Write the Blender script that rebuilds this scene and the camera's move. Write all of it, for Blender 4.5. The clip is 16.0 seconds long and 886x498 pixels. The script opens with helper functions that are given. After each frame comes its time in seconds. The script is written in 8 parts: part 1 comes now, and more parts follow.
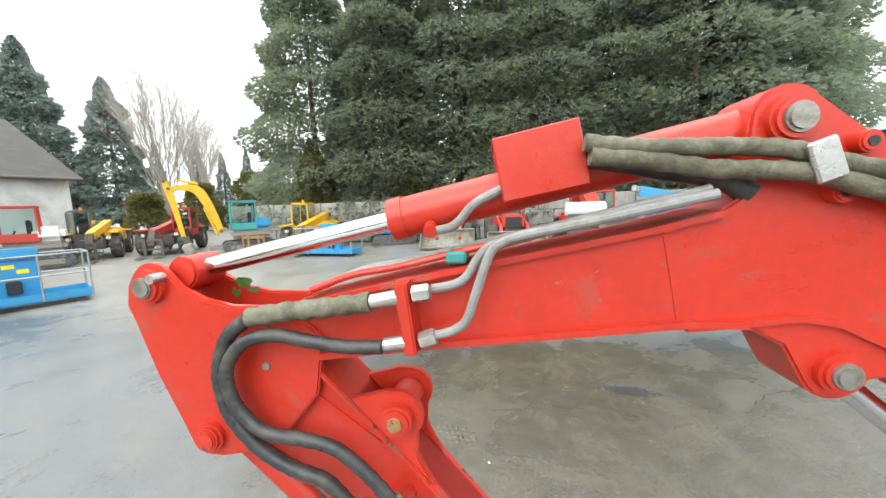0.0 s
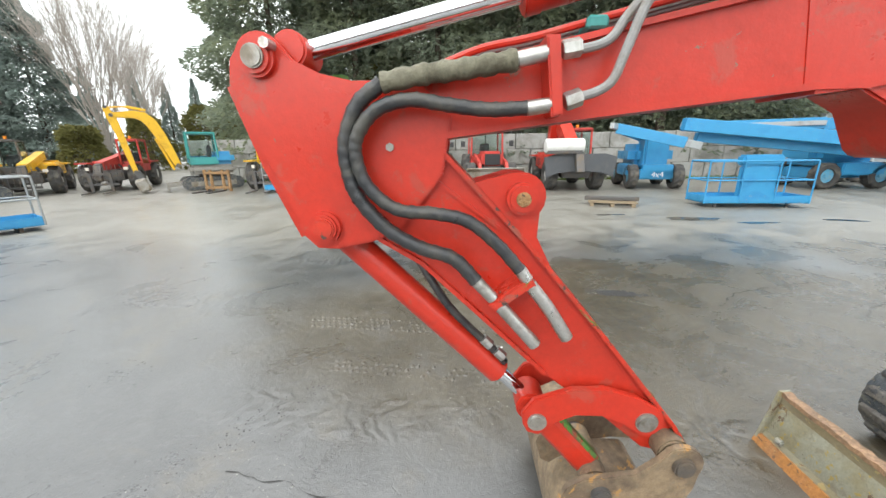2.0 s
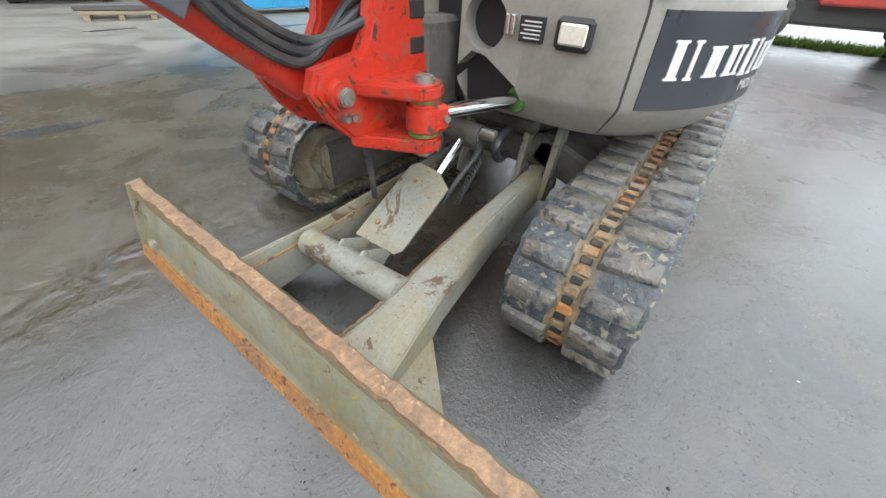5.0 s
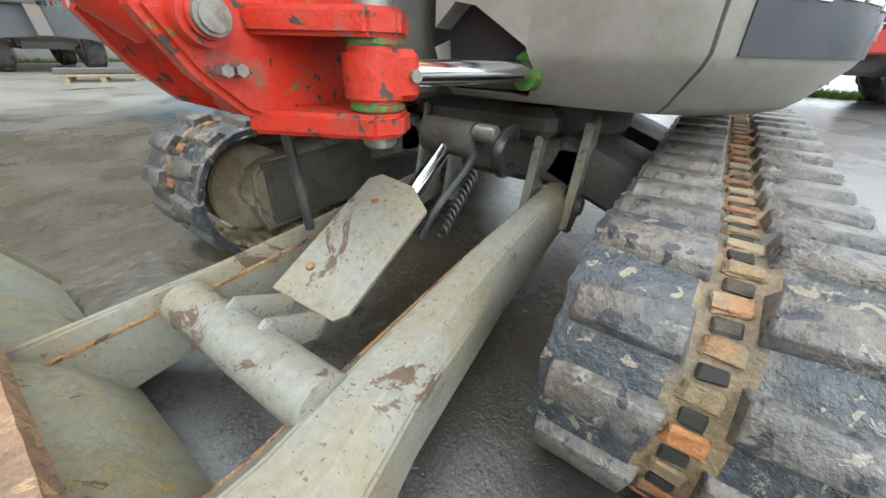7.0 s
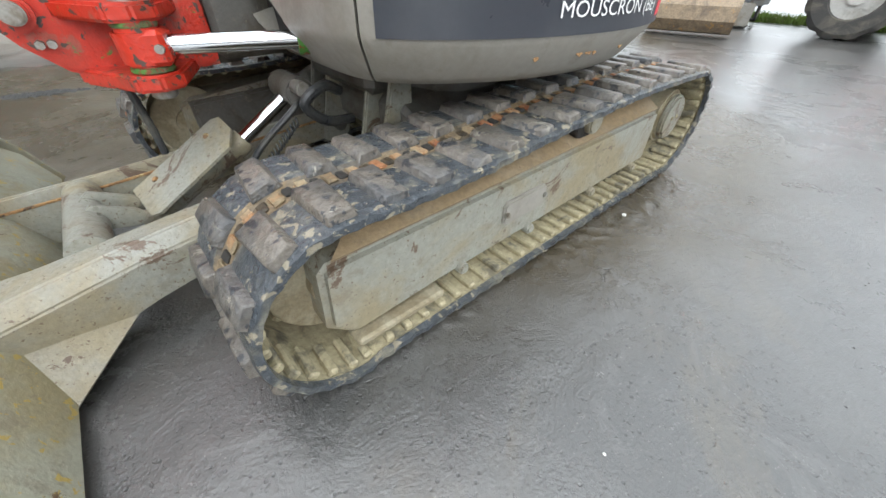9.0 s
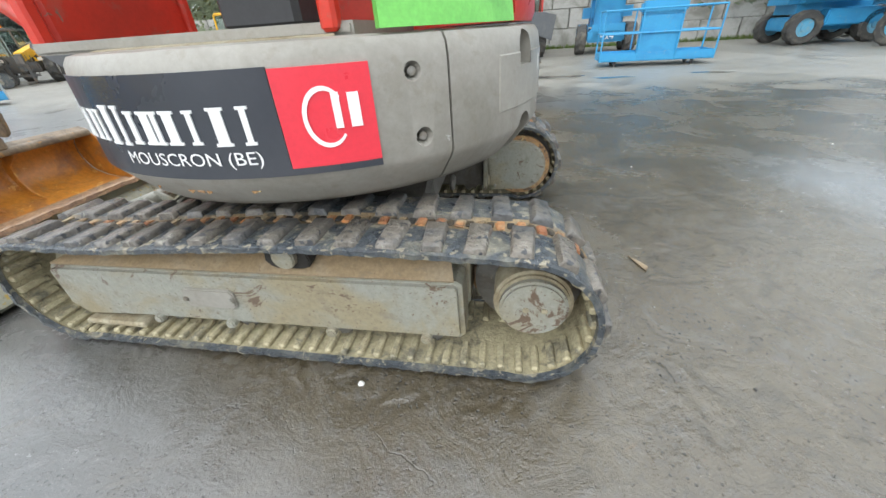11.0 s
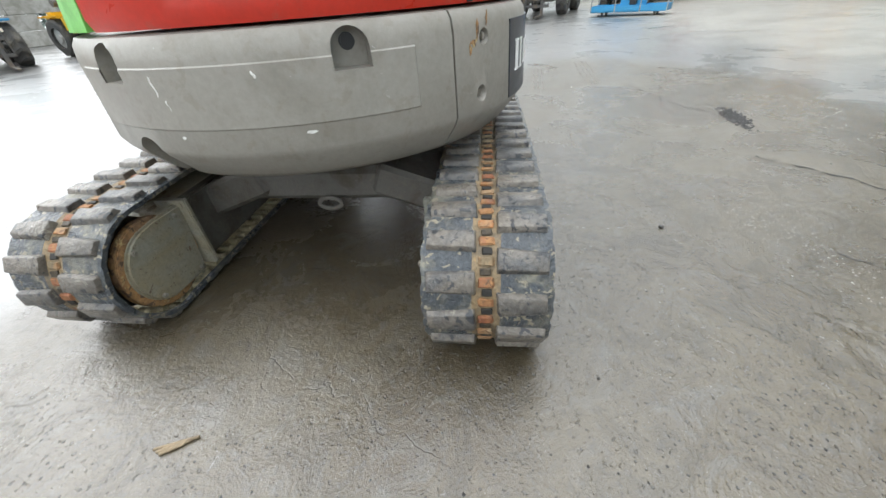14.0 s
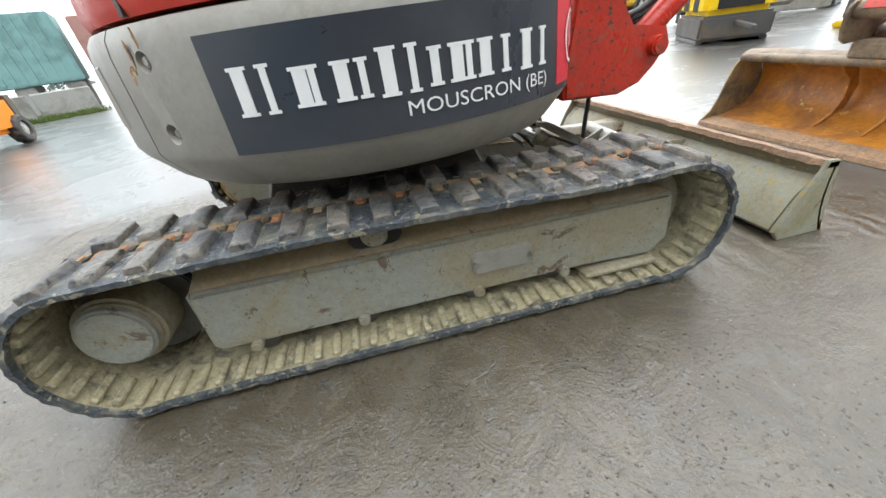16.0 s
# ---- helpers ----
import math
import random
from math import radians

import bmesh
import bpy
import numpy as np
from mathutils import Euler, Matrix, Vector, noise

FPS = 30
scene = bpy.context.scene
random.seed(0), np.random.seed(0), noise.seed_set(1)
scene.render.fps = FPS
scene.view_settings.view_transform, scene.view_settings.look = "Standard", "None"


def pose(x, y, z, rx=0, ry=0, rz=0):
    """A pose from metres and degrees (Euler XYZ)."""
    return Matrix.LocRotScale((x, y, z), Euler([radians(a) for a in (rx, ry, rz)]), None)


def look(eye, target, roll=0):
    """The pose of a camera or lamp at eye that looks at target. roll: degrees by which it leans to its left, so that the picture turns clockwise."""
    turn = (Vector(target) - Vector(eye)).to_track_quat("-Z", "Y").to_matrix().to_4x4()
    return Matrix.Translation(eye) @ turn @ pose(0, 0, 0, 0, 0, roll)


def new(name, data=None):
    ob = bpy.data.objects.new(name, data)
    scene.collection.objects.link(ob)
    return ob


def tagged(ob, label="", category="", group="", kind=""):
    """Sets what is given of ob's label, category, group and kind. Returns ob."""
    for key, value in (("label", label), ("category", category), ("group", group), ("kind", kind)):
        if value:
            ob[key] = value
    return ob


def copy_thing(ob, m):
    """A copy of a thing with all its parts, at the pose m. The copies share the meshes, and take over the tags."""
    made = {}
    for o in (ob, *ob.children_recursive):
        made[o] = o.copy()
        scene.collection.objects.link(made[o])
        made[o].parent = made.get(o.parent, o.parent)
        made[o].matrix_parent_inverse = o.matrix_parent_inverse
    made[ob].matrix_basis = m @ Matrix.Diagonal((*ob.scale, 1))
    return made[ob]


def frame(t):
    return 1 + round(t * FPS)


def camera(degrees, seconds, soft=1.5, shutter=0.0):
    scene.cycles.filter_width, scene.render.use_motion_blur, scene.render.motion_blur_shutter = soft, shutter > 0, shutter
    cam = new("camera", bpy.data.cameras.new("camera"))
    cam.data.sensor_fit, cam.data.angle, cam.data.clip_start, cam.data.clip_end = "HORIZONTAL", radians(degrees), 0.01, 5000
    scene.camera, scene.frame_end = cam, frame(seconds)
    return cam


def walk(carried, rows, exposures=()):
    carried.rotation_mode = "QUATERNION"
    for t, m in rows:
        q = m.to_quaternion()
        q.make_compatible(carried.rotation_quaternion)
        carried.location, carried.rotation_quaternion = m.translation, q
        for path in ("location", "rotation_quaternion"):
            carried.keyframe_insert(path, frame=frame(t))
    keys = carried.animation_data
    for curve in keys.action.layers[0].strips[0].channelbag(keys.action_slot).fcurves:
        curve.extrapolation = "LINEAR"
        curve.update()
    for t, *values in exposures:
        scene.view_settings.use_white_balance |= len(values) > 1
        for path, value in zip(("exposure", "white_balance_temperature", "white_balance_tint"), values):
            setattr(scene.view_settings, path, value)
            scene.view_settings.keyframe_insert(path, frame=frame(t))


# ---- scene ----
cam = camera(103.0, 16.0)
PATH = [
    (0, (-3.144, -0.731, 2.100), (-3.406, 1.136, 1.858), -2.1),
    (0.5, (-3.438, -0.754, 2.081), (-3.691, 1.107, 1.797), -3.8),
    (1, (-3.590, -0.795, 2.006), (-3.811, 1.063, 1.677), -1.9),
    (1.5, (-3.597, -0.833, 1.848), (-3.763, 1.003, 1.390), -0.6),
    (2, (-3.554, -0.859, 1.689), (-3.650, 0.966, 1.169), -1.0),
    (2.5, (-3.492, -0.879, 1.593), (-3.541, 0.906, 0.944), -2.1),
    (3, (-3.367, -0.960, 1.563), (-3.219, 0.761, 0.771), -0.6),
    (3.5, (-3.224, -1.066, 1.512), (-2.914, 0.470, 0.438), -0.8),
    (4, (-2.950, -1.189, 1.466), (-2.418, 0.052, 0.129), -1.9),
    (4.5, (-2.391, -1.228, 1.491), (-1.463, -0.279, 0.132), -0.7),
    (4.7, (-2.217, -1.072, 1.320), (-1.098, -0.219, 0.043), 2.3),
    (6.8, (-1.621, -0.646, 0.729), (-0.270, 0.332, -0.181), 2.3),
    (7, (-1.625, -0.683, 0.756), (-0.268, 0.259, -0.183), 1.6),
    (7.5, (-1.650, -0.925, 0.828), (-0.299, -0.232, -0.314), 3.6),
    (8, (-1.610, -1.199, 0.908), (-0.276, -0.656, -0.332), 5.6),
    (8.5, (-1.511, -1.382, 0.895), (-0.376, -0.500, -0.348), 1.5),
    (9, (-1.194, -1.539, 0.895), (-0.210, -0.431, -0.294), 0.9),
    (9.5, (-0.789, -1.686, 0.927), (-0.123, -0.285, -0.169), -4.8),
    (10, (-0.255, -1.895, 0.993), (0.065, -0.339, -0.050), -3.7),
    (10.2, (-0.008, -1.934, 1.015), (0.216, -0.356, -0.020), -4.0),
    (12.3, (1.894, -1.179, 1.136), (0.672, -0.215, 0.047), -5.8),
    (12.5, (2.026, -1.016, 1.126), (0.751, -0.235, -0.045), -9.1),
    (13, (2.175, -0.402, 1.088), (0.731, 0.148, -0.017), -5.7),
    (13.5, (2.164, 0.242, 1.112), (0.651, 0.414, -0.025), -5.5),
    (14, (1.983, 0.808, 1.132), (0.465, 0.575, 0.014), -4.5),
    (14.5, (1.644, 1.261, 1.079), (0.250, 0.584, -0.021), -4.2),
    (15, (1.176, 1.609, 1.036), (0.112, 0.425, -0.002), -3.4),
    (15.5, (0.624, 1.866, 1.022), (-0.054, 0.379, 0.052), -1.9),
    (16, (0.037, 1.942, 0.981), (-0.197, 0.346, -0.024), -8.4),
]
walk(cam, [(t, look(eye, target, roll)) for t, eye, target, roll in PATH],
     [(0, 0.37, 6450, 7), (1, 0.30, 6450, 8), (2, 0.14, 6500, 9), (3, -0.03, 6450, 9), (3.5, -0.18, 6400, 9), (4.5, 0.02, 6200, 8), (7, 0.34, 6150, 7), (8, 0.18, 6200, 8),
      (9, 0.14, 6250, 9), (10, 0.20, 6250, 9), (12.5, 0.16, 6250, 8), (13.5, 0.18, 6300, 9), (14.5, 0.26, 6350, 9), (15, 0.28, 6350, 8), (16, 0.40, 6350, 9)])

# ---- light ----
world = bpy.data.worlds.new("overcast")
scene.world = world
world.use_nodes = True
wn = world.node_tree
sky = wn.nodes.new("ShaderNodeTexSky")
sky.sky_type = "NISHITA"
sky.sun_disc = False
sky.sun_elevation, sky.sun_rotation = radians(42), radians(200)
sky.air_density, sky.dust_density, sky.ozone_density = 1.0, 6.0, 0.5
grey_sky = wn.nodes.new("ShaderNodeHueSaturation")
grey_sky.inputs["Saturation"].default_value = 0.12
wn.links.new(sky.outputs[0], grey_sky.inputs["Color"])
wn.links.new(grey_sky.outputs[0], wn.nodes["Background"].inputs[0])
wn.nodes["Background"].inputs[1].default_value = 0.08
cloud = wn.nodes.new("ShaderNodeBackground")
cloud.inputs[0].default_value, cloud.inputs[1].default_value = (0.93, 0.975, 1.0, 1), 1.7
both = wn.nodes.new("ShaderNodeAddShader")
wn.links.new(wn.nodes["Background"].outputs[0], both.inputs[0])
wn.links.new(cloud.outputs[0], both.inputs[1])
wn.links.new(both.outputs[0], wn.nodes["World Output"].inputs[0])
sun = new("sun", bpy.data.lights.new("sun", "SUN"))
sun.data.energy, sun.data.angle, sun.data.color = 1.2, radians(60), (1, 0.99, 0.98)
sun.matrix_world = look((0, 0, 20), (3, -4, 0))
scene.view_settings.exposure = 0.0


# ---- mesh helpers ----
def shade(me, smooth):
    if smooth:
        me.shade_smooth()
        me.set_sharp_from_angle(angle=radians(35))


def part(name, bm, material, parent=None, label="", smooth=True):
    """Link a bmesh as one mesh object, under parent if there is one."""
    me = bpy.data.meshes.new(name)
    bm.to_mesh(me)
    bm.free()
    shade(me, smooth)
    for m in material if isinstance(material, (list, tuple)) else [material]:
        me.materials.append(m)
    ob = new(name, me)
    ob.parent = parent
    if label:
        ob["label"] = label
    return ob


def thing(name, label, category, at=(0, 0, 0), turn=0.0, group="", kind=""):
    """An empty at the thing's base that will parent its parts."""
    ob = new(name)
    ob.empty_display_size = 0.2
    ob.matrix_basis = pose(*at, 0, 0, turn)
    return tagged(ob, label, category, group, kind)


def box(x0, x1, y0, y1, z0, z1, bevel=0.0, bm=None, seg=1):
    bm2 = bmesh.new()
    bmesh.ops.create_cube(bm2, size=1)
    for v in bm2.verts:
        v.co = Vector(((x0, x1)[v.co.x > 0], (y0, y1)[v.co.y > 0], (z0, z1)[v.co.z > 0]))
    if bevel:
        bmesh.ops.bevel(bm2, geom=bm2.edges[:], offset=bevel, segments=seg, affect="EDGES", clamp_overlap=True)
    return merge(bm, bm2)


def merge(bm, bm2):
    """Add bm2 to bm."""
    if bm is None:
        return bm2
    me = bpy.data.meshes.new("tmp")
    bm2.to_mesh(me)
    bm.from_mesh(me)
    bpy.data.meshes.remove(me)
    bm2.free()
    return bm


def plate(outline, y0, y1, bevel=0.0, bm=None):
    """A plate with its outline in x and z, from y0 to y1."""
    bm2 = bmesh.new()
    vs = [bm2.verts.new((x, y0, z)) for x, z in outline]
    f = bm2.faces.new(vs)
    r = bmesh.ops.extrude_face_region(bm2, geom=[f])
    for v in r["geom"]:
        if isinstance(v, bmesh.types.BMVert):
            v.co.y = y1
    bmesh.ops.recalc_face_normals(bm2, faces=bm2.faces[:])
    if bevel:
        rim = [e for e in bm2.edges if abs(e.verts[0].co.y - e.verts[1].co.y) < 1e-6]
        bmesh.ops.bevel(bm2, geom=rim, offset=bevel, segments=2, affect="EDGES", clamp_overlap=True)
    return merge(bm, bm2)


def thicken(bm, t):
    """Give flat faces a thickness."""
    bm.normal_update()
    bmesh.ops.solidify(bm, geom=bm.faces[:], thickness=t)
    bmesh.ops.recalc_face_normals(bm, faces=bm.faces[:])


def rod(a, b, r, r2=None, n=20, bevel=0.0, bm=None):
    """A round bar from a to b."""
    a, b = Vector(a), Vector(b)
    bm2 = bmesh.new()
    bmesh.ops.create_cone(bm2, cap_ends=True, segments=n, radius1=r, radius2=r if r2 is None else r2, depth=(b - a).length)
    if bevel:
        caps = [e for e in bm2.edges if abs(e.verts[0].co.z - e.verts[1].co.z) < 1e-6]
        bmesh.ops.bevel(bm2, geom=caps, offset=bevel, segments=2, affect="EDGES", clamp_overlap=True)
    bm2.transform(Matrix.Translation((a + b) / 2) @ (b - a).to_track_quat("Z", "Y").to_matrix().to_4x4())
    return merge(bm, bm2)


def smooth_path(pts, n=6):
    """A Catmull-Rom curve through the points."""
    pts = [Vector(p) for p in pts]
    pts = [2 * pts[0] - pts[1]] + pts + [2 * pts[-1] - pts[-2]]
    out = []
    for i in range(1, len(pts) - 2):
        p0, p1, p2, p3 = pts[i - 1 : i + 3]
        for k in range(n):
            t = k / n
            out.append(0.5 * (2 * p1 + (p2 - p0) * t + (2 * p0 - 5 * p1 + 4 * p2 - p3) * t * t + (3 * p1 - p0 - 3 * p2 + p3) * t ** 3))
    out.append(pts[-2])
    return out


def tube(path, r, n=10, bm=None, rfun=None):
    """A round tube along a path of points."""
    bm2 = bmesh.new()
    path = [Vector(p) for p in path]
    rings = []
    side = None
    for i, p in enumerate(path):
        d = (path[min(i + 1, len(path) - 1)] - path[max(i - 1, 0)]).normalized()
        if side is None:
            side = d.orthogonal().normalized()
        side = (side - d * side.dot(d)).normalized()
        up = d.cross(side)
        rr = r * (rfun(i) if rfun else 1)
        rings.append([bm2.verts.new(p + rr * (math.cos(6.28319 * k / n) * side + math.sin(6.28319 * k / n) * up)) for k in range(n)])
    for a, b in zip(rings, rings[1:]):
        for k in range(n):
            bm2.faces.new((a[k], a[(k + 1) % n], b[(k + 1) % n], b[k]))
    bm2.faces.new(rings[0][::-1])
    bm2.faces.new(rings[-1])
    return merge(bm, bm2)


def moved(bm, m):
    bm.transform(m)
    return bm


def arc(cx, cz, r, a0, a1, n=8):
    """Points on an arc, degrees, in x and z."""
    return [(cx + r * math.cos(radians(a0 + (a1 - a0) * k / n)), cz + r * math.sin(radians(a0 + (a1 - a0) * k / n))) for k in range(n + 1)]




# ---- materials ----
def material(name, color, rough=0.5, metal=0.0, stain=None, stain_amount=0.4, stain_scale=3.0, fine=0.12, fine_scale=60.0,
             chip=None, chip_amount=0.0, chip_scale=14.0, bump=0.1, bump_scale=90.0, vary=0.0, coat=0.0, stretch=(1, 1, 1), rough_vary=0.15, world=False, spatter=0.0, spatter_scale=28.0, speck=None, speck_amount=0.0, speck_scale=60.0):
    """Paint, rubber or steel: a base with stains, fine grain, chips down to another colour, and relief."""
    m = bpy.data.materials.new(name)
    m.use_nodes = True
    nt = m.node_tree
    N, L = nt.nodes, nt.links
    b = N["Principled BSDF"]
    b.inputs["Metallic"].default_value = metal
    b.inputs["Coat Weight"].default_value = coat
    b.inputs["Coat Roughness"].default_value = 0.15
    tc = N.new("ShaderNodeTexCoord")
    src = tc.outputs["Object"]
    if world:
        src = N.new("ShaderNodeNewGeometry").outputs["Position"]
    mp = N.new("ShaderNodeMapping")
    mp.inputs["Scale"].default_value = stretch
    L.new(src, mp.inputs[0])
    src = mp.outputs[0]

    def noise_of(scale, detail=5.0, rough_n=0.6, dist=0.0):
        n = N.new("ShaderNodeTexNoise")
        n.inputs["Scale"].default_value, n.inputs["Detail"].default_value = scale, detail
        n.inputs["Roughness"].default_value, n.inputs["Distortion"].default_value = rough_n, dist
        L.new(src, n.inputs["Vector"])
        return n.outputs["Fac"]

    def ramp(fac, lo, hi):
        r = N.new("ShaderNodeMapRange")
        r.interpolation_type = "SMOOTHSTEP"
        r.inputs[1].default_value, r.inputs[2].default_value = lo, hi
        L.new(fac, r.inputs[0])
        return r.outputs[0]

    def mix(fac, a, c, mode="MIX"):
        x = N.new("ShaderNodeMix")
        x.data_type, x.blend_type = "RGBA", mode
        if isinstance(fac, float):
            x.inputs[0].default_value = fac
        else:
            L.new(fac, x.inputs[0])
        for sock, v in ((x.inputs[6], a), (x.inputs[7], c)):
            if isinstance(v, tuple):
                sock.default_value = (*v, 1)
            else:
                L.new(v, sock)
        return x.outputs[2]

    col = color
    if vary:
        info = N.new("ShaderNodeObjectInfo")
        geo = N.new("ShaderNodeNewGeometry")
        add = N.new("ShaderNodeMath")
        add.operation = "ADD"
        L.new(info.outputs["Random"], add.inputs[0])
        L.new(geo.outputs["Random Per Island"], add.inputs[1])
        r = N.new("ShaderNodeMapRange")
        r.inputs[2].default_value = 2.0
        r.inputs[3].default_value, r.inputs[4].default_value = 1 - vary, 1 + vary
        L.new(add.outputs[0], r.inputs[0])
        hs = N.new("ShaderNodeHueSaturation")
        hs.inputs["Color"].default_value = (*color, 1)
        L.new(r.outputs[0], hs.inputs["Value"])
        col = hs.outputs[0]
    big = noise_of(stain_scale, 6.0, 0.65, 0.6)
    if stain:
        f = ramp(big, 0.62 - 0.35 * stain_amount, 0.80 - 0.25 * stain_amount)
        k = N.new("ShaderNodeMath")
        k.operation = "MULTIPLY"
        k.inputs[1].default_value = min(1.0, 0.4 + stain_amount)
        L.new(f, k.inputs[0])
        col = mix(k.outputs[0], col, stain)
    grain = noise_of(fine_scale, 4.0, 0.7)
    g = N.new("ShaderNodeMapRange")
    g.inputs[1].default_value, g.inputs[2].default_value = 0.3, 0.7
    g.inputs[3].default_value, g.inputs[4].default_value = 1 - fine, 1 + fine
    L.new(grain, g.inputs[0])
    hs2 = N.new("ShaderNodeHueSaturation")
    if isinstance(col, tuple):
        hs2.inputs["Color"].default_value = (*col, 1)
    else:
        L.new(col, hs2.inputs["Color"])
    L.new(g.outputs[0], hs2.inputs["Value"])
    col = hs2.outputs[0]
    if chip:
        c = ramp(noise_of(chip_scale, 8.0, 0.75, 1.2), 0.645 - 0.25 * chip_amount, 0.66 - 0.25 * chip_amount)
        col = mix(c, col, chip)
    if spatter:
        k2 = N.new("ShaderNodeMath")
        k2.operation = "MULTIPLY"
        k2.inputs[1].default_value = spatter
        L.new(ramp(noise_of(spatter_scale, 5.0, 0.7, 0.3), 0.56, 0.64), k2.inputs[0])
        col = mix(k2.outputs[0], col, (0.17, 0.145, 0.105))
    if speck:
        col = mix(ramp(noise_of(speck_scale, 3.0, 0.55, 0.4), 0.66 - 0.14 * speck_amount, 0.685 - 0.14 * speck_amount), col, speck)
    L.new(col, b.inputs["Base Color"])
    rr = N.new("ShaderNodeMapRange")
    rr.inputs[1].default_value, rr.inputs[2].default_value = 0.3, 0.7
    rr.inputs[3].default_value, rr.inputs[4].default_value = max(0.03, rough - rough_vary), min(1, rough + rough_vary)
    L.new(big, rr.inputs[0])
    L.new(rr.outputs[0], b.inputs["Roughness"])
    if bump:
        bp = N.new("ShaderNodeBump")
        bp.inputs["Strength"].default_value, bp.inputs["Distance"].default_value = bump, 0.01
        L.new(noise_of(bump_scale, 4.0, 0.65), bp.inputs["Height"])
        L.new(bp.outputs[0], b.inputs["Normal"])
    return m


def glass(name, tint=(0.75, 0.82, 0.8), rough=0.03):
    m = bpy.data.materials.new(name)
    m.use_nodes = True
    b = m.node_tree.nodes["Principled BSDF"]
    b.inputs["Base Color"].default_value = (*tint, 1)
    b.inputs["Roughness"].default_value = rough
    b.inputs["Transmission Weight"].default_value = 1.0
    b.inputs["IOR"].default_value = 1.2
    return m


def ground_material():
    """Wet worn asphalt with gravel, mud, damp patches and thin puddles."""
    m = bpy.data.materials.new("wet_asphalt")
    m.use_nodes = True
    nt = m.node_tree
    N, L = nt.nodes, nt.links
    b = N["Principled BSDF"]
    pos = N.new("ShaderNodeNewGeometry").outputs["Position"]

    def noise_of(scale, detail=6.0, r=0.6, dist=0.0, vec=None):
        n = N.new("ShaderNodeTexNoise")
        n.inputs["Scale"].default_value, n.inputs["Detail"].default_value = scale, detail
        n.inputs["Roughness"].default_value, n.inputs["Distortion"].default_value = r, dist
        L.new(vec or pos, n.inputs["Vector"])
        return n.outputs["Fac"]

    def rng(fac, a, c, lo=0.0, hi=1.0, smooth=True):
        r = N.new("ShaderNodeMapRange")
        if smooth:
            r.interpolation_type = "SMOOTHSTEP"
        for k, v in zip((1, 2, 3, 4), (a, c, lo, hi)):
            r.inputs[k].default_value = v
        L.new(fac, r.inputs[0])
        return r.outputs[0]

    def mix(fac, a, c, mode="MIX"):
        x = N.new("ShaderNodeMix")
        x.data_type, x.blend_type = "RGBA", mode
        if isinstance(fac, float):
            x.inputs[0].default_value = fac
        else:
            L.new(fac, x.inputs[0])
        for sock, v in ((x.inputs[6], a), (x.inputs[7], c)):
            if isinstance(v, tuple):
                sock.default_value = (*v, 1)
            else:
                L.new(v, sock)
        return x.outputs[2]

    def math_of(op, a, c):
        x = N.new("ShaderNodeMath")
        x.operation = op
        for sock, v in zip(x.inputs, (a, c)):
            if isinstance(v, float):
                sock.default_value = v
            else:
                L.new(v, sock)
        return x.outputs[0]

    big = noise_of(0.22, 5.0, 0.55, 0.8)
    mid = noise_of(1.3, 6.0, 0.65, 0.7)
    streak = noise_of(4.5, 6.0, 0.7, 1.2)
    fine = noise_of(26.0, 6.0, 0.75)
    grit = noise_of(120.0, 4.0, 0.8)
    peb = N.new("ShaderNodeTexVoronoi")
    peb.inputs["Scale"].default_value = 85.0
    L.new(pos, peb.inputs["Vector"])
    stones = rng(peb.outputs["Distance"], 0.0, 0.62, 1.0, 0.0)
    col = mix(rng(mid, 0.36, 0.64), (0.046, 0.046, 0.044), (0.076, 0.076, 0.073))
    # browner, muddier ground behind the digger and on the far side
    sep = N.new("ShaderNodeSeparateXYZ")
    L.new(pos, sep.inputs[0])
    def pool(cx, cy, rx, ry):
        u = math_of("MULTIPLY", math_of("SUBTRACT", sep.outputs[0], cx), 1 / rx)
        v = math_of("MULTIPLY", math_of("SUBTRACT", sep.outputs[1], cy), 1 / ry)
        return math_of("SQRT", math_of("ADD", math_of("MULTIPLY", u, u), math_of("MULTIPLY", v, v)), 0.0)

    spread = math_of("MINIMUM", math_of("MINIMUM", pool(-1.2, 2.4, 4.6, 2.0), pool(0.9, 0.2, 2.1, 1.8)), pool(5.0, 4.0, 3.2, 3.0))
    spread = math_of("ADD", spread, math_of("ADD", math_of("MULTIPLY", big, 0.5), math_of("MULTIPLY", mid, 0.35)))
    muddy = rng(spread, 1.58, 1.22)
    col = mix(math_of("MULTIPLY", muddy, 0.85), col, mix(rng(mid, 0.4, 0.6), (0.066, 0.050, 0.026), (0.090, 0.070, 0.038)))
    col = mix(math_of("MULTIPLY", math_of("MULTIPLY", rng(streak, 0.50, 0.38), muddy), 0.55), col, (0.040, 0.033, 0.020))
    col = mix(math_of("MULTIPLY", rng(streak, 0.50, 0.66), 0.4), col, (0.104, 0.102, 0.097))
    col = mix(math_of("MULTIPLY", rng(fine, 0.48, 0.64), 0.45), col, (0.062, 0.059, 0.054))
    col = mix(math_of("MULTIPLY", rng(grit, 0.60, 0.70), 0.45), col, (0.36, 0.345, 0.31))
    col = mix(math_of("MULTIPLY", rng(grit, 0.44, 0.34), 0.35), col, (0.040, 0.038, 0.034))
    # muddy yard far side
    mud = math_of("MULTIPLY", rng(math_of("ADD", sep.outputs[1], math_of("MULTIPLY", mid, 3.0)), 5.5, 8.5), 0.8)
    col = mix(mud, col, mix(rng(mid, 0.4, 0.62), (0.215, 0.200, 0.165), (0.25, 0.236, 0.20)))
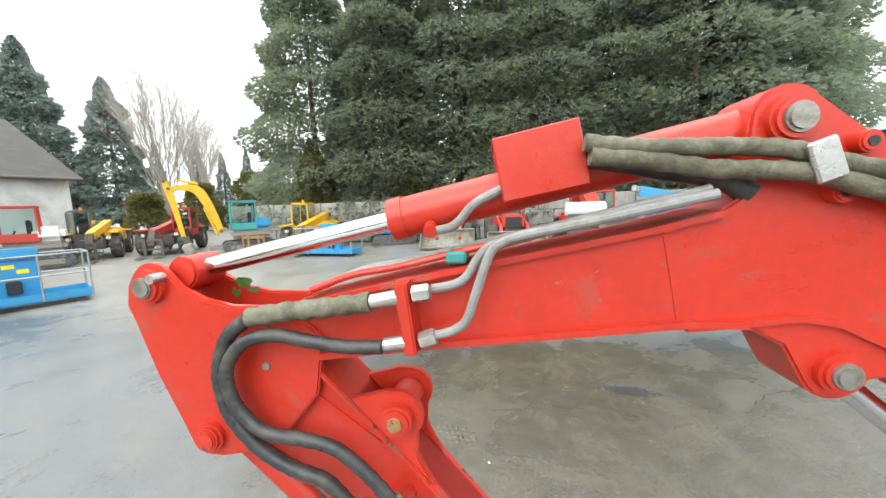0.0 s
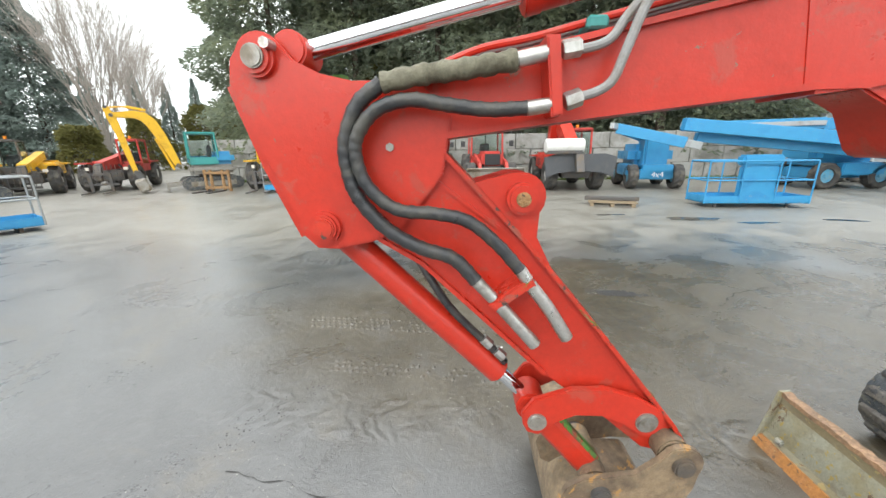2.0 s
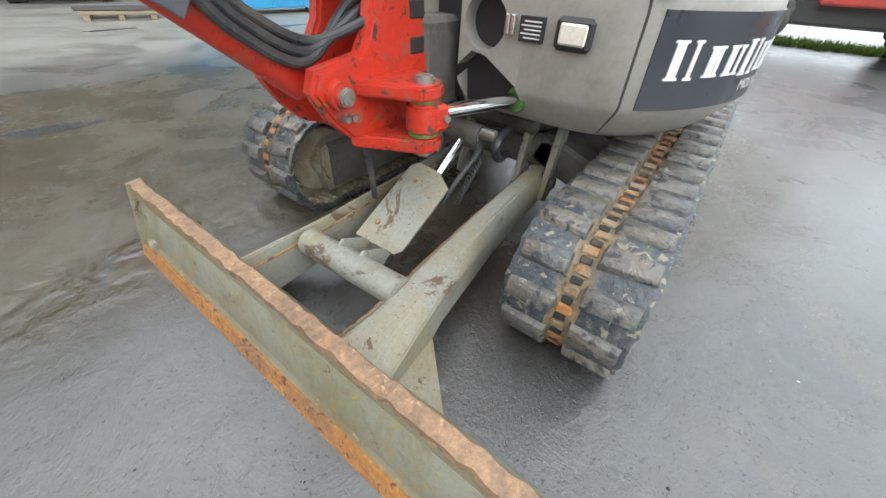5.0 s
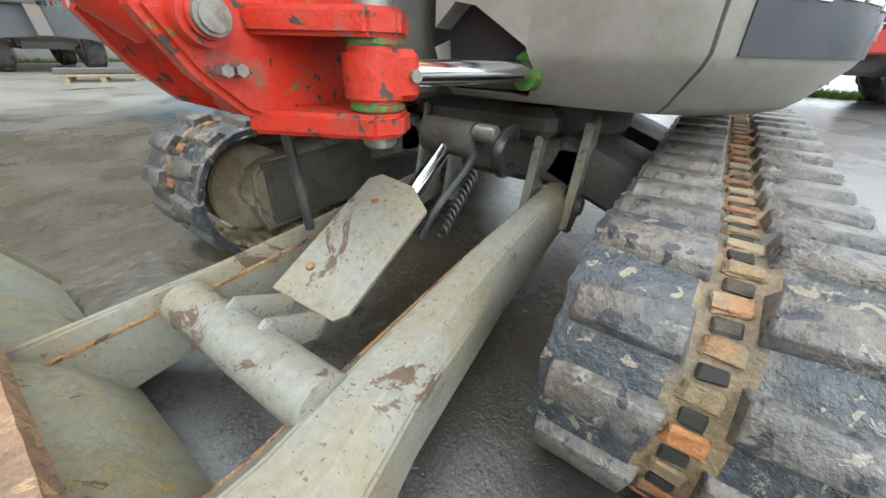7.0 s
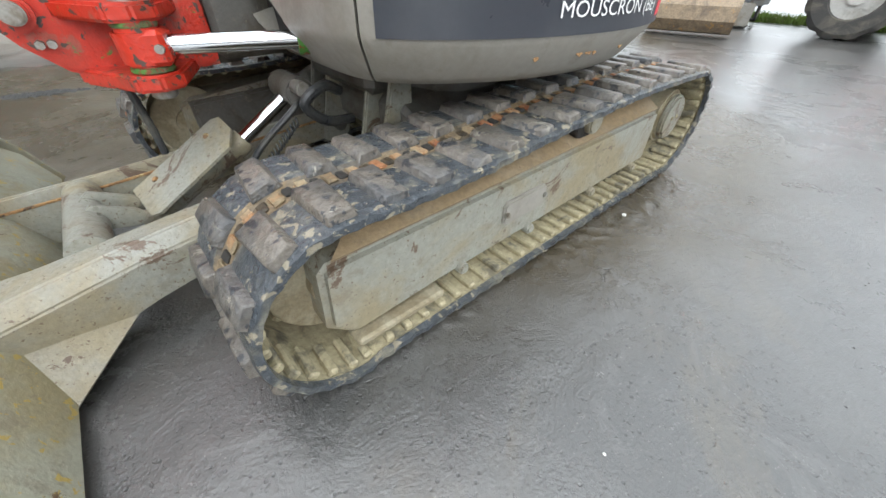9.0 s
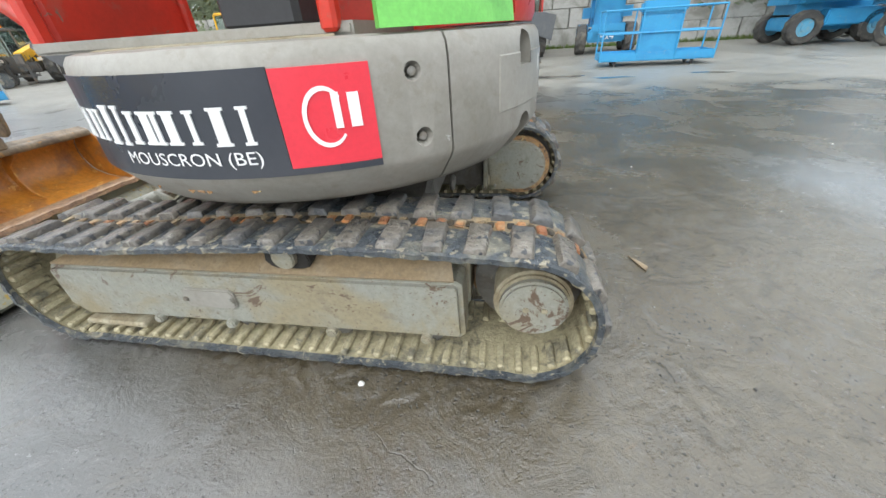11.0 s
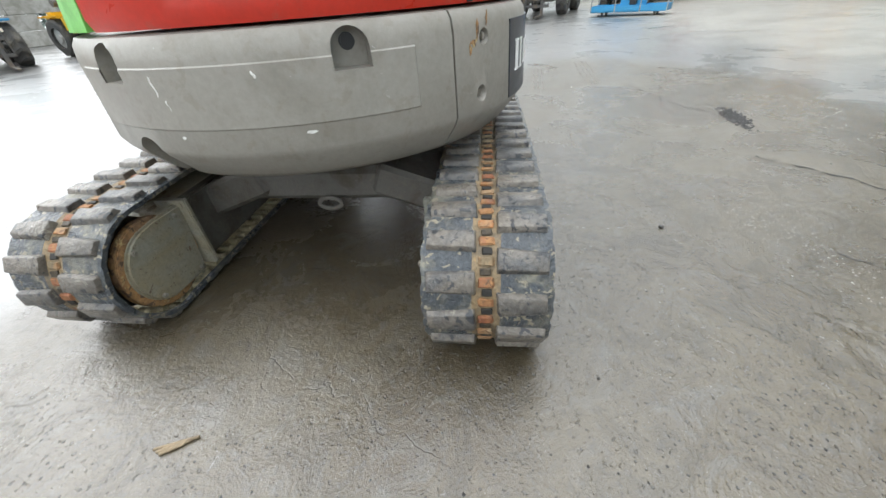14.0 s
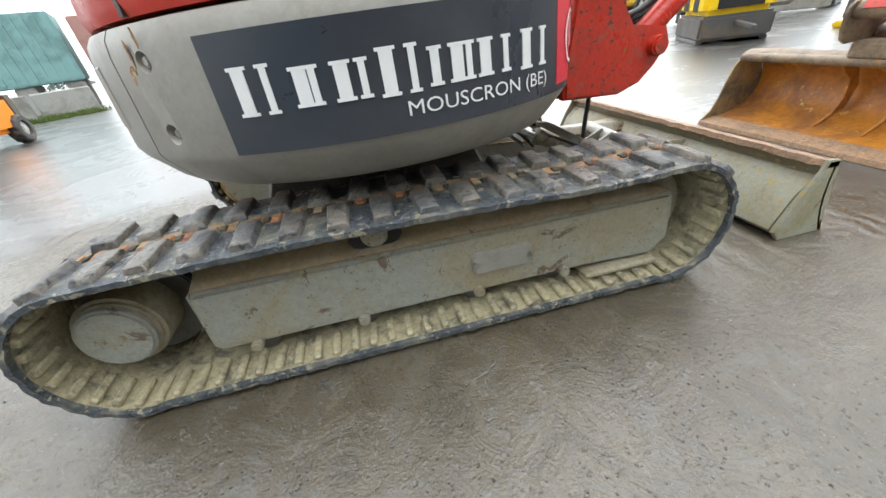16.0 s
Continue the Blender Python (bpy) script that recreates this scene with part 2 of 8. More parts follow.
    # moss and dirt blotches
    col = mix(math_of("MULTIPLY", rng(noise_of(0.6, 7.0, 0.7, 1.5), 0.54, 0.68), 0.5), col, (0.100, 0.083, 0.055))
    # dark pits between the stones
    pits = rng(noise_of(42.0, 2.5, 0.6), 0.63, 0.70)
    col = mix(math_of("MULTIPLY", pits, 0.42), col, (0.030, 0.029, 0.028))
    spot = N.new("ShaderNodeTexVoronoi")
    spot.inputs["Scale"].default_value = 48.0
    L.new(pos, spot.inputs["Vector"])
    pick = N.new("ShaderNodeSeparateColor")
    L.new(spot.outputs["Color"], pick.inputs[0])
    spots = math_of("MULTIPLY", rng(spot.outputs["Distance"], 0.26, 0.15), math_of("MULTIPLY", rng(pick.outputs[0], 0.60, 0.64), rng(noise_of(2.4, 3.0, 0.6), 0.42, 0.56)))
    col = mix(math_of("MULTIPLY", spots, 0.75), col, (0.018, 0.018, 0.018))
    # small rusty drips
    col = mix(math_of("MULTIPLY", rng(noise_of(3.2, 8.0, 0.7, 0.5), 0.68, 0.74), 0.6), col, (0.22, 0.11, 0.04))
    # hairline cracks
    crack = N.new("ShaderNodeTexVoronoi")
    crack.feature = "DISTANCE_TO_EDGE"
    crack.inputs["Scale"].default_value = 0.35
    wob = N.new("ShaderNodeVectorMath")
    wob.operation = "ADD"
    wn2 = N.new("ShaderNodeTexNoise")
    wn2.inputs["Scale"].default_value, wn2.inputs["Detail"].default_value = 2.2, 6.0
    L.new(pos, wn2.inputs["Vector"])
    L.new(pos, wob.inputs[0])
    L.new(wn2.outputs["Color"], wob.inputs[1])
    L.new(wob.outputs[0], crack.inputs["Vector"])
    line = math_of("MULTIPLY", rng(crack.outputs["Distance"], 0.003, 0.0), rng(streak, 0.50, 0.60))
    col = mix(math_of("MULTIPLY", line, 0.4), col, (0.030, 0.028, 0.025))
    L.new(col, b.inputs["Base Color"])
    wet = rng(math_of("ADD", math_of("MULTIPLY", big, 0.5), math_of("MULTIPLY", mid, 0.5)), 0.42, 0.60)
    rough = math_of("ADD", math_of("MULTIPLY", wet, 0.22), math_of("ADD", math_of("MULTIPLY", fine, 0.26), math_of("ADD", math_of("MULTIPLY", mud, 0.20), 0.07)))
    L.new(rough, b.inputs["Roughness"])
    b.inputs["Specular IOR Level"].default_value = 0.9
    # film of rain water over the dirt, thinner on the mud
    L.new(rng(math_of("ADD", math_of("MAXIMUM", muddy, mud), math_of("MULTIPLY", fine, 0.6)), 0.2, 1.4, 0.9, 0.15), b.inputs["Coat Weight"])
    b.inputs["Coat Roughness"].default_value, b.inputs["Coat IOR"].default_value = 0.30, 1.45
    bp = N.new("ShaderNodeBump")
    bp.inputs["Strength"].default_value, bp.inputs["Distance"].default_value = 0.68, 0.009
    # rows of tyre lugs pressed into the thin mud
    bars = N.new("ShaderNodeTexWave")
    bars.wave_type, bars.bands_direction = "BANDS", "X"
    bars.inputs["Scale"].default_value, bars.inputs["Distortion"].default_value = 1.9, 1.6
    bars.inputs["Detail"].default_value, bars.inputs["Detail Scale"].default_value = 2.0, 1.5
    L.new(wob.outputs[0], bars.inputs["Vector"])
    lane = math_of("FRACT", math_of("ADD", math_of("MULTIPLY", sep.outputs[1], 0.62), math_of("MULTIPLY", sep.outputs[0], 0.05)), 0.0)
    lane = math_of("MULTIPLY", rng(lane, 0.30, 0.36), rng(lane, 0.62, 0.54))
    tread = math_of("MULTIPLY", math_of("MULTIPLY", bars.outputs["Fac"], lane), rng(noise_of(0.45, 3.0, 0.5), 0.50, 0.62))
    h = math_of("MULTIPLY", tread, 1.1)
    h = math_of("ADD", h, math_of("ADD", math_of("MULTIPLY", stones, 0.10), math_of("ADD", math_of("ADD", math_of("MULTIPLY", fine, 0.50), math_of("MULTIPLY", grit, 0.16)), math_of("MULTIPLY", streak, 1.4))))
    h = math_of("SUBTRACT", h, math_of("ADD", math_of("MULTIPLY", line, 0.25), math_of("ADD", math_of("MULTIPLY", pits, 0.35), math_of("MULTIPLY", spots, 0.3))))
    L.new(h, bp.inputs["Height"])
    L.new(bp.outputs[0], b.inputs["Normal"])
    return m


def leafy(m, share=0.52):
    """Let light through thin leaves."""
    N, L = m.node_tree.nodes, m.node_tree.links
    b, out = N["Principled BSDF"], N["Material Output"]
    tr, mixer = N.new("ShaderNodeBsdfTranslucent"), N.new("ShaderNodeMixShader")
    L.new(b.inputs["Base Color"].links[0].from_socket, tr.inputs["Color"])
    mixer.inputs[0].default_value = share
    L.new(b.outputs[0], mixer.inputs[1])
    L.new(tr.outputs[0], mixer.inputs[2])
    L.new(mixer.outputs[0], out.inputs[0])


ASPHALT = ground_material()
RED = material("red_paint", (0.50, 0.030, 0.014), 0.36, stain=(0.38, 0.026, 0.012), stain_amount=0.35, stain_scale=2.2, fine=0.08, fine_scale=40, chip=(0.20, 0.13, 0.09), chip_amount=-0.02, chip_scale=9, bump=0.10, bump_scale=35, spatter=0.22, spatter_scale=9)
RED_WORN = material("worn_red_paint", (0.50, 0.034, 0.016), 0.36, stain=(0.33, 0.045, 0.025), stain_amount=0.4, stain_scale=6, chip=(0.09, 0.20, 0.03), chip_amount=0.10, chip_scale=8, bump=0.35, bump_scale=30, spatter=0.4, spatter_scale=12, speck=(0.07, 0.05, 0.04), speck_amount=0.3, speck_scale=34)
RED_FADED = material("faded_red_paint", (0.50, 0.050, 0.035), 0.5, stain=(0.36, 0.05, 0.04), stain_amount=0.5, stain_scale=1.5, bump=0.05)
LIME = material("lime_green_paint", (0.065, 0.235, 0.035), 0.5, stain=(0.10, 0.12, 0.05), stain_amount=0.6, stain_scale=9, fine=0.25, chip=(0.26, 0.05, 0.025), chip_amount=0.42, chip_scale=14, bump=0.4, spatter=0.5)
GREEN_DOOR = material("green_door_paint", (0.16, 0.50, 0.09), 0.4, stain=(0.10, 0.34, 0.06), bump=0.03)
GREY = material("warm_grey_paint", (0.278, 0.263, 0.231), 0.46, stain=(0.228, 0.214, 0.183), stain_amount=0.55, stain_scale=2.5, fine=0.08, fine_scale=45, chip=(0.44, 0.43, 0.40), chip_amount=-0.14, chip_scale=5, bump=0.10, bump_scale=60, spatter=0.25, spatter_scale=12)
UNDER = material("dirty_grey_undercarriage", (0.262, 0.262, 0.224), 0.40, stain=(0.262, 0.225, 0.145), stain_amount=0.6, stain_scale=2.8, fine=0.14, fine_scale=60, chip=(0.120, 0.082, 0.055), chip_amount=0.21, chip_scale=5, bump=0.35, bump_scale=45, spatter=0.4, spatter_scale=17, speck=(0.15, 0.115, 0.075), speck_amount=0.12, speck_scale=95)
# grimy undercarriage grey, darkened with the shade beneath the machine
UNDER_SHADED = material("grimy_grey_steel", (0.11, 0.105, 0.095), 0.55, stain=(0.07, 0.06, 0.045), stain_amount=0.6, stain_scale=5, chip=(0.16, 0.14, 0.11), chip_amount=0.05, bump=0.25, spatter=0.3)
MUDDY = material("mud_caked_paint", (0.31, 0.275, 0.19), 0.75, stain=(0.22, 0.18, 0.11), stain_amount=0.6, stain_scale=9, fine=0.2, fine_scale=70, bump=0.5, bump_scale=55)
MUDDY_SKIRT = material("brown_stained_grey_paint", (0.255, 0.185, 0.105), 0.55, stain=(0.30, 0.245, 0.17), stain_amount=0.5, stain_scale=3, fine=0.2, fine_scale=50, chip=(0.12, 0.08, 0.05), chip_amount=0.15, chip_scale=8, bump=0.4, bump_scale=40, spatter=0.4, spatter_scale=15)
BLADE_FACE = material("muddy_blade_paint", (0.250, 0.238, 0.165), 0.46, stain=(0.20, 0.16, 0.085), stain_amount=0.55, stain_scale=2.6, chip=(0.17, 0.095, 0.04), chip_amount=0.08, chip_scale=7, bump=0.35, bump_scale=40, stretch=(1, 0.6, 1), spatter=0.5, spatter_scale=14, speck=(0.34, 0.27, 0.12), speck_amount=0.25, speck_scale=40)
RUST = material("flaking_rust", (0.33, 0.185, 0.075), 0.75, stain=(0.20, 0.125, 0.075), stain_amount=0.5, stain_scale=9, fine=0.35, fine_scale=55, chip=(0.44, 0.33, 0.16), chip_amount=0.28, chip_scale=16, bump=1.0, bump_scale=42, spatter=0.5, spatter_scale=30, speck=(0.10, 0.065, 0.04), speck_amount=0.6, speck_scale=40)
RUST_BRIGHT = material("bright_wet_rust", (0.47, 0.185, 0.025), 0.42, stain=(0.23, 0.095, 0.035), stain_amount=0.5, stain_scale=3.2, fine=0.22, fine_scale=28, chip=(0.62, 0.36, 0.10), chip_amount=0.18, chip_scale=5, bump=0.3, bump_scale=26, spatter=0.35, spatter_scale=18)
RUST_EDGE = material("orange_rusted_edge", (0.40, 0.175, 0.050), 0.6, stain=(0.26, 0.14, 0.075), stain_amount=0.5, stain_scale=5, fine=0.3, fine_scale=45, chip=(0.42, 0.28, 0.12), chip_amount=0.15, chip_scale=12, bump=0.7, bump_scale=36, speck=(0.12, 0.07, 0.04), speck_amount=0.4, speck_scale=40)
PINK_RUST = material("worn_brown_rust", (0.30, 0.180, 0.100), 0.6, stain=(0.21, 0.135, 0.085), stain_amount=0.6, stain_scale=9, fine=0.35, fine_scale=50, chip=(0.42, 0.285, 0.145), chip_amount=0.22, chip_scale=20, bump=0.7, bump_scale=45, spatter=0.4, spatter_scale=32)
BLADE_BACK = material("pale_speckled_blade_paint", (0.300, 0.298, 0.230), 0.42, stain=(0.255, 0.225, 0.13), stain_amount=0.6, stain_scale=3, chip=(0.13, 0.085, 0.05), chip_amount=0.14, chip_scale=6, bump=0.35, bump_scale=40, spatter=0.4, spatter_scale=16, speck=(0.36, 0.27, 0.08), speck_amount=0.3, speck_scale=30)
TAN_SIDE = material("tan_rusted_plate", (0.36, 0.265, 0.125), 0.55, stain=(0.13, 0.11, 0.075), stain_amount=0.7, stain_scale=6, fine=0.2, bump=0.2)
BUCKET_BACK = material("brown_rusted_steel", (0.25, 0.185, 0.115), 0.5, stain=(0.13, 0.095, 0.065), stain_amount=0.6, stain_scale=4, fine=0.3, fine_scale=38, chip=(0.38, 0.21, 0.07), chip_amount=0.2, chip_scale=8, bump=0.5, bump_scale=34, spatter=0.5)
RUBBER = material("worn_black_rubber", (0.052, 0.060, 0.068), 0.32, stain=(0.20, 0.188, 0.145), stain_amount=0.4, stain_scale=8, fine=0.35, fine_scale=45, chip=(0.26, 0.235, 0.17), chip_amount=0.12, chip_scale=13, bump=1.0, bump_scale=38, speck=(0.24, 0.215, 0.16), speck_amount=0.5, speck_scale=30)
RUBBER_TOP = material("scuffed_muddy_rubber", (0.135, 0.120, 0.100), 0.34, stain=(0.064, 0.070, 0.077), stain_amount=0.5, stain_scale=3.5, fine=0.35, fine_scale=55, chip=(0.25, 0.235, 0.195), chip_amount=0.10, chip_scale=12, bump=1.0, bump_scale=30, vary=0.25, world=True, speck=(0.042, 0.044, 0.048), speck_amount=0.5, speck_scale=32)
RUBBER_MUD = material("mud_caked_rubber", (0.37, 0.325, 0.205), 0.7, stain=(0.10, 0.095, 0.075), stain_amount=0.45, stain_scale=13, fine=0.25, bump=0.7, bump_scale=50)
RUBBER_DUST = material("dusty_rubber_groove", (0.235, 0.170, 0.092), 0.6, stain=(0.095, 0.088, 0.075), stain_amount=0.6, stain_scale=5, fine=0.3, chip=(0.30, 0.20, 0.09), chip_amount=0.12, chip_scale=18, bump=0.9, bump_scale=45, world=True)
LINK_RUST = material("rusted_track_link", (0.34, 0.14, 0.045), 0.7, stain=(0.27, 0.225, 0.14), stain_amount=0.7, stain_scale=5, fine=0.25, chip=(0.15, 0.08, 0.04), chip_amount=0.2, chip_scale=25, bump=0.6, vary=0.3, world=True)
LINK_RED = material("red_rusted_track_link", (0.235, 0.085, 0.038), 0.65, stain=(0.33, 0.17, 0.07), stain_amount=0.6, stain_scale=9, fine=0.3, chip=(0.11, 0.06, 0.035), chip_amount=0.2, chip_scale=30, bump=0.7, vary=0.3, world=True, spatter=0.4, spatter_scale=40)
LINK_MUD = material("mud_covered_track_link", (0.195, 0.150, 0.088), 0.75, stain=(0.30, 0.15, 0.06), stain_amount=0.5, stain_scale=14, fine=0.3, chip=(0.12, 0.09, 0.06), chip_amount=0.2, chip_scale=30, bump=0.8, vary=0.25, world=True)
# mud brown darkened with the shade down in the sprocket holes
SLOT_MUD_SHADE = material("wet_brown_slot_mud", (0.060, 0.043, 0.022), 0.6, stain=(0.025, 0.020, 0.014), stain_amount=0.7, stain_scale=40, bump=0.3)
# near-black that paints the shade inside openings and slots
HOLE_SHADE = material("dark_void", (0.022, 0.020, 0.017), 0.8)
CHROME = material("polished_chrome_rod", (0.72, 0.74, 0.76), 0.12, metal=1.0, stain=(0.5, 0.5, 0.5), rough_vary=0.05, bump=0.02, fine=0.04)
ZINC = material("zinc_plated_fitting", (0.50, 0.50, 0.47), 0.38, metal=0.85, stain=(0.33, 0.31, 0.27), stain_amount=0.5, stain_scale=20, bump=0.1)
PIN = material("dull_steel_pin", (0.33, 0.32, 0.29), 0.45, metal=0.7, stain=(0.2, 0.17, 0.13), stain_amount=0.5, stain_scale=18, bump=0.1)
HOSE = material("black_hydraulic_hose", (0.030, 0.032, 0.034), 0.38, stain=(0.075, 0.072, 0.06), stain_amount=0.5, stain_scale=12, bump=0.2, bump_scale=80)
SLEEVE = material("muddy_hose_sleeve", (0.165, 0.155, 0.105), 0.75, stain=(0.085, 0.078, 0.05), stain_amount=0.6, stain_scale=10, fine=0.25, bump=0.4, bump_scale=70)
PIPE = material("grey_painted_pipe", (0.25, 0.25, 0.24), 0.42, stain=(0.17, 0.15, 0.12), stain_amount=0.5, stain_scale=9, bump=0.08)
GUARD = material("dark_grey_guard_plate", (0.075, 0.080, 0.086), 0.45, stain=(0.10, 0.10, 0.10), stain_scale=4, bump=0.06)
DARK = material("black_plastic", (0.022, 0.022, 0.023), 0.45, bump=0.05)
SIGN = material("dark_slate_sign_film", (0.032, 0.036, 0.045), 0.34, stain=(0.045, 0.048, 0.056), stain_scale=2, bump=0.02, fine=0.05)
SIGN_RED = material("red_sign_film", (0.66, 0.035, 0.055), 0.35, stain=(0.58, 0.03, 0.05), bump=0.02, fine=0.05)
WHITE = material("white_sign_film", (0.76, 0.76, 0.75), 0.4, stain=(0.66, 0.66, 0.64), bump=0.0, fine=0.03)
YELLOW_LABEL = material("yellow_warning_label", (0.86, 0.68, 0.02), 0.4, bump=0.0, fine=0.03)
LAMP_GLASS = material("frosted_lamp_lens", (0.72, 0.66, 0.56), 0.25, bump=0.3, bump_scale=120)
PANE = glass("window_glass")
YELLOW = material("yellow_machine_paint", (0.72, 0.42, 0.015), 0.4, stain=(0.50, 0.28, 0.02), stain_amount=0.4, stain_scale=2, chip=(0.2, 0.12, 0.05), chip_amount=0.05, bump=0.05)
YELLOW_BRIGHT = material("bright_yellow_cover", (0.86, 0.58, 0.01), 0.35, stain=(0.66, 0.42, 0.02), bump=0.03)
BLUE = material("blue_machine_paint", (0.040, 0.27, 0.50), 0.4, stain=(0.03, 0.22, 0.45), stain_amount=0.4, stain_scale=2, chip=(0.3, 0.3, 0.28), chip_amount=0.05, bump=0.05)
BLUE_DEEP = material("royal_blue_cover", (0.014, 0.16, 0.58), 0.35, stain=(0.02, 0.08, 0.34), bump=0.03)
BLUE_PALE = material("faded_blue_paint", (0.10, 0.34, 0.50), 0.5, stain=(0.22, 0.34, 0.38), stain_amount=0.5, stain_scale=2.5, chip=(0.30, 0.22, 0.12), chip_amount=0.12, bump=0.08)
TEAL = material("teal_paint", (0.05, 0.30, 0.28), 0.45, stain=(0.04, 0.22, 0.2), bump=0.04)
FERN = material("light_green_paint", (0.16, 0.50, 0.14), 0.45, stain=(0.12, 0.36, 0.12), bump=0.04)
ORANGE = material("orange_paint", (0.80, 0.25, 0.015), 0.4, stain=(0.6, 0.2, 0.02), bump=0.03)
WHITE_PAINT = material("off_white_paint", (0.70, 0.70, 0.67), 0.5, stain=(0.55, 0.54, 0.5), stain_amount=0.4, bump=0.05)
STEEL = material("galvanised_steel", (0.36, 0.38, 0.38), 0.45, metal=0.5, stain=(0.26, 0.25, 0.22), bump=0.08)
STEEL_DARK = material("dark_worn_steel", (0.10, 0.098, 0.095), 0.5, metal=0.3, stain=(0.16, 0.12, 0.08), stain_amount=0.5, bump=0.15)
SHOVEL = material("scraped_bucket_steel", (0.30, 0.285, 0.25), 0.5, metal=0.2, stain=(0.19, 0.15, 0.10), stain_amount=0.6, stain_scale=3, chip=(0.42, 0.41, 0.38), chip_amount=0.1, bump=0.15)
TYRE = material("dusty_tyre_rubber", (0.052, 0.050, 0.047), 0.75, stain=(0.13, 0.118, 0.095), stain_amount=0.5, stain_scale=4, bump=0.3, bump_scale=40)
RIM = material("pale_grey_rim", (0.50, 0.49, 0.46), 0.5, stain=(0.3, 0.28, 0.24), bump=0.05)
SEAT = material("black_seat_vinyl", (0.025, 0.025, 0.027), 0.5, bump=0.05)
CONCRETE = material("weathered_concrete", (0.33, 0.325, 0.30), 0.8, stain=(0.20, 0.195, 0.17), stain_amount=0.6, stain_scale=1.2, fine=0.12, fine_scale=30, bump=0.25, bump_scale=25, world=True, vary=0.08)
WALL_WHITE = material("peeling_white_wall", (0.66, 0.67, 0.66), 0.8, stain=(0.46, 0.47, 0.45), stain_amount=0.55, stain_scale=0.5, fine=0.06, fine_scale=5, bump=0.1, bump_scale=8, world=True)
SHED = material("pale_metal_cladding", (0.66, 0.70, 0.72), 0.5, stain=(0.55, 0.6, 0.62), stain_scale=0.4, bump=0.05, world=True)
ROOF = material("dark_fibre_roof", (0.050, 0.046, 0.043), 0.8, stain=(0.085, 0.08, 0.07), stain_amount=0.5, stain_scale=0.7, bump=0.2, bump_scale=6, world=True)
SKYLIGHT = material("pale_rooflight", (0.68, 0.72, 0.72), 0.4, bump=0.0)
WOOD = material("weathered_wood", (0.26, 0.20, 0.125), 0.75, stain=(0.15, 0.115, 0.075), stain_amount=0.5, stain_scale=5, fine=0.2, bump=0.3, stretch=(0.3, 2, 2), vary=0.2)
GRASS = material("rough_grass", (0.095, 0.155, 0.030), 0.8, stain=(0.13, 0.13, 0.05), stain_amount=0.5, stain_scale=3, vary=0.35, bump=0.0)
BARK = material("grey_brown_bark", (0.115, 0.092, 0.068), 0.9, stain=(0.07, 0.06, 0.045), bump=0.4, bump_scale=20)
TWIG = material("pale_bare_twigs", (0.44, 0.40, 0.355), 0.9, bump=0.0)
NEEDLE = material("dark_conifer_foliage", (0.225, 0.262, 0.190), 0.5, stain=(0.285, 0.315, 0.185), stain_amount=0.5, stain_scale=0.4, vary=0.45, bump=0.0, fine=0.1)
# far trees: blue-green lifted paler, distance haze put into the colour
NEEDLE_BLUE = material("blue_green_conifer_foliage", (0.30, 0.36, 0.325), 0.6, stain=(0.25, 0.30, 0.265), stain_scale=0.3, vary=0.35, bump=0.0)
HEDGE = material("olive_shrub_foliage", (0.16, 0.155, 0.050), 0.8, stain=(0.20, 0.165, 0.06), stain_scale=0.5, vary=0.35, bump=0.0)
for leaf_mat in (NEEDLE, NEEDLE_BLUE, HEDGE, GRASS):
    leafy(leaf_mat)
BRICKISH = material("brown_house_wall", (0.36, 0.29, 0.22), 0.85, stain=(0.3, 0.25, 0.2), bump=0.1, world=True)
PALE_RED = material("bleached_red_container_paint", (0.40, 0.215, 0.185), 0.6, stain=(0.30, 0.16, 0.13), stain_amount=0.5, stain_scale=1.5, bump=0.08)
PALE_TEAL = material("bleached_teal_container_paint", (0.20, 0.36, 0.35), 0.6, stain=(0.14, 0.25, 0.24), stain_amount=0.5, stain_scale=1.5, bump=0.08)
CONE = material("orange_cone_plastic", (0.85, 0.20, 0.03), 0.45, bump=0.0)
PUDDLE = material("still_rain_water", (0.055, 0.05, 0.04), 0.10, rough_vary=0.05, bump=0.0, fine=0.02)
TARSPOT = material("black_oily_grit", (0.022, 0.021, 0.02), 0.55, stain=(0.05, 0.047, 0.04), stain_scale=8, bump=0.4, bump_scale=60)


# ---- the mini excavator ----
def cut(ob, cutter):
    """Cut a bmesh out of an object for good."""
    me = bpy.data.meshes.new("cutter")
    cutter.to_mesh(me)
    cutter.free()
    tool = new("cutter", me)
    mod = ob.modifiers.new("cut", "BOOLEAN")
    mod.operation, mod.object, mod.solver = "DIFFERENCE", tool, "EXACT"
    done = bpy.data.meshes.new_from_object(ob.evaluated_get(bpy.context.evaluated_depsgraph_get()))
    ob.modifiers.clear()
    old = ob.data
    ob.data = done
    bpy.data.meshes.remove(old)
    bpy.data.objects.remove(tool)
    bpy.data.meshes.remove(me)
    shade(ob.data, True)
    return ob


def strip(line, w, y0, y1, bm=None, bevel=0.0):
    """A flat bar of width w whose outer edge follows a line in x and z."""
    pts = [Vector((x, 0, z)) for x, z in line]
    inner = []
    for i, p in enumerate(pts):
        d = (pts[min(i + 1, len(pts) - 1)] - pts[max(i - 1, 0)]).normalized()
        inner.append(p + w * Vector((-d.z, 0, d.x)))
    return plate([(p.x, p.z) for p in pts] + [(p.x, p.z) for p in inner[::-1]], y0, y1, bevel, bm)


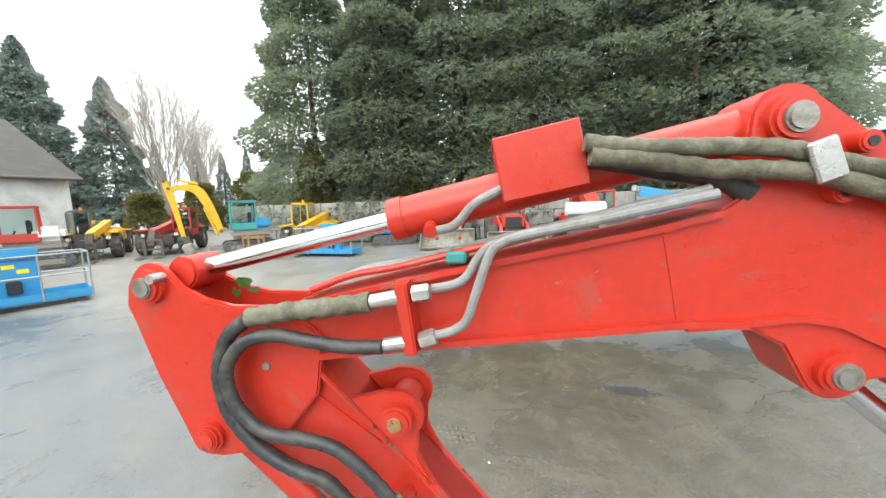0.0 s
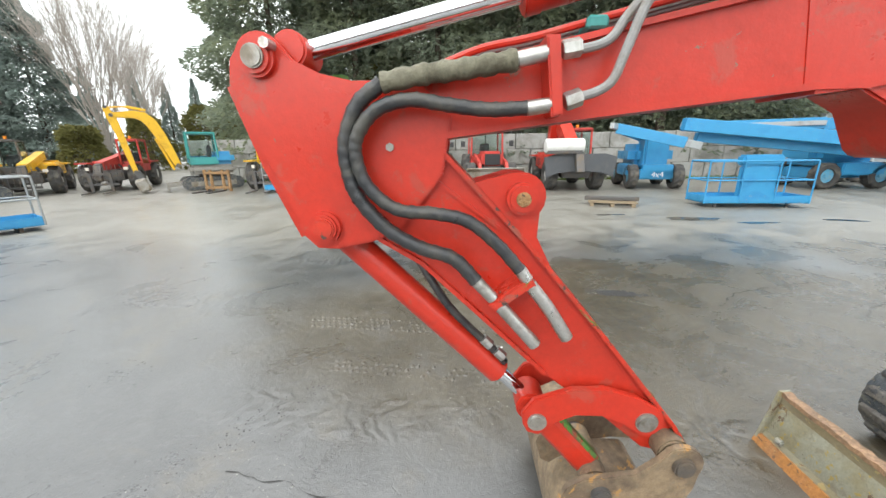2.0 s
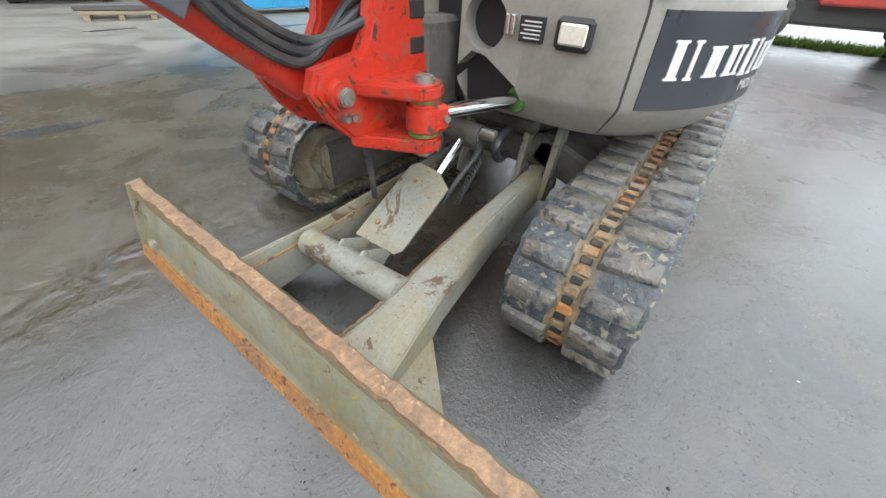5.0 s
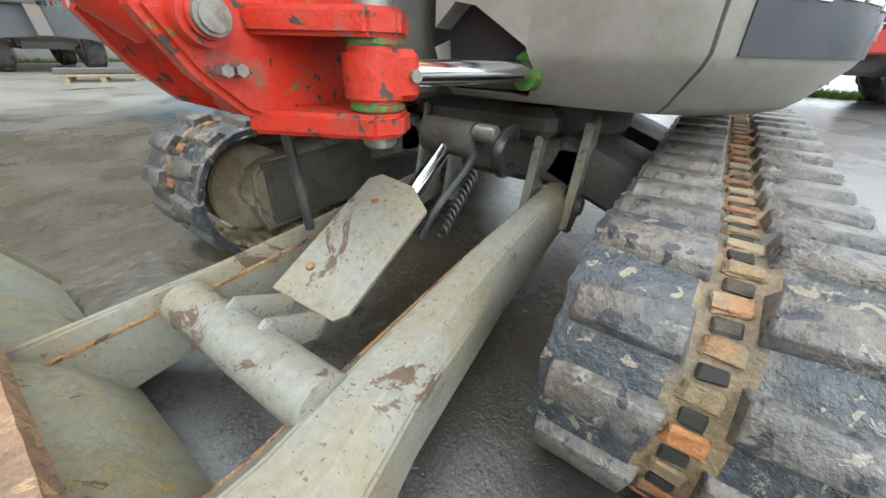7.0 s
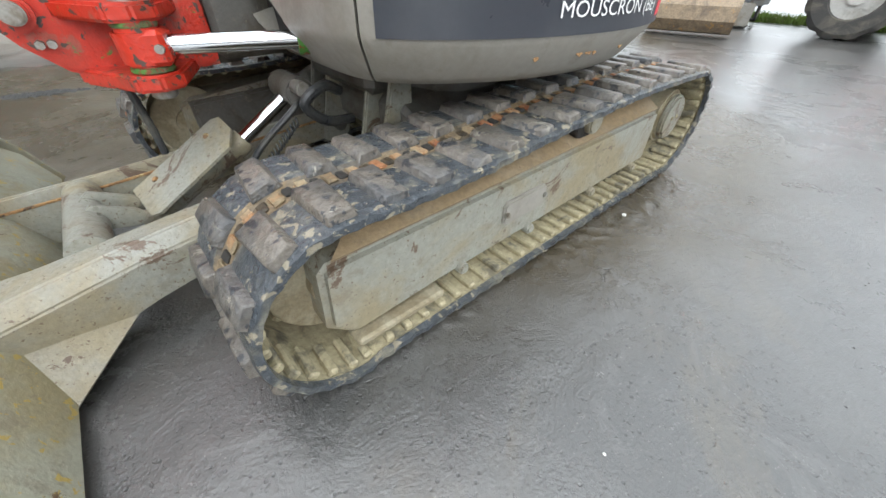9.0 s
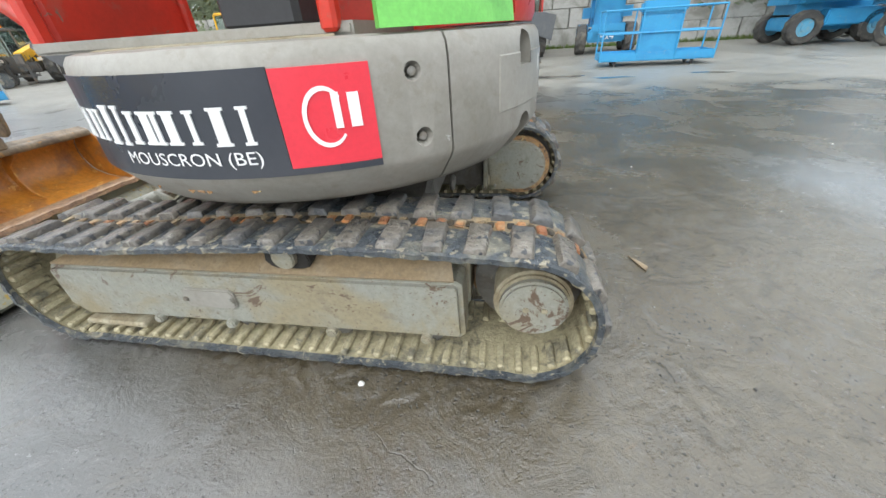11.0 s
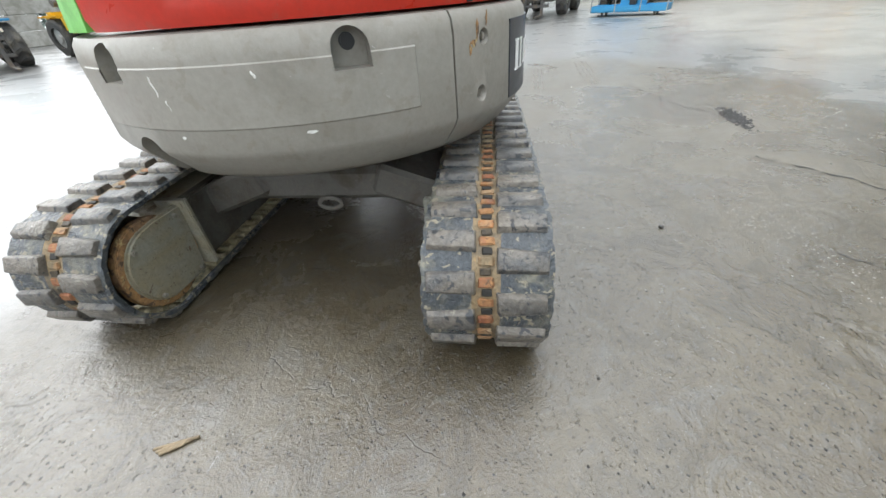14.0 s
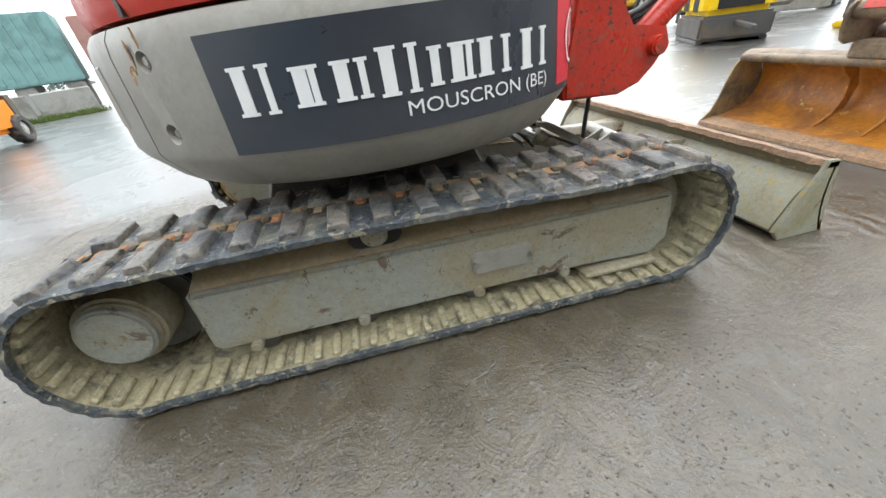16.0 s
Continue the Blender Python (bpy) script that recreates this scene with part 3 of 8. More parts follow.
def boss(x, z, y0, y1, r, bevel=0.006, bm=None, n=24):
    return rod((x, y0, z), (x, y1, z), r, n=n, bevel=bevel, bm=bm)


DIGGER = thing("mini_excavator", "red and grey tracked mini excavator with a rusty ditching bucket", "excavator")
YC = 0.17


# tracks
FRONT = (-0.96, 0.252, 0.250)
REARS = {-1: (0.905, 0.270, 0.260), 1: (0.935, 0.266, 0.258)}
HUBS = {-1: (0.945, 0.284), 1: (0.955, 0.276)}


def belt_line(n, REAR, lift):
    """Points and outward normals round the belt at even steps, in x and z, from the top rear forwards."""
    raw = []
    for k in range(60):
        t = k / 60
        x = REAR[0] + (FRONT[0] - REAR[0]) * t
        z = (REAR[1] + REAR[2]) * (1 - t) + (FRONT[1] + FRONT[2]) * t
        raw.append((x, z + (lift * math.sin(math.pi * t / 0.7) if t < 0.7 else -0.010 * math.sin(math.pi * (t - 0.7) / 0.3))))
    raw += [p for p in arc(FRONT[0], FRONT[1], FRONT[2], 90, 270, 40)]
    raw += [(FRONT[0] + (REAR[0] - FRONT[0]) * k / 60, 0.018) for k in range(1, 60)]
    raw += [p for p in arc(REAR[0], REAR[1], REAR[2], -90, 90, 40)][:-1]
    pts = [Vector((x, 0, z)) for x, z in raw]
    cum = [0.0]
    for a, b in zip(pts, pts[1:] + pts[:1]):
        cum.append(cum[-1] + (b - a).length)
    out = []
    for k in range(n):
        s = cum[-1] * k / n
        i = max(j for j in range(len(pts)) if cum[j] <= s)
        p = pts[i].lerp(pts[(i + 1) % len(pts)], (s - cum[i]) / (cum[i + 1] - cum[i]))
        d = (pts[(i + 1) % len(pts)] - pts[i]).normalized()
        out.append((p, d, Vector((d.z, 0, -d.x))))
    return out


PITCHES = 40
LINES = {s: belt_line(PITCHES * 6, REARS[s], 0.022 if s < 0 else 0.012) for s in (-1, 1)}


def lug_mesh(seed):
    """One worn tread lug: a tapered bar with rounded, chipped edges."""
    rnd = random.Random(seed)
    bm = box(-0.041, 0.041, -0.078, 0.082, -0.008, 0.021)
    for v in bm.verts:
        if v.co.y > 0:
            v.co.x *= 0.86
        if v.co.z > 0:
            v.co.x *= 0.76
            v.co.y *= 0.93
        v.co += Vector((rnd.uniform(-1, 1) * 0.004, rnd.uniform(-1, 1) * 0.003, rnd.uniform(-1, 1) * 0.002))
    bmesh.ops.bevel(bm, geom=bm.edges[:], offset=0.0035, segments=1, affect="EDGES")
    me = bpy.data.meshes.new("tread_lug")
    bm.to_mesh(me)
    bm.free()
    me.shade_smooth()
    me.set_sharp_from_angle(angle=radians(40))
    me.materials.append(RUBBER_TOP)
    return me


LUGS = [lug_mesh(k) for k in range(7)]


def link_mesh(seed, mat):
    """One steel link plate in the middle of the belt, with a worn uneven rim."""
    rnd = random.Random(seed)
    bm = box(-0.0145, 0.0145, -0.024, 0.024, -0.009, 0.002, 0.004)
    for v in bm.verts:
        v.co += Vector((rnd.uniform(-1, 1) * 0.003, rnd.uniform(-1, 1) * 0.0035, rnd.uniform(-1, 1) * 0.0012))
    me = bpy.data.meshes.new("track_link")
    bm.to_mesh(me)
    bm.free()
    me.materials.append(mat)
    return me


def slot_mesh(seed):
    """One sprocket hole: worn block, near-black or muddy brown for painted shade inside."""
    rnd = random.Random(seed)
    bm = box(-0.0115, 0.0115, -0.017, 0.017, -0.014, 0.0006, 0.003)
    for v in bm.verts:
        v.co += Vector((rnd.uniform(-1, 1) * 0.0015, rnd.uniform(-1, 1) * 0.002, 0))
    me = bpy.data.meshes.new("sprocket_slot")
    bm.to_mesh(me)
    bm.free()
    me.materials.append(SLOT_MUD_SHADE if seed % 2 else HOLE_SHADE)
    return me


LINKS = [link_mesh(40 + k, m) for k, m in enumerate((LINK_RUST, LINK_RED, LINK_RUST, LINK_MUD, LINK_RED))]
SLOTS = [slot_mesh(60 + k) for k in range(4)]


def track(side):
    y0, y1 = (-0.995, -0.585) if side < 0 else (0.60, 1.015)
    LINE, REAR = LINES[side], REARS[side]
    HUB = HUBS[side]
    yc = (y0 + y1) / 2
    bm = bmesh.new()
    rows = []
    for i, (p, d, nrm) in enumerate(LINE):
        ring = []
        wob = 0.003 * math.sin(i * 2.1) + 0.002 * math.sin(i * 5.3)
        for y, off in ((y0 + wob, -0.004), (y0 + 0.012, 0.0), (yc - 0.045, 0.001), (yc - 0.03, -0.006), (yc + 0.03, -0.006), (yc + 0.045, 0.001), (y1 - 0.012, 0.0), (y1 - wob, -0.004), (y1 - wob, -0.022), (y1 - 0.02, -0.024), (y1 - 0.026, -0.016), (yc, -0.026), (y0 + 0.026, -0.016), (y0 + 0.02, -0.024), (y0 + wob, -0.022)):
            q = p + nrm * off
            ring.append(bm.verts.new((q.x, y, q.z)))
        rows.append(ring)
    m = len(rows[0])
    for a, b in zip(rows, rows[1:] + rows[:1]):
        for k in range(m):
            bm.faces.new((a[k], b[k], b[(k + 1) % m], a[(k + 1) % m]))
    bmesh.ops.recalc_face_normals(bm, faces=bm.faces[:])
    bm.verts.index_update()
    for f in bm.faces:
        ks = [v.index % m for v in f.verts]
        f.material_index = 1 if sum(1 for q in ks if q in (9, 10, 11, 12, 13)) >= 3 else 2 if all(q in (2, 3, 4, 5) for q in ks) else 0
    belt = part("rubber_track", bm, [RUBBER, RUBBER_MUD, RUBBER_DUST], DIGGER, "worn black rubber track caked with mud")
    # ribs and mud on the inner side of the belt
    bm = bmesh.new()
    for i in range(0, len(LINE), 3):
        p, d, nrm = LINE[i]
        for ya, yb in ((y0 + 0.028, y0 + 0.14), (y1 - 0.14, y1 - 0.028)):
            b2 = box(-0.014, 0.014, ya, yb, -0.040, -0.014, 0.006)
            rot = Matrix((d, (0, 1, 0), nrm)).transposed().to_4x4()
            moved(b2, Matrix.Translation((p.x, 0, p.z)) @ rot)
            bm = merge(bm, b2)
    ribs = part("inner_tread", bm, RUBBER_MUD, belt, "mud-caked inner ribs")
    ribs["kind"] = "stuff"
    rnd = random.Random(3 + side)
    for k in range(PITCHES):
        for half in (-1, 1):
            i = (k * 6 + (3 if half > 0 else 0)) % len(LINE)
            p, d, nrm = LINE[i]
            ob = new("tread_lug", LUGS[rnd.randrange(7)])
            ob.parent = belt
            ob.matrix_basis = Matrix.Translation((p.x, yc + half * 0.110, p.z)) @ Matrix((d, (0, 1, 0), nrm)).transposed().to_4x4() @ pose(0, 0, 0, 0, 0, rnd.uniform(-3, 3) + (180 if half < 0 else 0))
        for sh in (0, 3, 1.5, 4.5):
            me = SLOTS[rnd.randrange(4)] if sh % 1 else LINKS[rnd.randrange(5)]
            p, d, nrm = LINE[(k * 6 + int(sh)) % len(LINE)]
            if sh % 1:
                p = (p + LINE[(k * 6 + int(sh) + 1) % len(LINE)][0]) / 2
            ob = new(me.name, me)
            ob.parent = belt
            ob.matrix_basis = Matrix.Translation((p.x, yc + rnd.uniform(-0.003, 0.003), p.z)) @ Matrix((d, (0, 1, 0), nrm)).transposed().to_4x4() @ pose(0, 0, 0, 0, 0, rnd.uniform(-5, 5))

    def yy(a):
        return a * side

    # side frame
    bm = plate([(-0.985, 0.335), (-0.93, 0.365), (-0.55, 0.405), (0.10, 0.432), (0.68, 0.43), (0.735, 0.40), (0.735, 0.20), (0.66, 0.135), (-0.68, 0.095), (-0.97, 0.085), (-1.0, 0.17)], yy(0.63), yy(0.80), 0.012)
    face = plate([(-1.02, 0.340), (-0.995, 0.362), (0.70, 0.380), (0.72, 0.365), (0.727, 0.145), (0.705, 0.125), (-0.66, 0.108), (-0.96, 0.092), (-1.03, 0.16)], yy(0.79), yy(0.925), 0.018)
    frame_ = part("side_frame", merge(bm, face), UNDER, DIGGER, "muddy grey side frame of the track")
    # sloped top skirt between the face and the deeper box
    bm = bmesh.new()
    vs = [bm.verts.new(v) for v in ((-0.985, yy(0.914), 0.360), (0.695, yy(0.914), 0.378), (0.66, yy(0.78), 0.478), (-0.80, yy(0.78), 0.440))]
    bm.faces.new(vs if side > 0 else vs[::-1])
    thicken(bm, 0.012)
    part("top_skirt", bm, MUDDY_SKIRT, frame_, "mud-stained sloping top of the side frame")
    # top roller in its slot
    # solid plate whose black colour stands for the shade in the opening
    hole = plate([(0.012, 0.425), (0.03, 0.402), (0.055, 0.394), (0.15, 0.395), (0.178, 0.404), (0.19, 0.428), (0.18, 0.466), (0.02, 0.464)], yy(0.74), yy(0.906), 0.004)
    part("roller_opening", hole, HOLE_SHADE, frame_)
    part("top_roller", boss(0.102, 0.450, yy(0.70), yy(0.93), 0.044), UNDER, frame_)
    for x, z in ((-0.570, 0.122), (-0.225, 0.125), (0.210, 0.124), (0.585, 0.128)):
        part("roller_bolt", boss(x, z, yy(0.91), yy(0.948), 0.021, 0.006, n=12), UNDER, frame_)
        part("bottom_roller", boss(x, 0.085, yy(0.68), yy(0.86), 0.05), UNDER_SHADED, frame_)
    cx = -0.05 if side > 0 else 0.0
    cov = plate([(x + cx, z) for x, z in ((-0.386, 0.218), (-0.371, 0.203), (-0.176, 0.205), (-0.161, 0.22), (-0.159, 0.28), (-0.174, 0.294), (-0.371, 0.292), (-0.386, 0.277))], yy(0.92), yy(0.938), 0.005)
    part("cover_plate", cov, GREY, frame_, "cleaner grey cover plate")
    for x, z in ((-0.375, 0.247), (-0.170, 0.252)):
        part("cover_bolt", boss(x + cx, z, yy(0.925), yy(0.947), 0.011, 0.003, n=8), PIN, frame_)
    part("wear_strip", box(-0.97, -0.66, min(yy(0.86), yy(0.95)), max(yy(0.86), yy(0.95)), 0.062, 0.09, 0.008), MUDDY, frame_)
    # idler and drive
    bm = boss(FRONT[0], FRONT[1], yy(0.70), yy(0.83), 0.17)
    bm = boss(FRONT[0], FRONT[1], yy(0.66), yy(0.87), 0.07, bm=bm)
    part("idler_wheel", bm, MUDDY, DIGGER, "muddy front idler wheel")
    # sprocket disc coloured dark as the shaded gap behind the hub
    motor = part("drive_sprocket", boss(HUB[0], HUB[1], yy(0.70), yy(0.76), 0.195, n=32), UNDER_SHADED, DIGGER, "drive sprocket coloured as a shaded gap, with a muddy hub")
    part("hub_drum", boss(HUB[0] + 0.01, HUB[1] + 0.005, yy(0.75), yy(0.895), 0.132, 0.012, n=32), MUDDY, motor)
    part("hub_cap", boss(HUB[0] + 0.01, HUB[1] + 0.005, yy(0.89), yy(0.925), 0.112, 0.01, n=32), UNDER, motor)
    for dx in (-0.015, 0.045):
        part("cap_bolt", boss(HUB[0] + dx, HUB[1] + 0.006, yy(0.92), yy(0.931), 0.011, 0.003, n=8), MUDDY, motor)
    # inner cover of the drive and the end of the beam
    d_line = [(0.70, 0.43), (0.86, 0.435)] + arc(REAR[0], 0.258, 0.172, 80, -75, 14) + [(0.74, 0.085)]
    inner = part("inner_drive_cover", plate(d_line, yy(0.585), yy(0.63), 0.01), UNDER, DIGGER, "flat grey inner drive cover")
    part("rusty_ring", boss(REAR[0], 0.258, yy(0.60), yy(0.64), 0.20, 0.004, n=32), RUST, inner)
    for x, z in ((0.76, 0.40), (0.77, 0.12), (REAR[0] + 0.095, 0.14), (REAR[0] + 0.10, 0.37)):
        part("cover_bolt", boss(x, z, yy(0.572), yy(0.59), 0.011, 0.003, n=8), PIN, inner)
    part("frame_end", plate([(0.69, 0.10), (0.715, 0.10), (0.715, 0.45), (0.69, 0.45)], yy(0.545), yy(0.70), 0.005), UNDER, inner)
    part("frame_inner_box", plate([(-0.95, 0.12), (0.69, 0.11), (0.69, 0.43), (-0.2, 0.43), (-0.45, 0.38), (-0.95, 0.36)], yy(0.595), yy(0.66), 0.012), UNDER_SHADED, frame_)


track(-1)
track(1)

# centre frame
# darker than the side frames: shade under the house put into the grey
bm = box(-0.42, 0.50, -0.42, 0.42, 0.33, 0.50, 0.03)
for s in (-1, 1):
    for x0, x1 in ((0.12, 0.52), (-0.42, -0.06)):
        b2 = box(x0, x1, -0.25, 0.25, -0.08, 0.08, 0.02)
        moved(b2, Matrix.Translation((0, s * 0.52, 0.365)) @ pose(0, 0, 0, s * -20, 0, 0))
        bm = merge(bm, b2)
cf = part("centre_frame", bm, UNDER_SHADED, DIGGER, "grimy centre frame between the tracks, shade painted into its grey")
part("slew_ring", rod((0, 0, 0.49), (0, 0, 0.66), 0.44, n=48, bevel=0.01), UNDER_SHADED, DIGGER)
ring = tube([(0.55 + 0.0 * k, 0.06 + 0.055 * math.cos(k * 0.5236), 0.345 + 0.03 * math.sin(k * 0.5236)) for k in range(13)], 0.011, 8)
part("towing_eye", ring, UNDER_SHADED, cf)
# lugs that carry the blade arms
for y in (-0.40, -0.25, 0.08, 0.23):
    part("arm_lug", plate([(-0.36, 0.36), (-0.36, 0.58), (-0.45, 0.57), (-0.50, 0.36), (-0.53, 0.24), (-0.46, 0.20), (-0.40, 0.25)], y - 0.014, y + 0.014, 0.006), UNDER, cf)
# nose coloured dark as the shade below the house
part("frame_nose", box(-0.48, -0.35, -0.30, 0.20, 0.50, 0.60, 0.03), UNDER_SHADED, cf)

# dozer blade
BY0, BY1 = -1.015, 0.935
face_line = [(-1.825, 0.0), (-1.80, 0.055), (-1.775, 0.12), (-1.757, 0.19), (-1.748, 0.26), (-1.745, 0.318)]
bm = strip(face_line, -0.016, BY0, BY1, bevel=0.003)
blade = part("dozer_blade", bm, BLADE_FACE, DIGGER, "muddy dozer blade with rusty edges")
part("cutting_edge", plate([(-1.832, 0.0), (-1.81, 0.062), (-1.798, 0.058), (-1.812, 0.0)], BY0, BY1, 0.003), RUST_EDGE, blade)
bm = bmesh.new()
rnd = random.Random(8)
n = 60
rows = []
for k in range(n + 1):
    y = BY0 + (BY1 - BY0) * k / n
    w = 0.004 * rnd.uniform(-1, 1)
    rows.append([bm.verts.new((x, y, z)) for x, z in ((-1.752 + w, 0.312), (-1.750 + w, 0.336 + w), (-1.705 + w * 0.6, 0.340 + w), (-1.695, 0.316 + w))])
for a, b in zip(rows, rows[1:]):
    for k in range(4):
        bm.faces.new((a[k], a[(k + 1) % 4], b[(k + 1) % 4], b[k]))
bm.faces.new(rows[0][::-1])
bm.faces.new(rows[-1])
bmesh.ops.recalc_face_normals(bm, faces=bm.faces[:])
part("top_lip", bm, PINK_RUST, blade, "rusted top edge")
for y in (BY0, BY1 - 0.022):
    bm = plate([(-1.828, 0.0), (-1.757, 0.34), (-1.70, 0.345), (-1.690, 0.30), (-1.63, 0.20), (-1.562, 0.045), (-1.60, 0.0)], y, y + 0.022, 0.004)
    part("end_plate", bm, BLADE_BACK, blade)
part("lower_back_box", plate([(-1.79, 0.075), (-1.748, 0.265), (-1.72, 0.265), (-1.645, 0.195), (-1.575, 0.045), (-1.60, 0.02), (-1.77, 0.02)], BY0 + 0.024, BY1 - 0.024, 0.012), BLADE_BACK, blade)
part("face_bolt", boss(-1.79, 0.09, BY1 - 0.14, BY1 - 0.10, 0.02), UNDER, blade)


def beam(a, b, wy, h, bm=None, bevel=0.012):
    """A box beam between two points, its section upright."""
    a, b = Vector(a), Vector(b)
    d = b - a
    b2 = box(0, d.length, -wy / 2, wy / 2, -h / 2, h / 2, bevel)
    x = d.normalized()
    y = Vector((0, 0, 1)).cross(x).normalized()
    m = Matrix((x, y, x.cross(y))).transposed().to_4x4()
    moved(b2, Matrix.Translation(a) @ m)
    return merge(bm, b2)


def arm_loft(stations, ch=0.045):
    """A chamfered box arm through stations of x, y, width, top and foot."""
    bm = bmesh.new()
    rows = []
    for x, y, w, zt, zb in stations:
        c = min(ch, w * 0.25)
        sec = ((-w / 2, zb), (-w / 2, zt - ch), (-w / 2 + c, zt), (w / 2 - c, zt), (w / 2, zt - ch), (w / 2, zb))
        rows.append([bm.verts.new((x, y + dy, z)) for dy, z in sec])
    for a, b in zip(rows, rows[1:]):
        for k in range(6):
            bm.faces.new((a[k], a[(k + 1) % 6], b[(k + 1) % 6], b[k]))
    bm.faces.new(rows[0][::-1])
    bm.faces.new(rows[-1])
    bmesh.ops.recalc_face_normals(bm, faces=bm.faces[:])
    bmesh.ops.bevel(bm, geom=bm.edges[:], offset=0.006, segments=2, affect="EDGES", clamp_overlap=True)
    return bm


for s, ya, yb, wide in ((-1, -0.332, -0.40, 1.0), (1, 0.150, 0.215, 0.2)):
    rows_ = [(-0.42, 0.0, 0.115, 0.362, 0.225), (-0.95, 0.15, 0.13, 0.322, 0.165), (-1.34, 0.45, 0.155, 0.288, 0.105), (-1.54, 0.8, 0.185, 0.272, 0.07), (-1.715, 1.0, 0.235, 0.262, 0.05)]
    arm = part("blade_arm", arm_loft([(x, ya + (yb - ya) * f, w * wide, zt, zb) for x, f, w, zt, zb in rows_]), UNDER, DIGGER, "scuffed grey blade arm with chipped paint")
    part("pivot_pin", rod((-0.445, ya - 0.1, 0.30), (-0.445, ya + 0.1, 0.30), 0.032, bevel=0.005), UNDER_SHADED, arm)
    # gusset plate down to the foot of the blade
    bm = bmesh.new()
    vs = [bm.verts.new(v) for v in ((-1.355, ya + s * 0.065, 0.112), (-1.640, yb + s * 0.03, 0.196), (-1.668, yb + s * 0.14, 0.15), (-1.630, yb + s * 0.255, 0.042), (-1.595, yb + s * 0.255, 0.036))]
    bm.faces.new(vs)
    thicken(bm, 0.014)
    part("gusset", bm, UNDER, arm)
    line_ = [(x, ya + (yb - ya) * f - s * w * wide * 0.5, zt - 0.046) for x, f, w, zt, zb in rows_]
    bm = None
    for p, q in zip(line_, line_[1:]):
        bm = beam(p, q, 0.008, 0.010, bm, 0.002)
    part("rusty_edge", bm, RUST, arm)
tubebm = rod((-1.435, 0.15, 0.235), (-1.43, -0.33, 0.255), 0.055, n=28)
cross = part("cross_tube", tubebm, UNDER, DIGGER, "round cross tube between the blade arms")
for y in (-0.02, -0.13):
    part("cylinder_lug", plate([(-1.46, 0.27), (-1.40, 0.22), (-1.31, 0.20), (-1.28, 0.235), (-1.30, 0.26), (-1.40, 0.31)], y - 0.009, y + 0.009, 0.003), UNDER, cross)
# blade cylinder under its shield
cyl = part("blade_cylinder", rod((-1.30, -0.06, 0.160), (-0.915, -0.05, 0.362), 0.038, bevel=0.006), UNDER, DIGGER, "short blade cylinder")
part("rod", rod((-0.93, -0.05, 0.354), (-0.69, -0.043, 0.50), 0.026, bevel=0.003), CHROME, cyl)
part("gland", rod((-0.945, -0.05, 0.345), (-0.90, -0.05, 0.372), 0.048, bevel=0.006), UNDER, cyl)
part("rod_eye", rod((-0.675, -0.14, 0.515), (-0.675, 0.05, 0.515), 0.055, bevel=0.006), UNDER_SHADED, cyl)
part("grease_bolt", rod((-0.69, -0.21, 0.545), (-0.69, -0.14, 0.545), 0.026, n=12, bevel=0.005), PIN, cyl)
bm = bmesh.new()
o = Vector((-1.290, 0.043, 0.240))
ax, ay = Vector((0.345, -0.020, 0.207)), Vector((0.012, -0.210, -0.030))
for u, v in ((0, 0), (0.93, 0), (1.0, 0.12), (1.0, 0.62), (0.88, 0.98), (0.1, 1.0), (0.03, 0.9)):
    bm.verts.new(o + ax * u + ay * v)
bm.faces.new(bm.verts[:])
thicken(bm, 0.01)
bmesh.ops.recalc_face_normals(bm, faces=bm.faces[:])
shield = part("cylinder_shield", bm, UNDER, DIGGER, "flat bolted shield over the blade cylinder")
for u, v in ((0.22, 0.22), (0.80, 0.30)):
    p = o + ax * u + ay * v
    nrm = ax.cross(ay).normalized()
    nrm = nrm if nrm.z > 0 else -nrm
    part("shield_bolt", rod(p, p + nrm * 0.016, 0.012, n=8, bevel=0.003), RUST, shield)
bm = tube(smooth_path([(-0.66, -0.10, 0.50), (-0.72, -0.15, 0.47), (-0.86, -0.13, 0.36), (-0.93, -0.12, 0.28)]), 0.012)
part("blade_hose", bm, HOSE, DIGGER)
spring = [(-0.72 - 0.16 * t, -0.16 + 0.014 * math.cos(t * 75), 0.43 - 0.14 * t + 0.014 * math.sin(t * 75)) for t in [k / 110 for k in range(111)]]
part("coil_guard", tube(spring, 0.0045, 6), HOSE, DIGGER)
bm = tube(smooth_path([(-0.55, -0.2, 0.52), (-0.62, -0.22, 0.55), (-0.70, -0.22, 0.50), (-0.62, -0.2, 0.42), (-0.5, -0.18, 0.40)]), 0.02)
part("looped_hose", bm, HOSE, DIGGER)

# ---- upper house ----
R_HOUSE = 0.975


def house_r(phi):
    c = math.cos(phi)
    if c > -0.05:
        return R_HOUSE
    f = 0.735 / -c
    return (R_HOUSE ** -18 + f ** -18) ** (-1 / 18)


def house_point(phi, z, off=0.0):
    r = house_r(phi) + off
    return Vector((r * math.cos(phi), r * math.sin(phi), z))


def sector(a0, a1, rows, steps):
    """A block of the house between two bearings with a profile of (height, inset)."""
    bm = bmesh.new()
    rings = []
    for k in range(steps + 1):
        phi = radians(a0 + (a1 - a0) * k / steps)
        rings.append([bm.verts.new(house_point(phi, z, -i)) for z, i in rows])
    m = len(rows)
    for a, b in zip(rings, rings[1:]):
        for k in range(m):
            bm.faces.new((a[k], a[(k + 1) % m], b[(k + 1) % m], b[k]))
    bm.faces.new(rings[0][::-1])
    bm.faces.new(rings[-1])
    bmesh.ops.recalc_face_normals(bm, faces=bm.faces[:])
    return bm


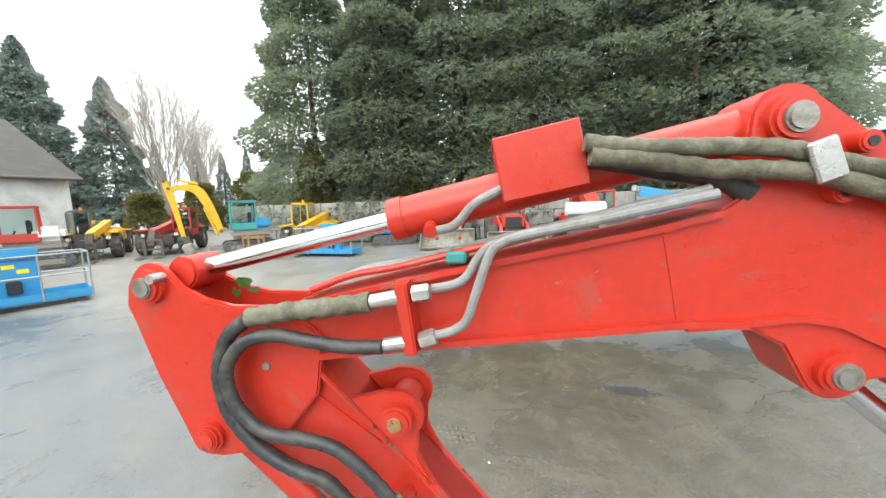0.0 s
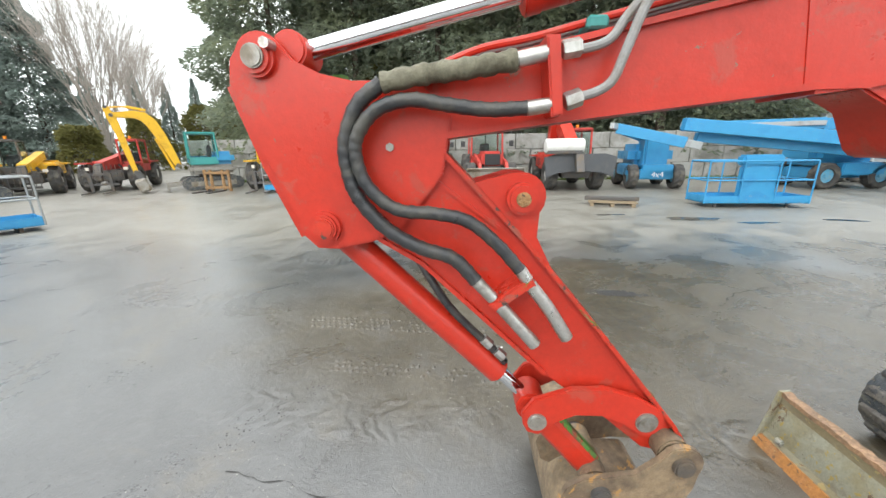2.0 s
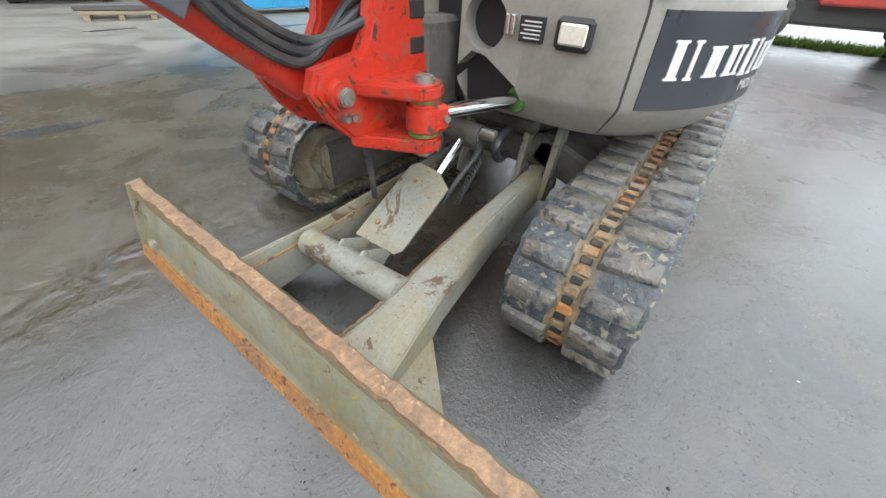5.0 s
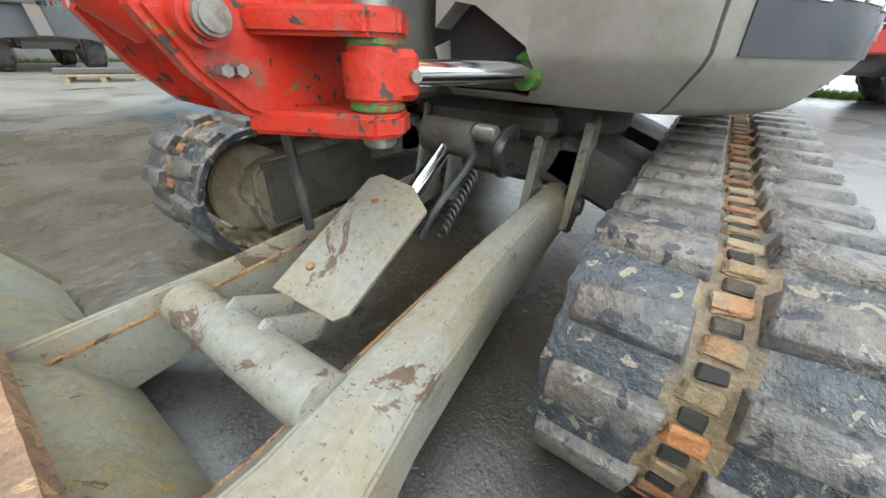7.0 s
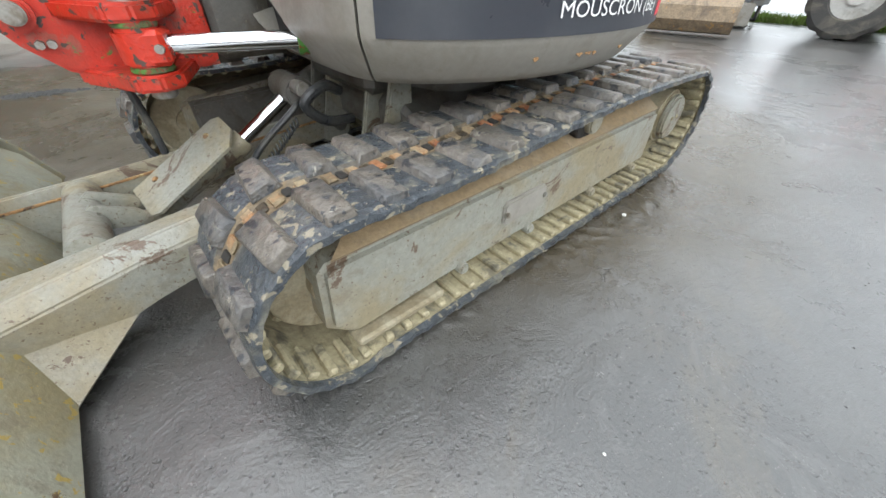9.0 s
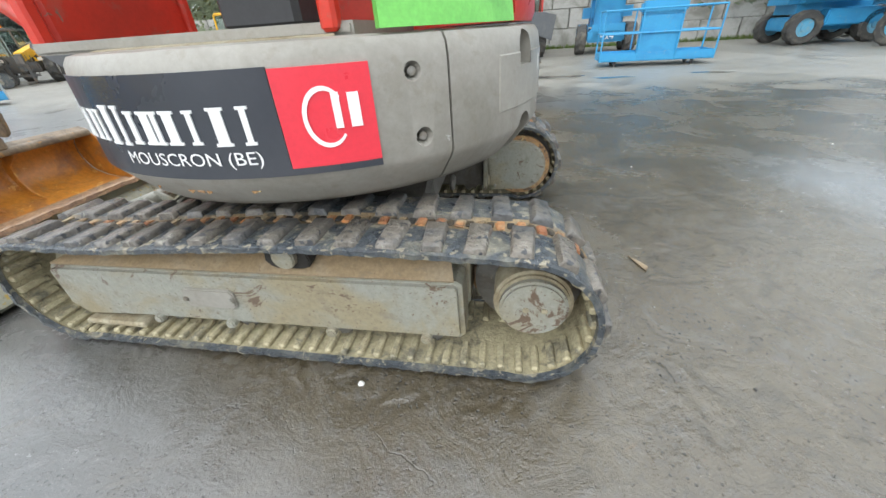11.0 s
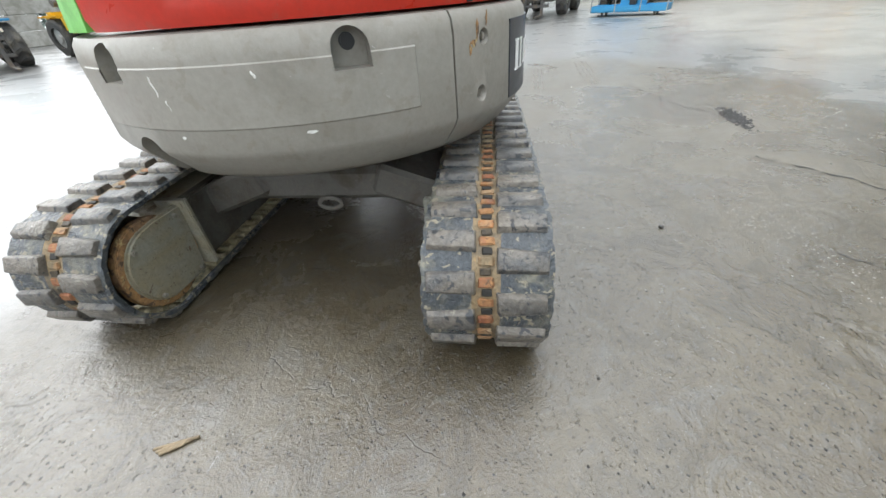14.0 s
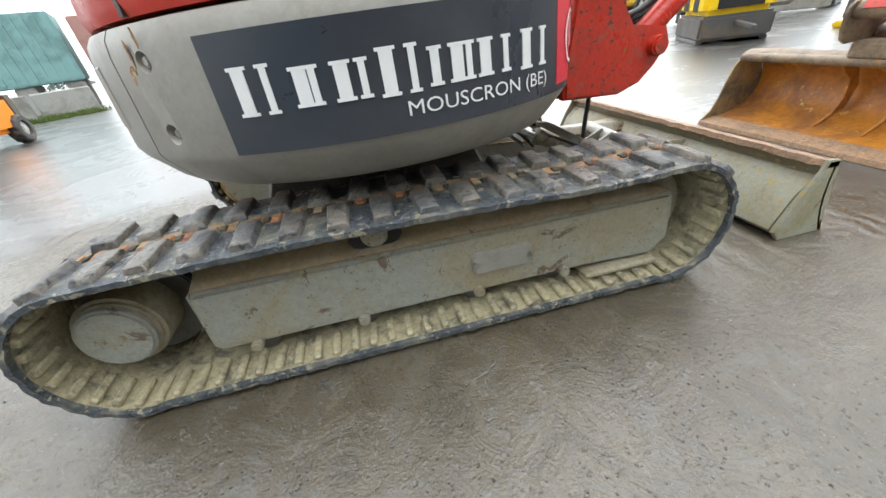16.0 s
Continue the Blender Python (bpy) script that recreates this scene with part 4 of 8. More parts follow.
SKIRT = [(0.67, 0.32), (0.628, 0.16), (0.634, 0.10), (0.655, 0.075), (0.735, 0.012), (0.76, 0.0), (1.02, 0.008), (1.062, 0.016), (1.084, 0.032), (1.09, 0.06), (1.09, 0.32)]
GRPS = [(-45.6, 45.6, "counterweight", "curved grey counterweight with scuffs and white drips"), (-136.5, -46.1, "left_side_cover", "grey side cover with a company sign"), (46.1, 143.0, "right_side_cover", "grey side cover with a company sign"), (-178.5, -137.0, "front_panel", "grey front panel with a lamp"), (143.5, 166.0, "front_panel", "grey front panel")]
HOUSE = {}
for a0, a1, nm, lab in GRPS:
    ob = part(nm, sector(a0, a1, SKIRT, max(6, int(abs(a1 - a0) / 2))), GREY, DIGGER, lab)
    HOUSE[nm + ("_r" if a0 > 100 and nm == "front_panel" else "")] = ob
# added black drum, stands for the shaded inside behind the panel openings
part("house_core", rod((0, 0, 0.66), (0, 0, 1.075), 0.66, n=40), DARK, DIGGER)


def tunnel(phi_deg, z, wid, hgt, depth=0.10, arch=True):
    """A pocket cutter that points inwards at a bearing."""
    pts = [(-wid / 2, -hgt / 2), (wid / 2, -hgt / 2)]
    pts += [(wid / 2 * math.cos(radians(a)), hgt / 2 - wid / 2 + wid / 2 * math.sin(radians(a))) for a in range(0, 181, 20)] if arch else [(wid / 2, hgt / 2), (-wid / 2, hgt / 2)]
    bm = plate(pts, -depth, 0.05)
    p = house_point(radians(phi_deg), z)
    return moved(bm, Matrix.Translation(p) @ pose(0, 0, 0, 0, 0, phi_deg - 90))


cw = HOUSE["counterweight"]
# raised back panel edge
bm = bmesh.new()
for (a0, a1, z0, z1) in ((-33, 37.5, 0.825, 1.012),):
    loop = [(a0 + (a1 - a0) * k / 30, z0) for k in range(31)] + [(a1 - (a1 - a0) * k / 30, z1) for k in range(31)]
    outer = [bm.verts.new(house_point(radians(a), z, -0.004 - 0.008 * (z - 0.76) / 0.26)) for a, z in loop]
    mid = [bm.verts.new(house_point(radians(a), z, 0.004 - 0.008 * (z - 0.76) / 0.26)) for a, z in [(min(max(a, a0 + 0.5), a1 - 0.5), min(max(z, z0 + 0.008), z1 - 0.008)) for a, z in loop]]
    n = len(loop)
    for k in range(n):
        bm.faces.new((outer[k], outer[(k + 1) % n], mid[(k + 1) % n], mid[k]))
    for k in range(30):
        bm.faces.new((mid[k], mid[k + 1], mid[n - 2 - k], mid[n - 1 - k]))
bmesh.ops.recalc_face_normals(bm, faces=bm.faces[:])
part("raised_panel", bm, GREY, cw)
for phi in (-21.2, 25.6):
    cut(cw, tunnel(phi, 1.020, 0.112, 0.110, 0.085))
    for ob in [o for o in cw.children if o.name.startswith("raised_panel")]:
        cut(ob, tunnel(phi, 1.020, 0.112, 0.110, 0.085))
    p = house_point(radians(phi), 1.032, -0.10)
    q = house_point(radians(phi), 1.032, -0.075)
    part("lifting_pin", rod(p, q, 0.024, n=16, bevel=0.005), DARK, cw)
cut(cw, tunnel(-20.5, 0.715, 0.13, 0.17, 0.16))
p = house_point(radians(-20.5), 0.73, -0.20)
part("tow_pin", rod(p - Vector((0, 0, 0.06)), p + Vector((0, 0, 0.05)), 0.03, n=16), DARK, cw)


def dimple(phi, z, host, mat=PIN):
    p, q = house_point(radians(phi), z, 0.01), house_point(radians(phi), z, -0.035)
    cut(host, rod(q, p, 0.014, 0.034, n=20))
    part("cover_bolt", rod(q, house_point(radians(phi), z, -0.012), 0.013, n=10, bevel=0.003), mat, host)


for phi, z in ((54.8, 1.0), (53.7, 0.82)):
    dimple(phi, z, HOUSE["right_side_cover"])
    dimple(-phi + 2, z - 0.005, HOUSE["left_side_cover"])
# lower edge scuffs of old paint
for phi, w in ((16, 2.2), (-9, 0.9)):
    bm = bmesh.new()
    vs = [bm.verts.new(house_point(radians(phi + da), 0.805 + dz, -0.0005)) for da, dz in ((-w / 2, 0), (0, -0.004), (w / 2, 0.002), (w / 3, 0.006), (-w / 3, 0.007))]
    bm.faces.new(vs)
    thicken(bm, 0.0015)
    part("paint_scuff", bm, WHITE_PAINT, cw)
for phi, z0, z1 in ((-10.5, 0.93, 0.985), (-9, 0.89, 0.92), (9, 0.97, 0.985)):
    bm = tube([house_point(radians(phi + 0.25 * math.sin(k)), z0 + (z1 - z0) * k / 6, -0.004) for k in range(7)], 0.004, 6)
    part("dried_drip", bm, WHITE_PAINT, cw)


# places where the paint has come off down to rust
def paint_loss(phi, z, dphi, dz, off, host, seed):
    rr = random.Random(seed)
    bm = bmesh.new()
    n = 14
    ring = [(1 + rr.uniform(-0.45, 0.35), 6.28319 * k / n) for k in range(n)]
    bm.faces.new([bm.verts.new(house_point(radians(phi + dphi * q * math.cos(a)), z + dz * q * math.sin(a), off)) for q, a in ring])
    thicken(bm, 0.002)
    part("paint_loss", bm, RUST, host, smooth=False)


for k, (phi, z, dphi, dz) in enumerate(((52.5, 1.025, 0.35, 0.030), (51.4, 0.985, 0.9, 0.012), (50.4, 0.965, 0.35, 0.018), (55.5, 1.055, 0.3, 0.02))):
    paint_loss(phi, z, dphi, dz, -0.0055, HOUSE["right_side_cover"], k)
for k, (phi, dphi) in enumerate(((-98, 0.7), (-95.5, 1.0), (-93.8, 0.5), (-84, 0.9), (-108, 0.5))):
    paint_loss(phi, 0.70, dphi, 0.007, -0.037, HOUSE["left_side_cover"], 20 + k)


# company signs
def sign_point(side, u, z, off):
    phi = (-134.0 + 74.0 * u) if side < 0 else (66.0 + 76.0 * u)
    return house_point(radians(phi), z, off - 0.008 * max(0.0, (z - 0.76) / 0.26))


def sign_patch(side, u0, u1, z0, z1, o0, o1, mat, name, host, steps=None, cut_corner=0.0):
    steps = steps or max(1, int((u1 - u0) * 60))
    bm = bmesh.new()
    rows = []
    for k in range(steps + 1):
        u = u0 + (u1 - u0) * k / steps
        rows.append([bm.verts.new(sign_point(side, u, z, o)) for z, o in ((z0, o0), (z0, o1), (z1, o1), (z1, o0))])
    for a, b in zip(rows, rows[1:]):
        for k in range(4):
            bm.faces.new((a[k], a[(k + 1) % 4], b[(k + 1) % 4], b[k]))
    bm.faces.new(rows[0][::-1])
    bm.faces.new(rows[-1])
    bmesh.ops.recalc_face_normals(bm, faces=bm.faces[:])
    return part(name, bm, mat, host)


def words(body, side, u0, u1, z0, size, host, mat, name):
    """Flat lettering wrapped round the house."""
    cu = bpy.data.curves.new("words", "FONT")
    cu.body, cu.size, cu.resolution_u = body, 1.0, 3
    tmp = new("words", cu)
    me = bpy.data.meshes.new_from_object(tmp.evaluated_get(bpy.context.evaluated_depsgraph_get()))
    bpy.data.objects.remove(tmp)
    bm = bmesh.new()
    bm.from_mesh(me)
    bpy.data.meshes.remove(me)
    xs = [v.co.x for v in bm.verts]
    lo, hi = min(xs), max(xs)
    for v in bm.verts:
        v.co = sign_point(side, u0 + (u1 - u0) * (v.co.x - lo) / (hi - lo), z0 + size * v.co.y, 0.0078)
    return part(name, bm, mat, host, smooth=False)


LETTERS = [(0.048, 0.078, 1.12), (0.164, 0.050, 0.9), (0.240, 0.066, 0.9), (0.326, 0.076, 1.1), (0.424, 0.022, 0.9), (0.468, 0.054, 0.9), (0.534, 0.082, 0.9), (0.652, 0.086, 1.0)]
for side, host in ((-1, HOUSE["left_side_cover"]), (1, HOUSE["right_side_cover"])):
    board = sign_patch(side, 0.0, 0.797, 0.757, 1.035, -0.002, 0.004, SIGN, "sign_board", host)
    sign_patch(side, 0.797, 1.0, 0.757, 0.777, -0.002, 0.004, SIGN, "sign_foot", host)
    sign_patch(side, 0.799, 1.0, 0.777, 1.03, -0.002, 0.0045, SIGN_RED, "red_square", host)
    for u, w, h in LETTERS:
        # each letter of the trade name is a thick and a thin plain stroke with short feet
        low = 0.850 + 0.006 * (h < 1)
        top = low + 0.100 * h
        thick = min(0.026, w * 0.8)
        strokes = [(u + 0.004, u + 0.004 + thick)]
        if w > 0.04:
            strokes.append((u + w - 0.004 - thick * 0.5, u + w - 0.004))
        for a, b in strokes:
            sign_patch(side, a, b, low, top, 0.003, 0.0075, WHITE, "letter_bar", board)
            for z0, z1 in ((low, low + 0.008), (top - 0.008, top)):
                sign_patch(side, a - 0.006, b + 0.006, z0, z1, 0.003, 0.0080, WHITE, "letter_foot", board)
    words("MOUSCRON (BE)", side, 0.370, 0.742, 0.797, 0.052, host, WHITE, "town_lettering")
    ring_pts = [(0.895 + 0.045 * math.cos(radians(a)), 0.905 + 0.075 * math.sin(radians(a))) for a in range(40, 321, 14)]
    bm = bmesh.new()
    prev = None
    for i, (u, z) in enumerate(ring_pts):
        k = 0.008 + 0.008 * math.sin(math.pi * i / (len(ring_pts) - 1))
        cur = [bm.verts.new(sign_point(side, 0.895 + (u - 0.895) * f, 0.905 + (z - 0.905) * f, 0.0085)) for f in (1 - k * 9, 1 + k * 4)]
        if prev:
            bm.faces.new((prev[0], prev[1], cur[1], cur[0]))
        prev = cur
    part("emblem_ring", bm, WHITE, host, smooth=False)
    for u, w, z0, z1 in ((0.912, 0.016, 0.875, 0.965), (0.945, 0.024, 0.875, 0.962)):
        sign_patch(side, u, u + w, z0, z1, 0.003, 0.0085, WHITE, "emblem_bar", host)

# front-left panel with its openings
fp = HOUSE["front_panel"]
cut(fp, rod((-1.0, -0.125, 0.955), (-0.4, -0.125, 0.955), 0.088, n=28))
tri_hole = [(-0.03, 0.655), (-0.015, 0.80), (-0.08, 0.86), (-0.14, 0.85), (-0.285, 0.765), (-0.31, 0.70), (-0.275, 0.65)]
bm = plate([(y, z) for y, z in tri_hole], -0.3, 0.3)
cut(fp, moved(bm, Matrix.Translation((-0.72, 0, 0)) @ pose(0, 0, 0, 0, 0, 90)))
fl = part("work_lamp", box(-0.752, -0.725, -0.525, -0.40, 0.905, 1.0, 0.016), DARK, DIGGER, "square work lamp")
part("lens", box(-0.758, -0.745, -0.508, -0.417, 0.922, 0.984, 0.010), LAMP_GLASS, fl)
plq = part("rating_plate", box(-0.742, -0.728, -0.36, -0.27, 0.915, 0.99, 0.002), DARK, DIGGER, "black rating plate")
for k in range(5):
    part("text_bar", box(-0.7445, -0.741, -0.35, -0.29 + 0.012 * (k % 2), 0.925 + 0.012 * k, 0.929 + 0.012 * k), WHITE_PAINT, plq)
for y in (-0.245, -0.225):
    part("grease_block", box(-0.75, -0.728, y - 0.008, y + 0.008, 0.93, 0.99, 0.003), ZINC, plq)

# swing bracket
YN, YF = 0.015, 0.325
cheek = [(-1.395, 0.80), (-1.37, 0.86), (-1.31, 0.87), (-1.20, 0.885), (-1.155, 0.95), (-1.13, 1.06), (-1.10, 1.14), (-1.03, 1.19), (-0.955, 1.165), (-0.915, 1.08), (-0.90, 0.95), (-0.875, 0.80), (-0.875, 0.615), (-1.16, 0.60), (-1.27, 0.64), (-1.34, 0.71)]
bm = plate(cheek, YN, YN + 0.06, 0.012)
bm = plate(cheek, YF - 0.06, YF, 0.012, bm)
br = part("swing_bracket", bm, RED_WORN, DIGGER, "chipped red swing bracket with old green paint")
part("bracket_block", box(-1.22, -0.86, YN + 0.05, YF - 0.05, 0.615, 0.80, 0.02), RED_WORN, br)
for z0, z1 in ((0.60, 0.645), (0.77, 0.815)):
    bm = bmesh.new()
    vs = [bm.verts.new((x, y, z0)) for x, y in ((-1.26, YN + 0.03), (-0.93, YN + 0.05), (-0.99, -0.09), (-1.025, -0.175), (-1.085, -0.205), (-1.145, -0.185), (-1.19, -0.09))]
    f = bm.faces.new(vs)
    ext = bmesh.ops.extrude_face_region(bm, geom=[f])
    for v in ext["geom"]:
        if isinstance(v, bmesh.types.BMVert):
            v.co.z = z1
    bmesh.ops.recalc_face_normals(bm, faces=bm.faces[:])
    bmesh.ops.bevel(bm, geom=bm.edges[:], offset=0.008, segments=2, affect="EDGES", clamp_overlap=True)
    part("fork_plate", bm, RED_WORN, br)
part("fork_pin", rod((-1.085, -0.14, 0.575), (-1.085, -0.14, 0.835), 0.035, bevel=0.006), PIN, br)
for z in (0.655, 0.765):
    part("green_washer", rod((-1.085, -0.14, z - 0.008), (-1.085, -0.14, z + 0.008), 0.055, bevel=0.003), LIME, br)
sw = part("swing_cylinder_eye", rod((-1.085, -0.14, 0.66), (-1.085, -0.14, 0.757), 0.062, bevel=0.01), RED_WORN, DIGGER, "chipped red rod eye of the swing cylinder")
part("eye_block", beam((-1.09, -0.140, 0.708), (-1.022, -0.166, 0.71), 0.115, 0.088), RED_WORN, sw)
part("rod", rod((-1.04, -0.160, 0.711), (-0.56, -0.322, 0.712), 0.026), CHROME, sw)
part("eye_bolt", rod((-1.055, -0.205, 0.71), (-1.062, -0.224, 0.71), 0.012, n=8), PIN, sw)
part("cylinder_collar", rod((-0.70, -0.275, 0.711), (-0.60, -0.308, 0.712), 0.045), LIME, sw)
for x, z, r in ((-1.315, 0.79, 0.042), (-1.035, 1.115, 0.055)):
    b0 = part("pin_boss", boss(x, z, YN - 0.045, YN + 0.03, r, 0.01), RED_WORN, br)
    part("pin", boss(x, z, YN - 0.062, YN - 0.03, r * 0.66, 0.006), PIN, br)
    part("pin_boss", boss(x, z, YF - 0.03, YF + 0.045, r, 0.01), RED_WORN, br)
for dy in (0.0, 0.025):
    part("bracket_bolt", rod((-1.30 + dy, YN - 0.03, 0.715), (-1.30 + dy, YN + 0.01, 0.715), 0.011, n=6), PIN, br)
# each slot is a raised box, coloured as the shade within it
for z in (0.885, 0.99):
    part("cable_slot", box(-0.985, -0.895, YN - 0.004, YN + 0.02, z - 0.034, z + 0.034, 0.012), HOLE_SHADE, br)
part("hose_stub", tube(smooth_path([(-1.165, 0.08, 0.63), (-1.16, 0.078, 0.55), (-1.152, 0.075, 0.44), (-1.15, 0.07, 0.34)]), 0.012, 8, rfun=lambda i: 1 + 0.12 * (i % 2)), HOSE, DIGGER)
part("king_post", rod((-0.82, YC, 0.60), (-0.82, YC, 0.98), 0.07, bevel=0.01), UNDER_SHADED, DIGGER)
part("post_mount", box(-0.86, -0.60, YC - 0.13, YC + 0.13, 0.62, 0.96, 0.02), UNDER_SHADED, DIGGER)

# boom
top_edge = [(-3.66, 1.855), (-3.38, 1.918), (-3.18, 1.958), (-2.80, 2.032), (-2.66, 2.066), (-2.61, 2.10), (-2.62, 2.20)]
knee = arc(-2.545, 2.243, 0.072, 165, 35, 8)
back_edge = [(-2.40, 2.215), (-2.28, 2.13), (-2.05, 2.03), (-1.75, 1.88), (-1.45, 1.70), (-1.20, 1.46), (-1.02, 1.25)]
foot = arc(-1.035, 1.115, 0.085, 75, -110, 8)
low_edge = [(-1.30, 1.205), (-1.60, 1.345), (-1.88, 1.455), (-2.05, 1.535), (-2.16, 1.62), (-2.24, 1.70), (-2.33, 1.695)]
lug_ = arc(-2.415, 1.712, 0.068, -20, -160, 7)
under = [(-2.52, 1.765), (-2.60, 1.808), (-2.72, 1.808), (-3.03, 1.776), (-3.285, 1.75), (-3.60, 1.712), (-3.69, 1.74)]
bm = plate(top_edge + knee + back_edge + foot + low_edge + lug_ + under, YC - 0.075, YC + 0.075, 0.006)
boom = part("boom", bm, RED, DIGGER, "glossy red boom with faded patches")
bm = strip(top_edge[:5], -0.014, YC - 0.092, YC + 0.092)
part("top_flange", bm, RED, boom)
bm = strip(under[1:-1], -0.016, YC - 0.094, YC + 0.094)
part("bottom_flange", bm, RED, boom)
arch_ = [(-2.16, 1.62), (-2.22, 1.70), (-2.32, 1.775), (-2.42, 1.825), (-2.50, 1.838), (-2.60, 1.824), (-2.72, 1.812)]
part("knee_flange", strip(arch_, 0.014, YC - 0.088, YC + 0.088), RED, boom)
part("weld_seam", strip([(-2.725, 1.815), (-2.745, 1.93), (-2.765, 2.035)], 0.012, YC - 0.0775, YC + 0.0775), RED, boom)
for x, z, r in ((-2.545, 2.243, 0.048), (-2.415, 1.712, 0.046)):
    part("pin_boss", boss(x, z, YC - 0.10, YC + 0.10, r, 0.008, n=28), RED, boom)
    part("pin", boss(x, z, YC - 0.112, YC + 0.112, r * 0.62, 0.006, n=24), PIN, boom)
for x, z in ((-2.455, 2.095), (-2.42, 2.19), (-2.235, 1.79)):
    k = part("threaded_boss", boss(x, z, YC - 0.105, YC - 0.07, 0.022, 0.004, n=16), RED, boom)
    part("bore", boss(x, z, YC - 0.107, YC - 0.09, 0.010, 0.0, n=12), YELLOW_LABEL if x > -2.3 else DARK, boom)
lab_bm = box(-0.045, 0.045, YC - 0.0785, YC - 0.075, -0.05, 0.05)
moved(lab_bm, Matrix.Translation((-1.455, 0, 1.60)) @ pose(0, 0, 0, 0, 25, 0))
part("warning_label", lab_bm, YELLOW_LABEL, boom, "yellow warning label")
# boom cylinder
A, B = Vector((-2.415, YC, 1.712)), Vector((-1.315, YC, 0.79))
bc = part("boom_cylinder", rod(A.lerp(B, 0.36), B, 0.056, bevel=0.006, n=28), RED, DIGGER, "red boom cylinder with a steel rod")
part("rod", rod(A, A.lerp(B, 0.38), 0.028), CHROME, bc)
part("rod_eye", boss(A.x, A.z, YC - 0.06, YC + 0.06, 0.05), RED, bc)
part("gland", rod(A.lerp(B, 0.355), A.lerp(B, 0.385), 0.062, n=28, bevel=0.004), RED, bc)
d = (B - A).normalized()
up = Vector((-d.z, 0, d.x))
up = up if up.z > 0 else -up
c0 = A.lerp(B, 0.56)
gp = [c0 + up * 0.10, c0 + up * 0.115 + d * 0.24, c0 - up * 0.055 + d * 0.25, c0 - up * 0.075 + d * 0.0]
bm = plate([(p.x, p.z) for p in gp], 0.055, 0.067, 0.003)
g = part("guard_plate", bm, GUARD, DIGGER, "dark grey guard plate over the cylinder ports")
part("guard_top", beam(c0 + up * 0.105 + Vector((0, -0.055, 0)), c0 + up * 0.115 + d * 0.24 + Vector((0, -0.055, 0)), 0.12, 0.008), GUARD, g)
for k in range(3):
    p = c0 - d * (0.03 + 0.0 * k) + up * (0.07 - 0.045 * k)
    part("green_fitting", rod(p + Vector((0, -0.08, 0)), p + Vector((0, -0.08, 0)) + d * 0.07, 0.02, n=12), LIME, bc)
for k in range(3):
    p = c0 + d * 0.22 + up * (0.075 - 0.03 * k) + Vector((0, -0.055 - 0.012 * k, 0))
    path = smooth_path([p - d * 0.1, p, p + d * 0.15 - up * 0.02, p + d * 0.34 + up * 0.03, Vector((-1.12, 0.05 + 0.04 * k, 0.97 + 0.02 * k)), Vector((-0.92, 0.06 + 0.04 * k, 1.0))])
    part("cylinder_hose", tube(path, 0.016, 10), HOSE, DIGGER)
    part("hose_fitting", rod(p - d * 0.05, p + d * 0.03, 0.021, n=6), ZINC, DIGGER)

# dipper cylinder on top of the boom
C, D = Vector((-3.985, YC, 1.938)), Vector((-2.545, YC, 2.243))
dc = part("dipper_cylinder", rod(C.lerp(D, 0.41), D.lerp(C, 0.03), 0.052, bevel=0.006, n=28), RED, DIGGER, "red dipper cylinder with a chrome rod")
part("rod", rod(C, C.lerp(D, 0.43), 0.0255, n=28), CHROME, dc)
part("gland", rod(C.lerp(D, 0.405), C.lerp(D, 0.435), 0.056, n=28, bevel=0.004), RED, dc)
part("rod_eye", rod(C + Vector((0, -0.06, 0)), C + Vector((0, 0.06, 0)), 0.045, bevel=0.006), RED, dc)
e = (D - C).normalized()
eu = Vector((-e.z, 0, e.x))
p = C.lerp(D, 0.475)
part("port", rod(p - eu * 0.035 + Vector((0, -0.03, 0)), p - eu * 0.05 + Vector((0, -0.075, 0)), 0.017, n=12, bevel=0.003), RED, dc)
path = smooth_path([p - eu * 0.05 + Vector((0, -0.06, 0)), p - eu * 0.048 + e * 0.06 + Vector((0, -0.062, 0)), p - eu * 0.01 + e * 0.12 + Vector((0, -0.07, 0)), p + eu * 0.01 + e * 0.2 + Vector((0, -0.06, 0))])
part("port_pipe", tube(path, 0.011, 10), PIPE, dc)
bx = box(-0.095, 0.095, -0.075, 0.085, -0.072, 0.072, 0.003)
moved(bx, Matrix.Translation((-3.035, YC - 0.015, 2.185)) @ pose(0, 0, 0, 0, -10.5, 0))
ob = part("hose_guard_box", bx, RED, DIGGER, "square red sheet guard over the hose ends")
inner_ = box(-0.12, 0.12, -0.068, 0.08, -0.10, 0.066)
moved(inner_, Matrix.Translation((-3.035, YC - 0.015, 2.185)) @ pose(0, 0, 0, 0, -10.5, 0))
cut(ob, inner_)

# dipper
head = [(-4.135, 1.856), (-4.125, 1.91)] + arc(-4.05, 1.91, 0.062, 160, 50, 6) + [(-3.965, 1.905), (-3.90, 1.873), (-3.823, 1.855), (-3.66, 1.852), (-3.575, 1.77), (-3.60, 1.62), (-3.72, 1.475), (-3.80, 1.442), (-3.90, 1.422), (-3.955, 1.425), (-3.99, 1.46)]
bm = plate(head, YC - 0.092, YC - 0.068, 0.005)
bm = plate(head, YC + 0.068, YC + 0.092, 0.005, bm)
bm = strip([(-3.99, 1.46), (-4.07, 1.65), (-4.135, 1.856)], 0.02, YC - 0.07, YC + 0.07, bm)
dip = part("dipper", bm, RED, DIGGER, "red dipper arm with rubbed edges")
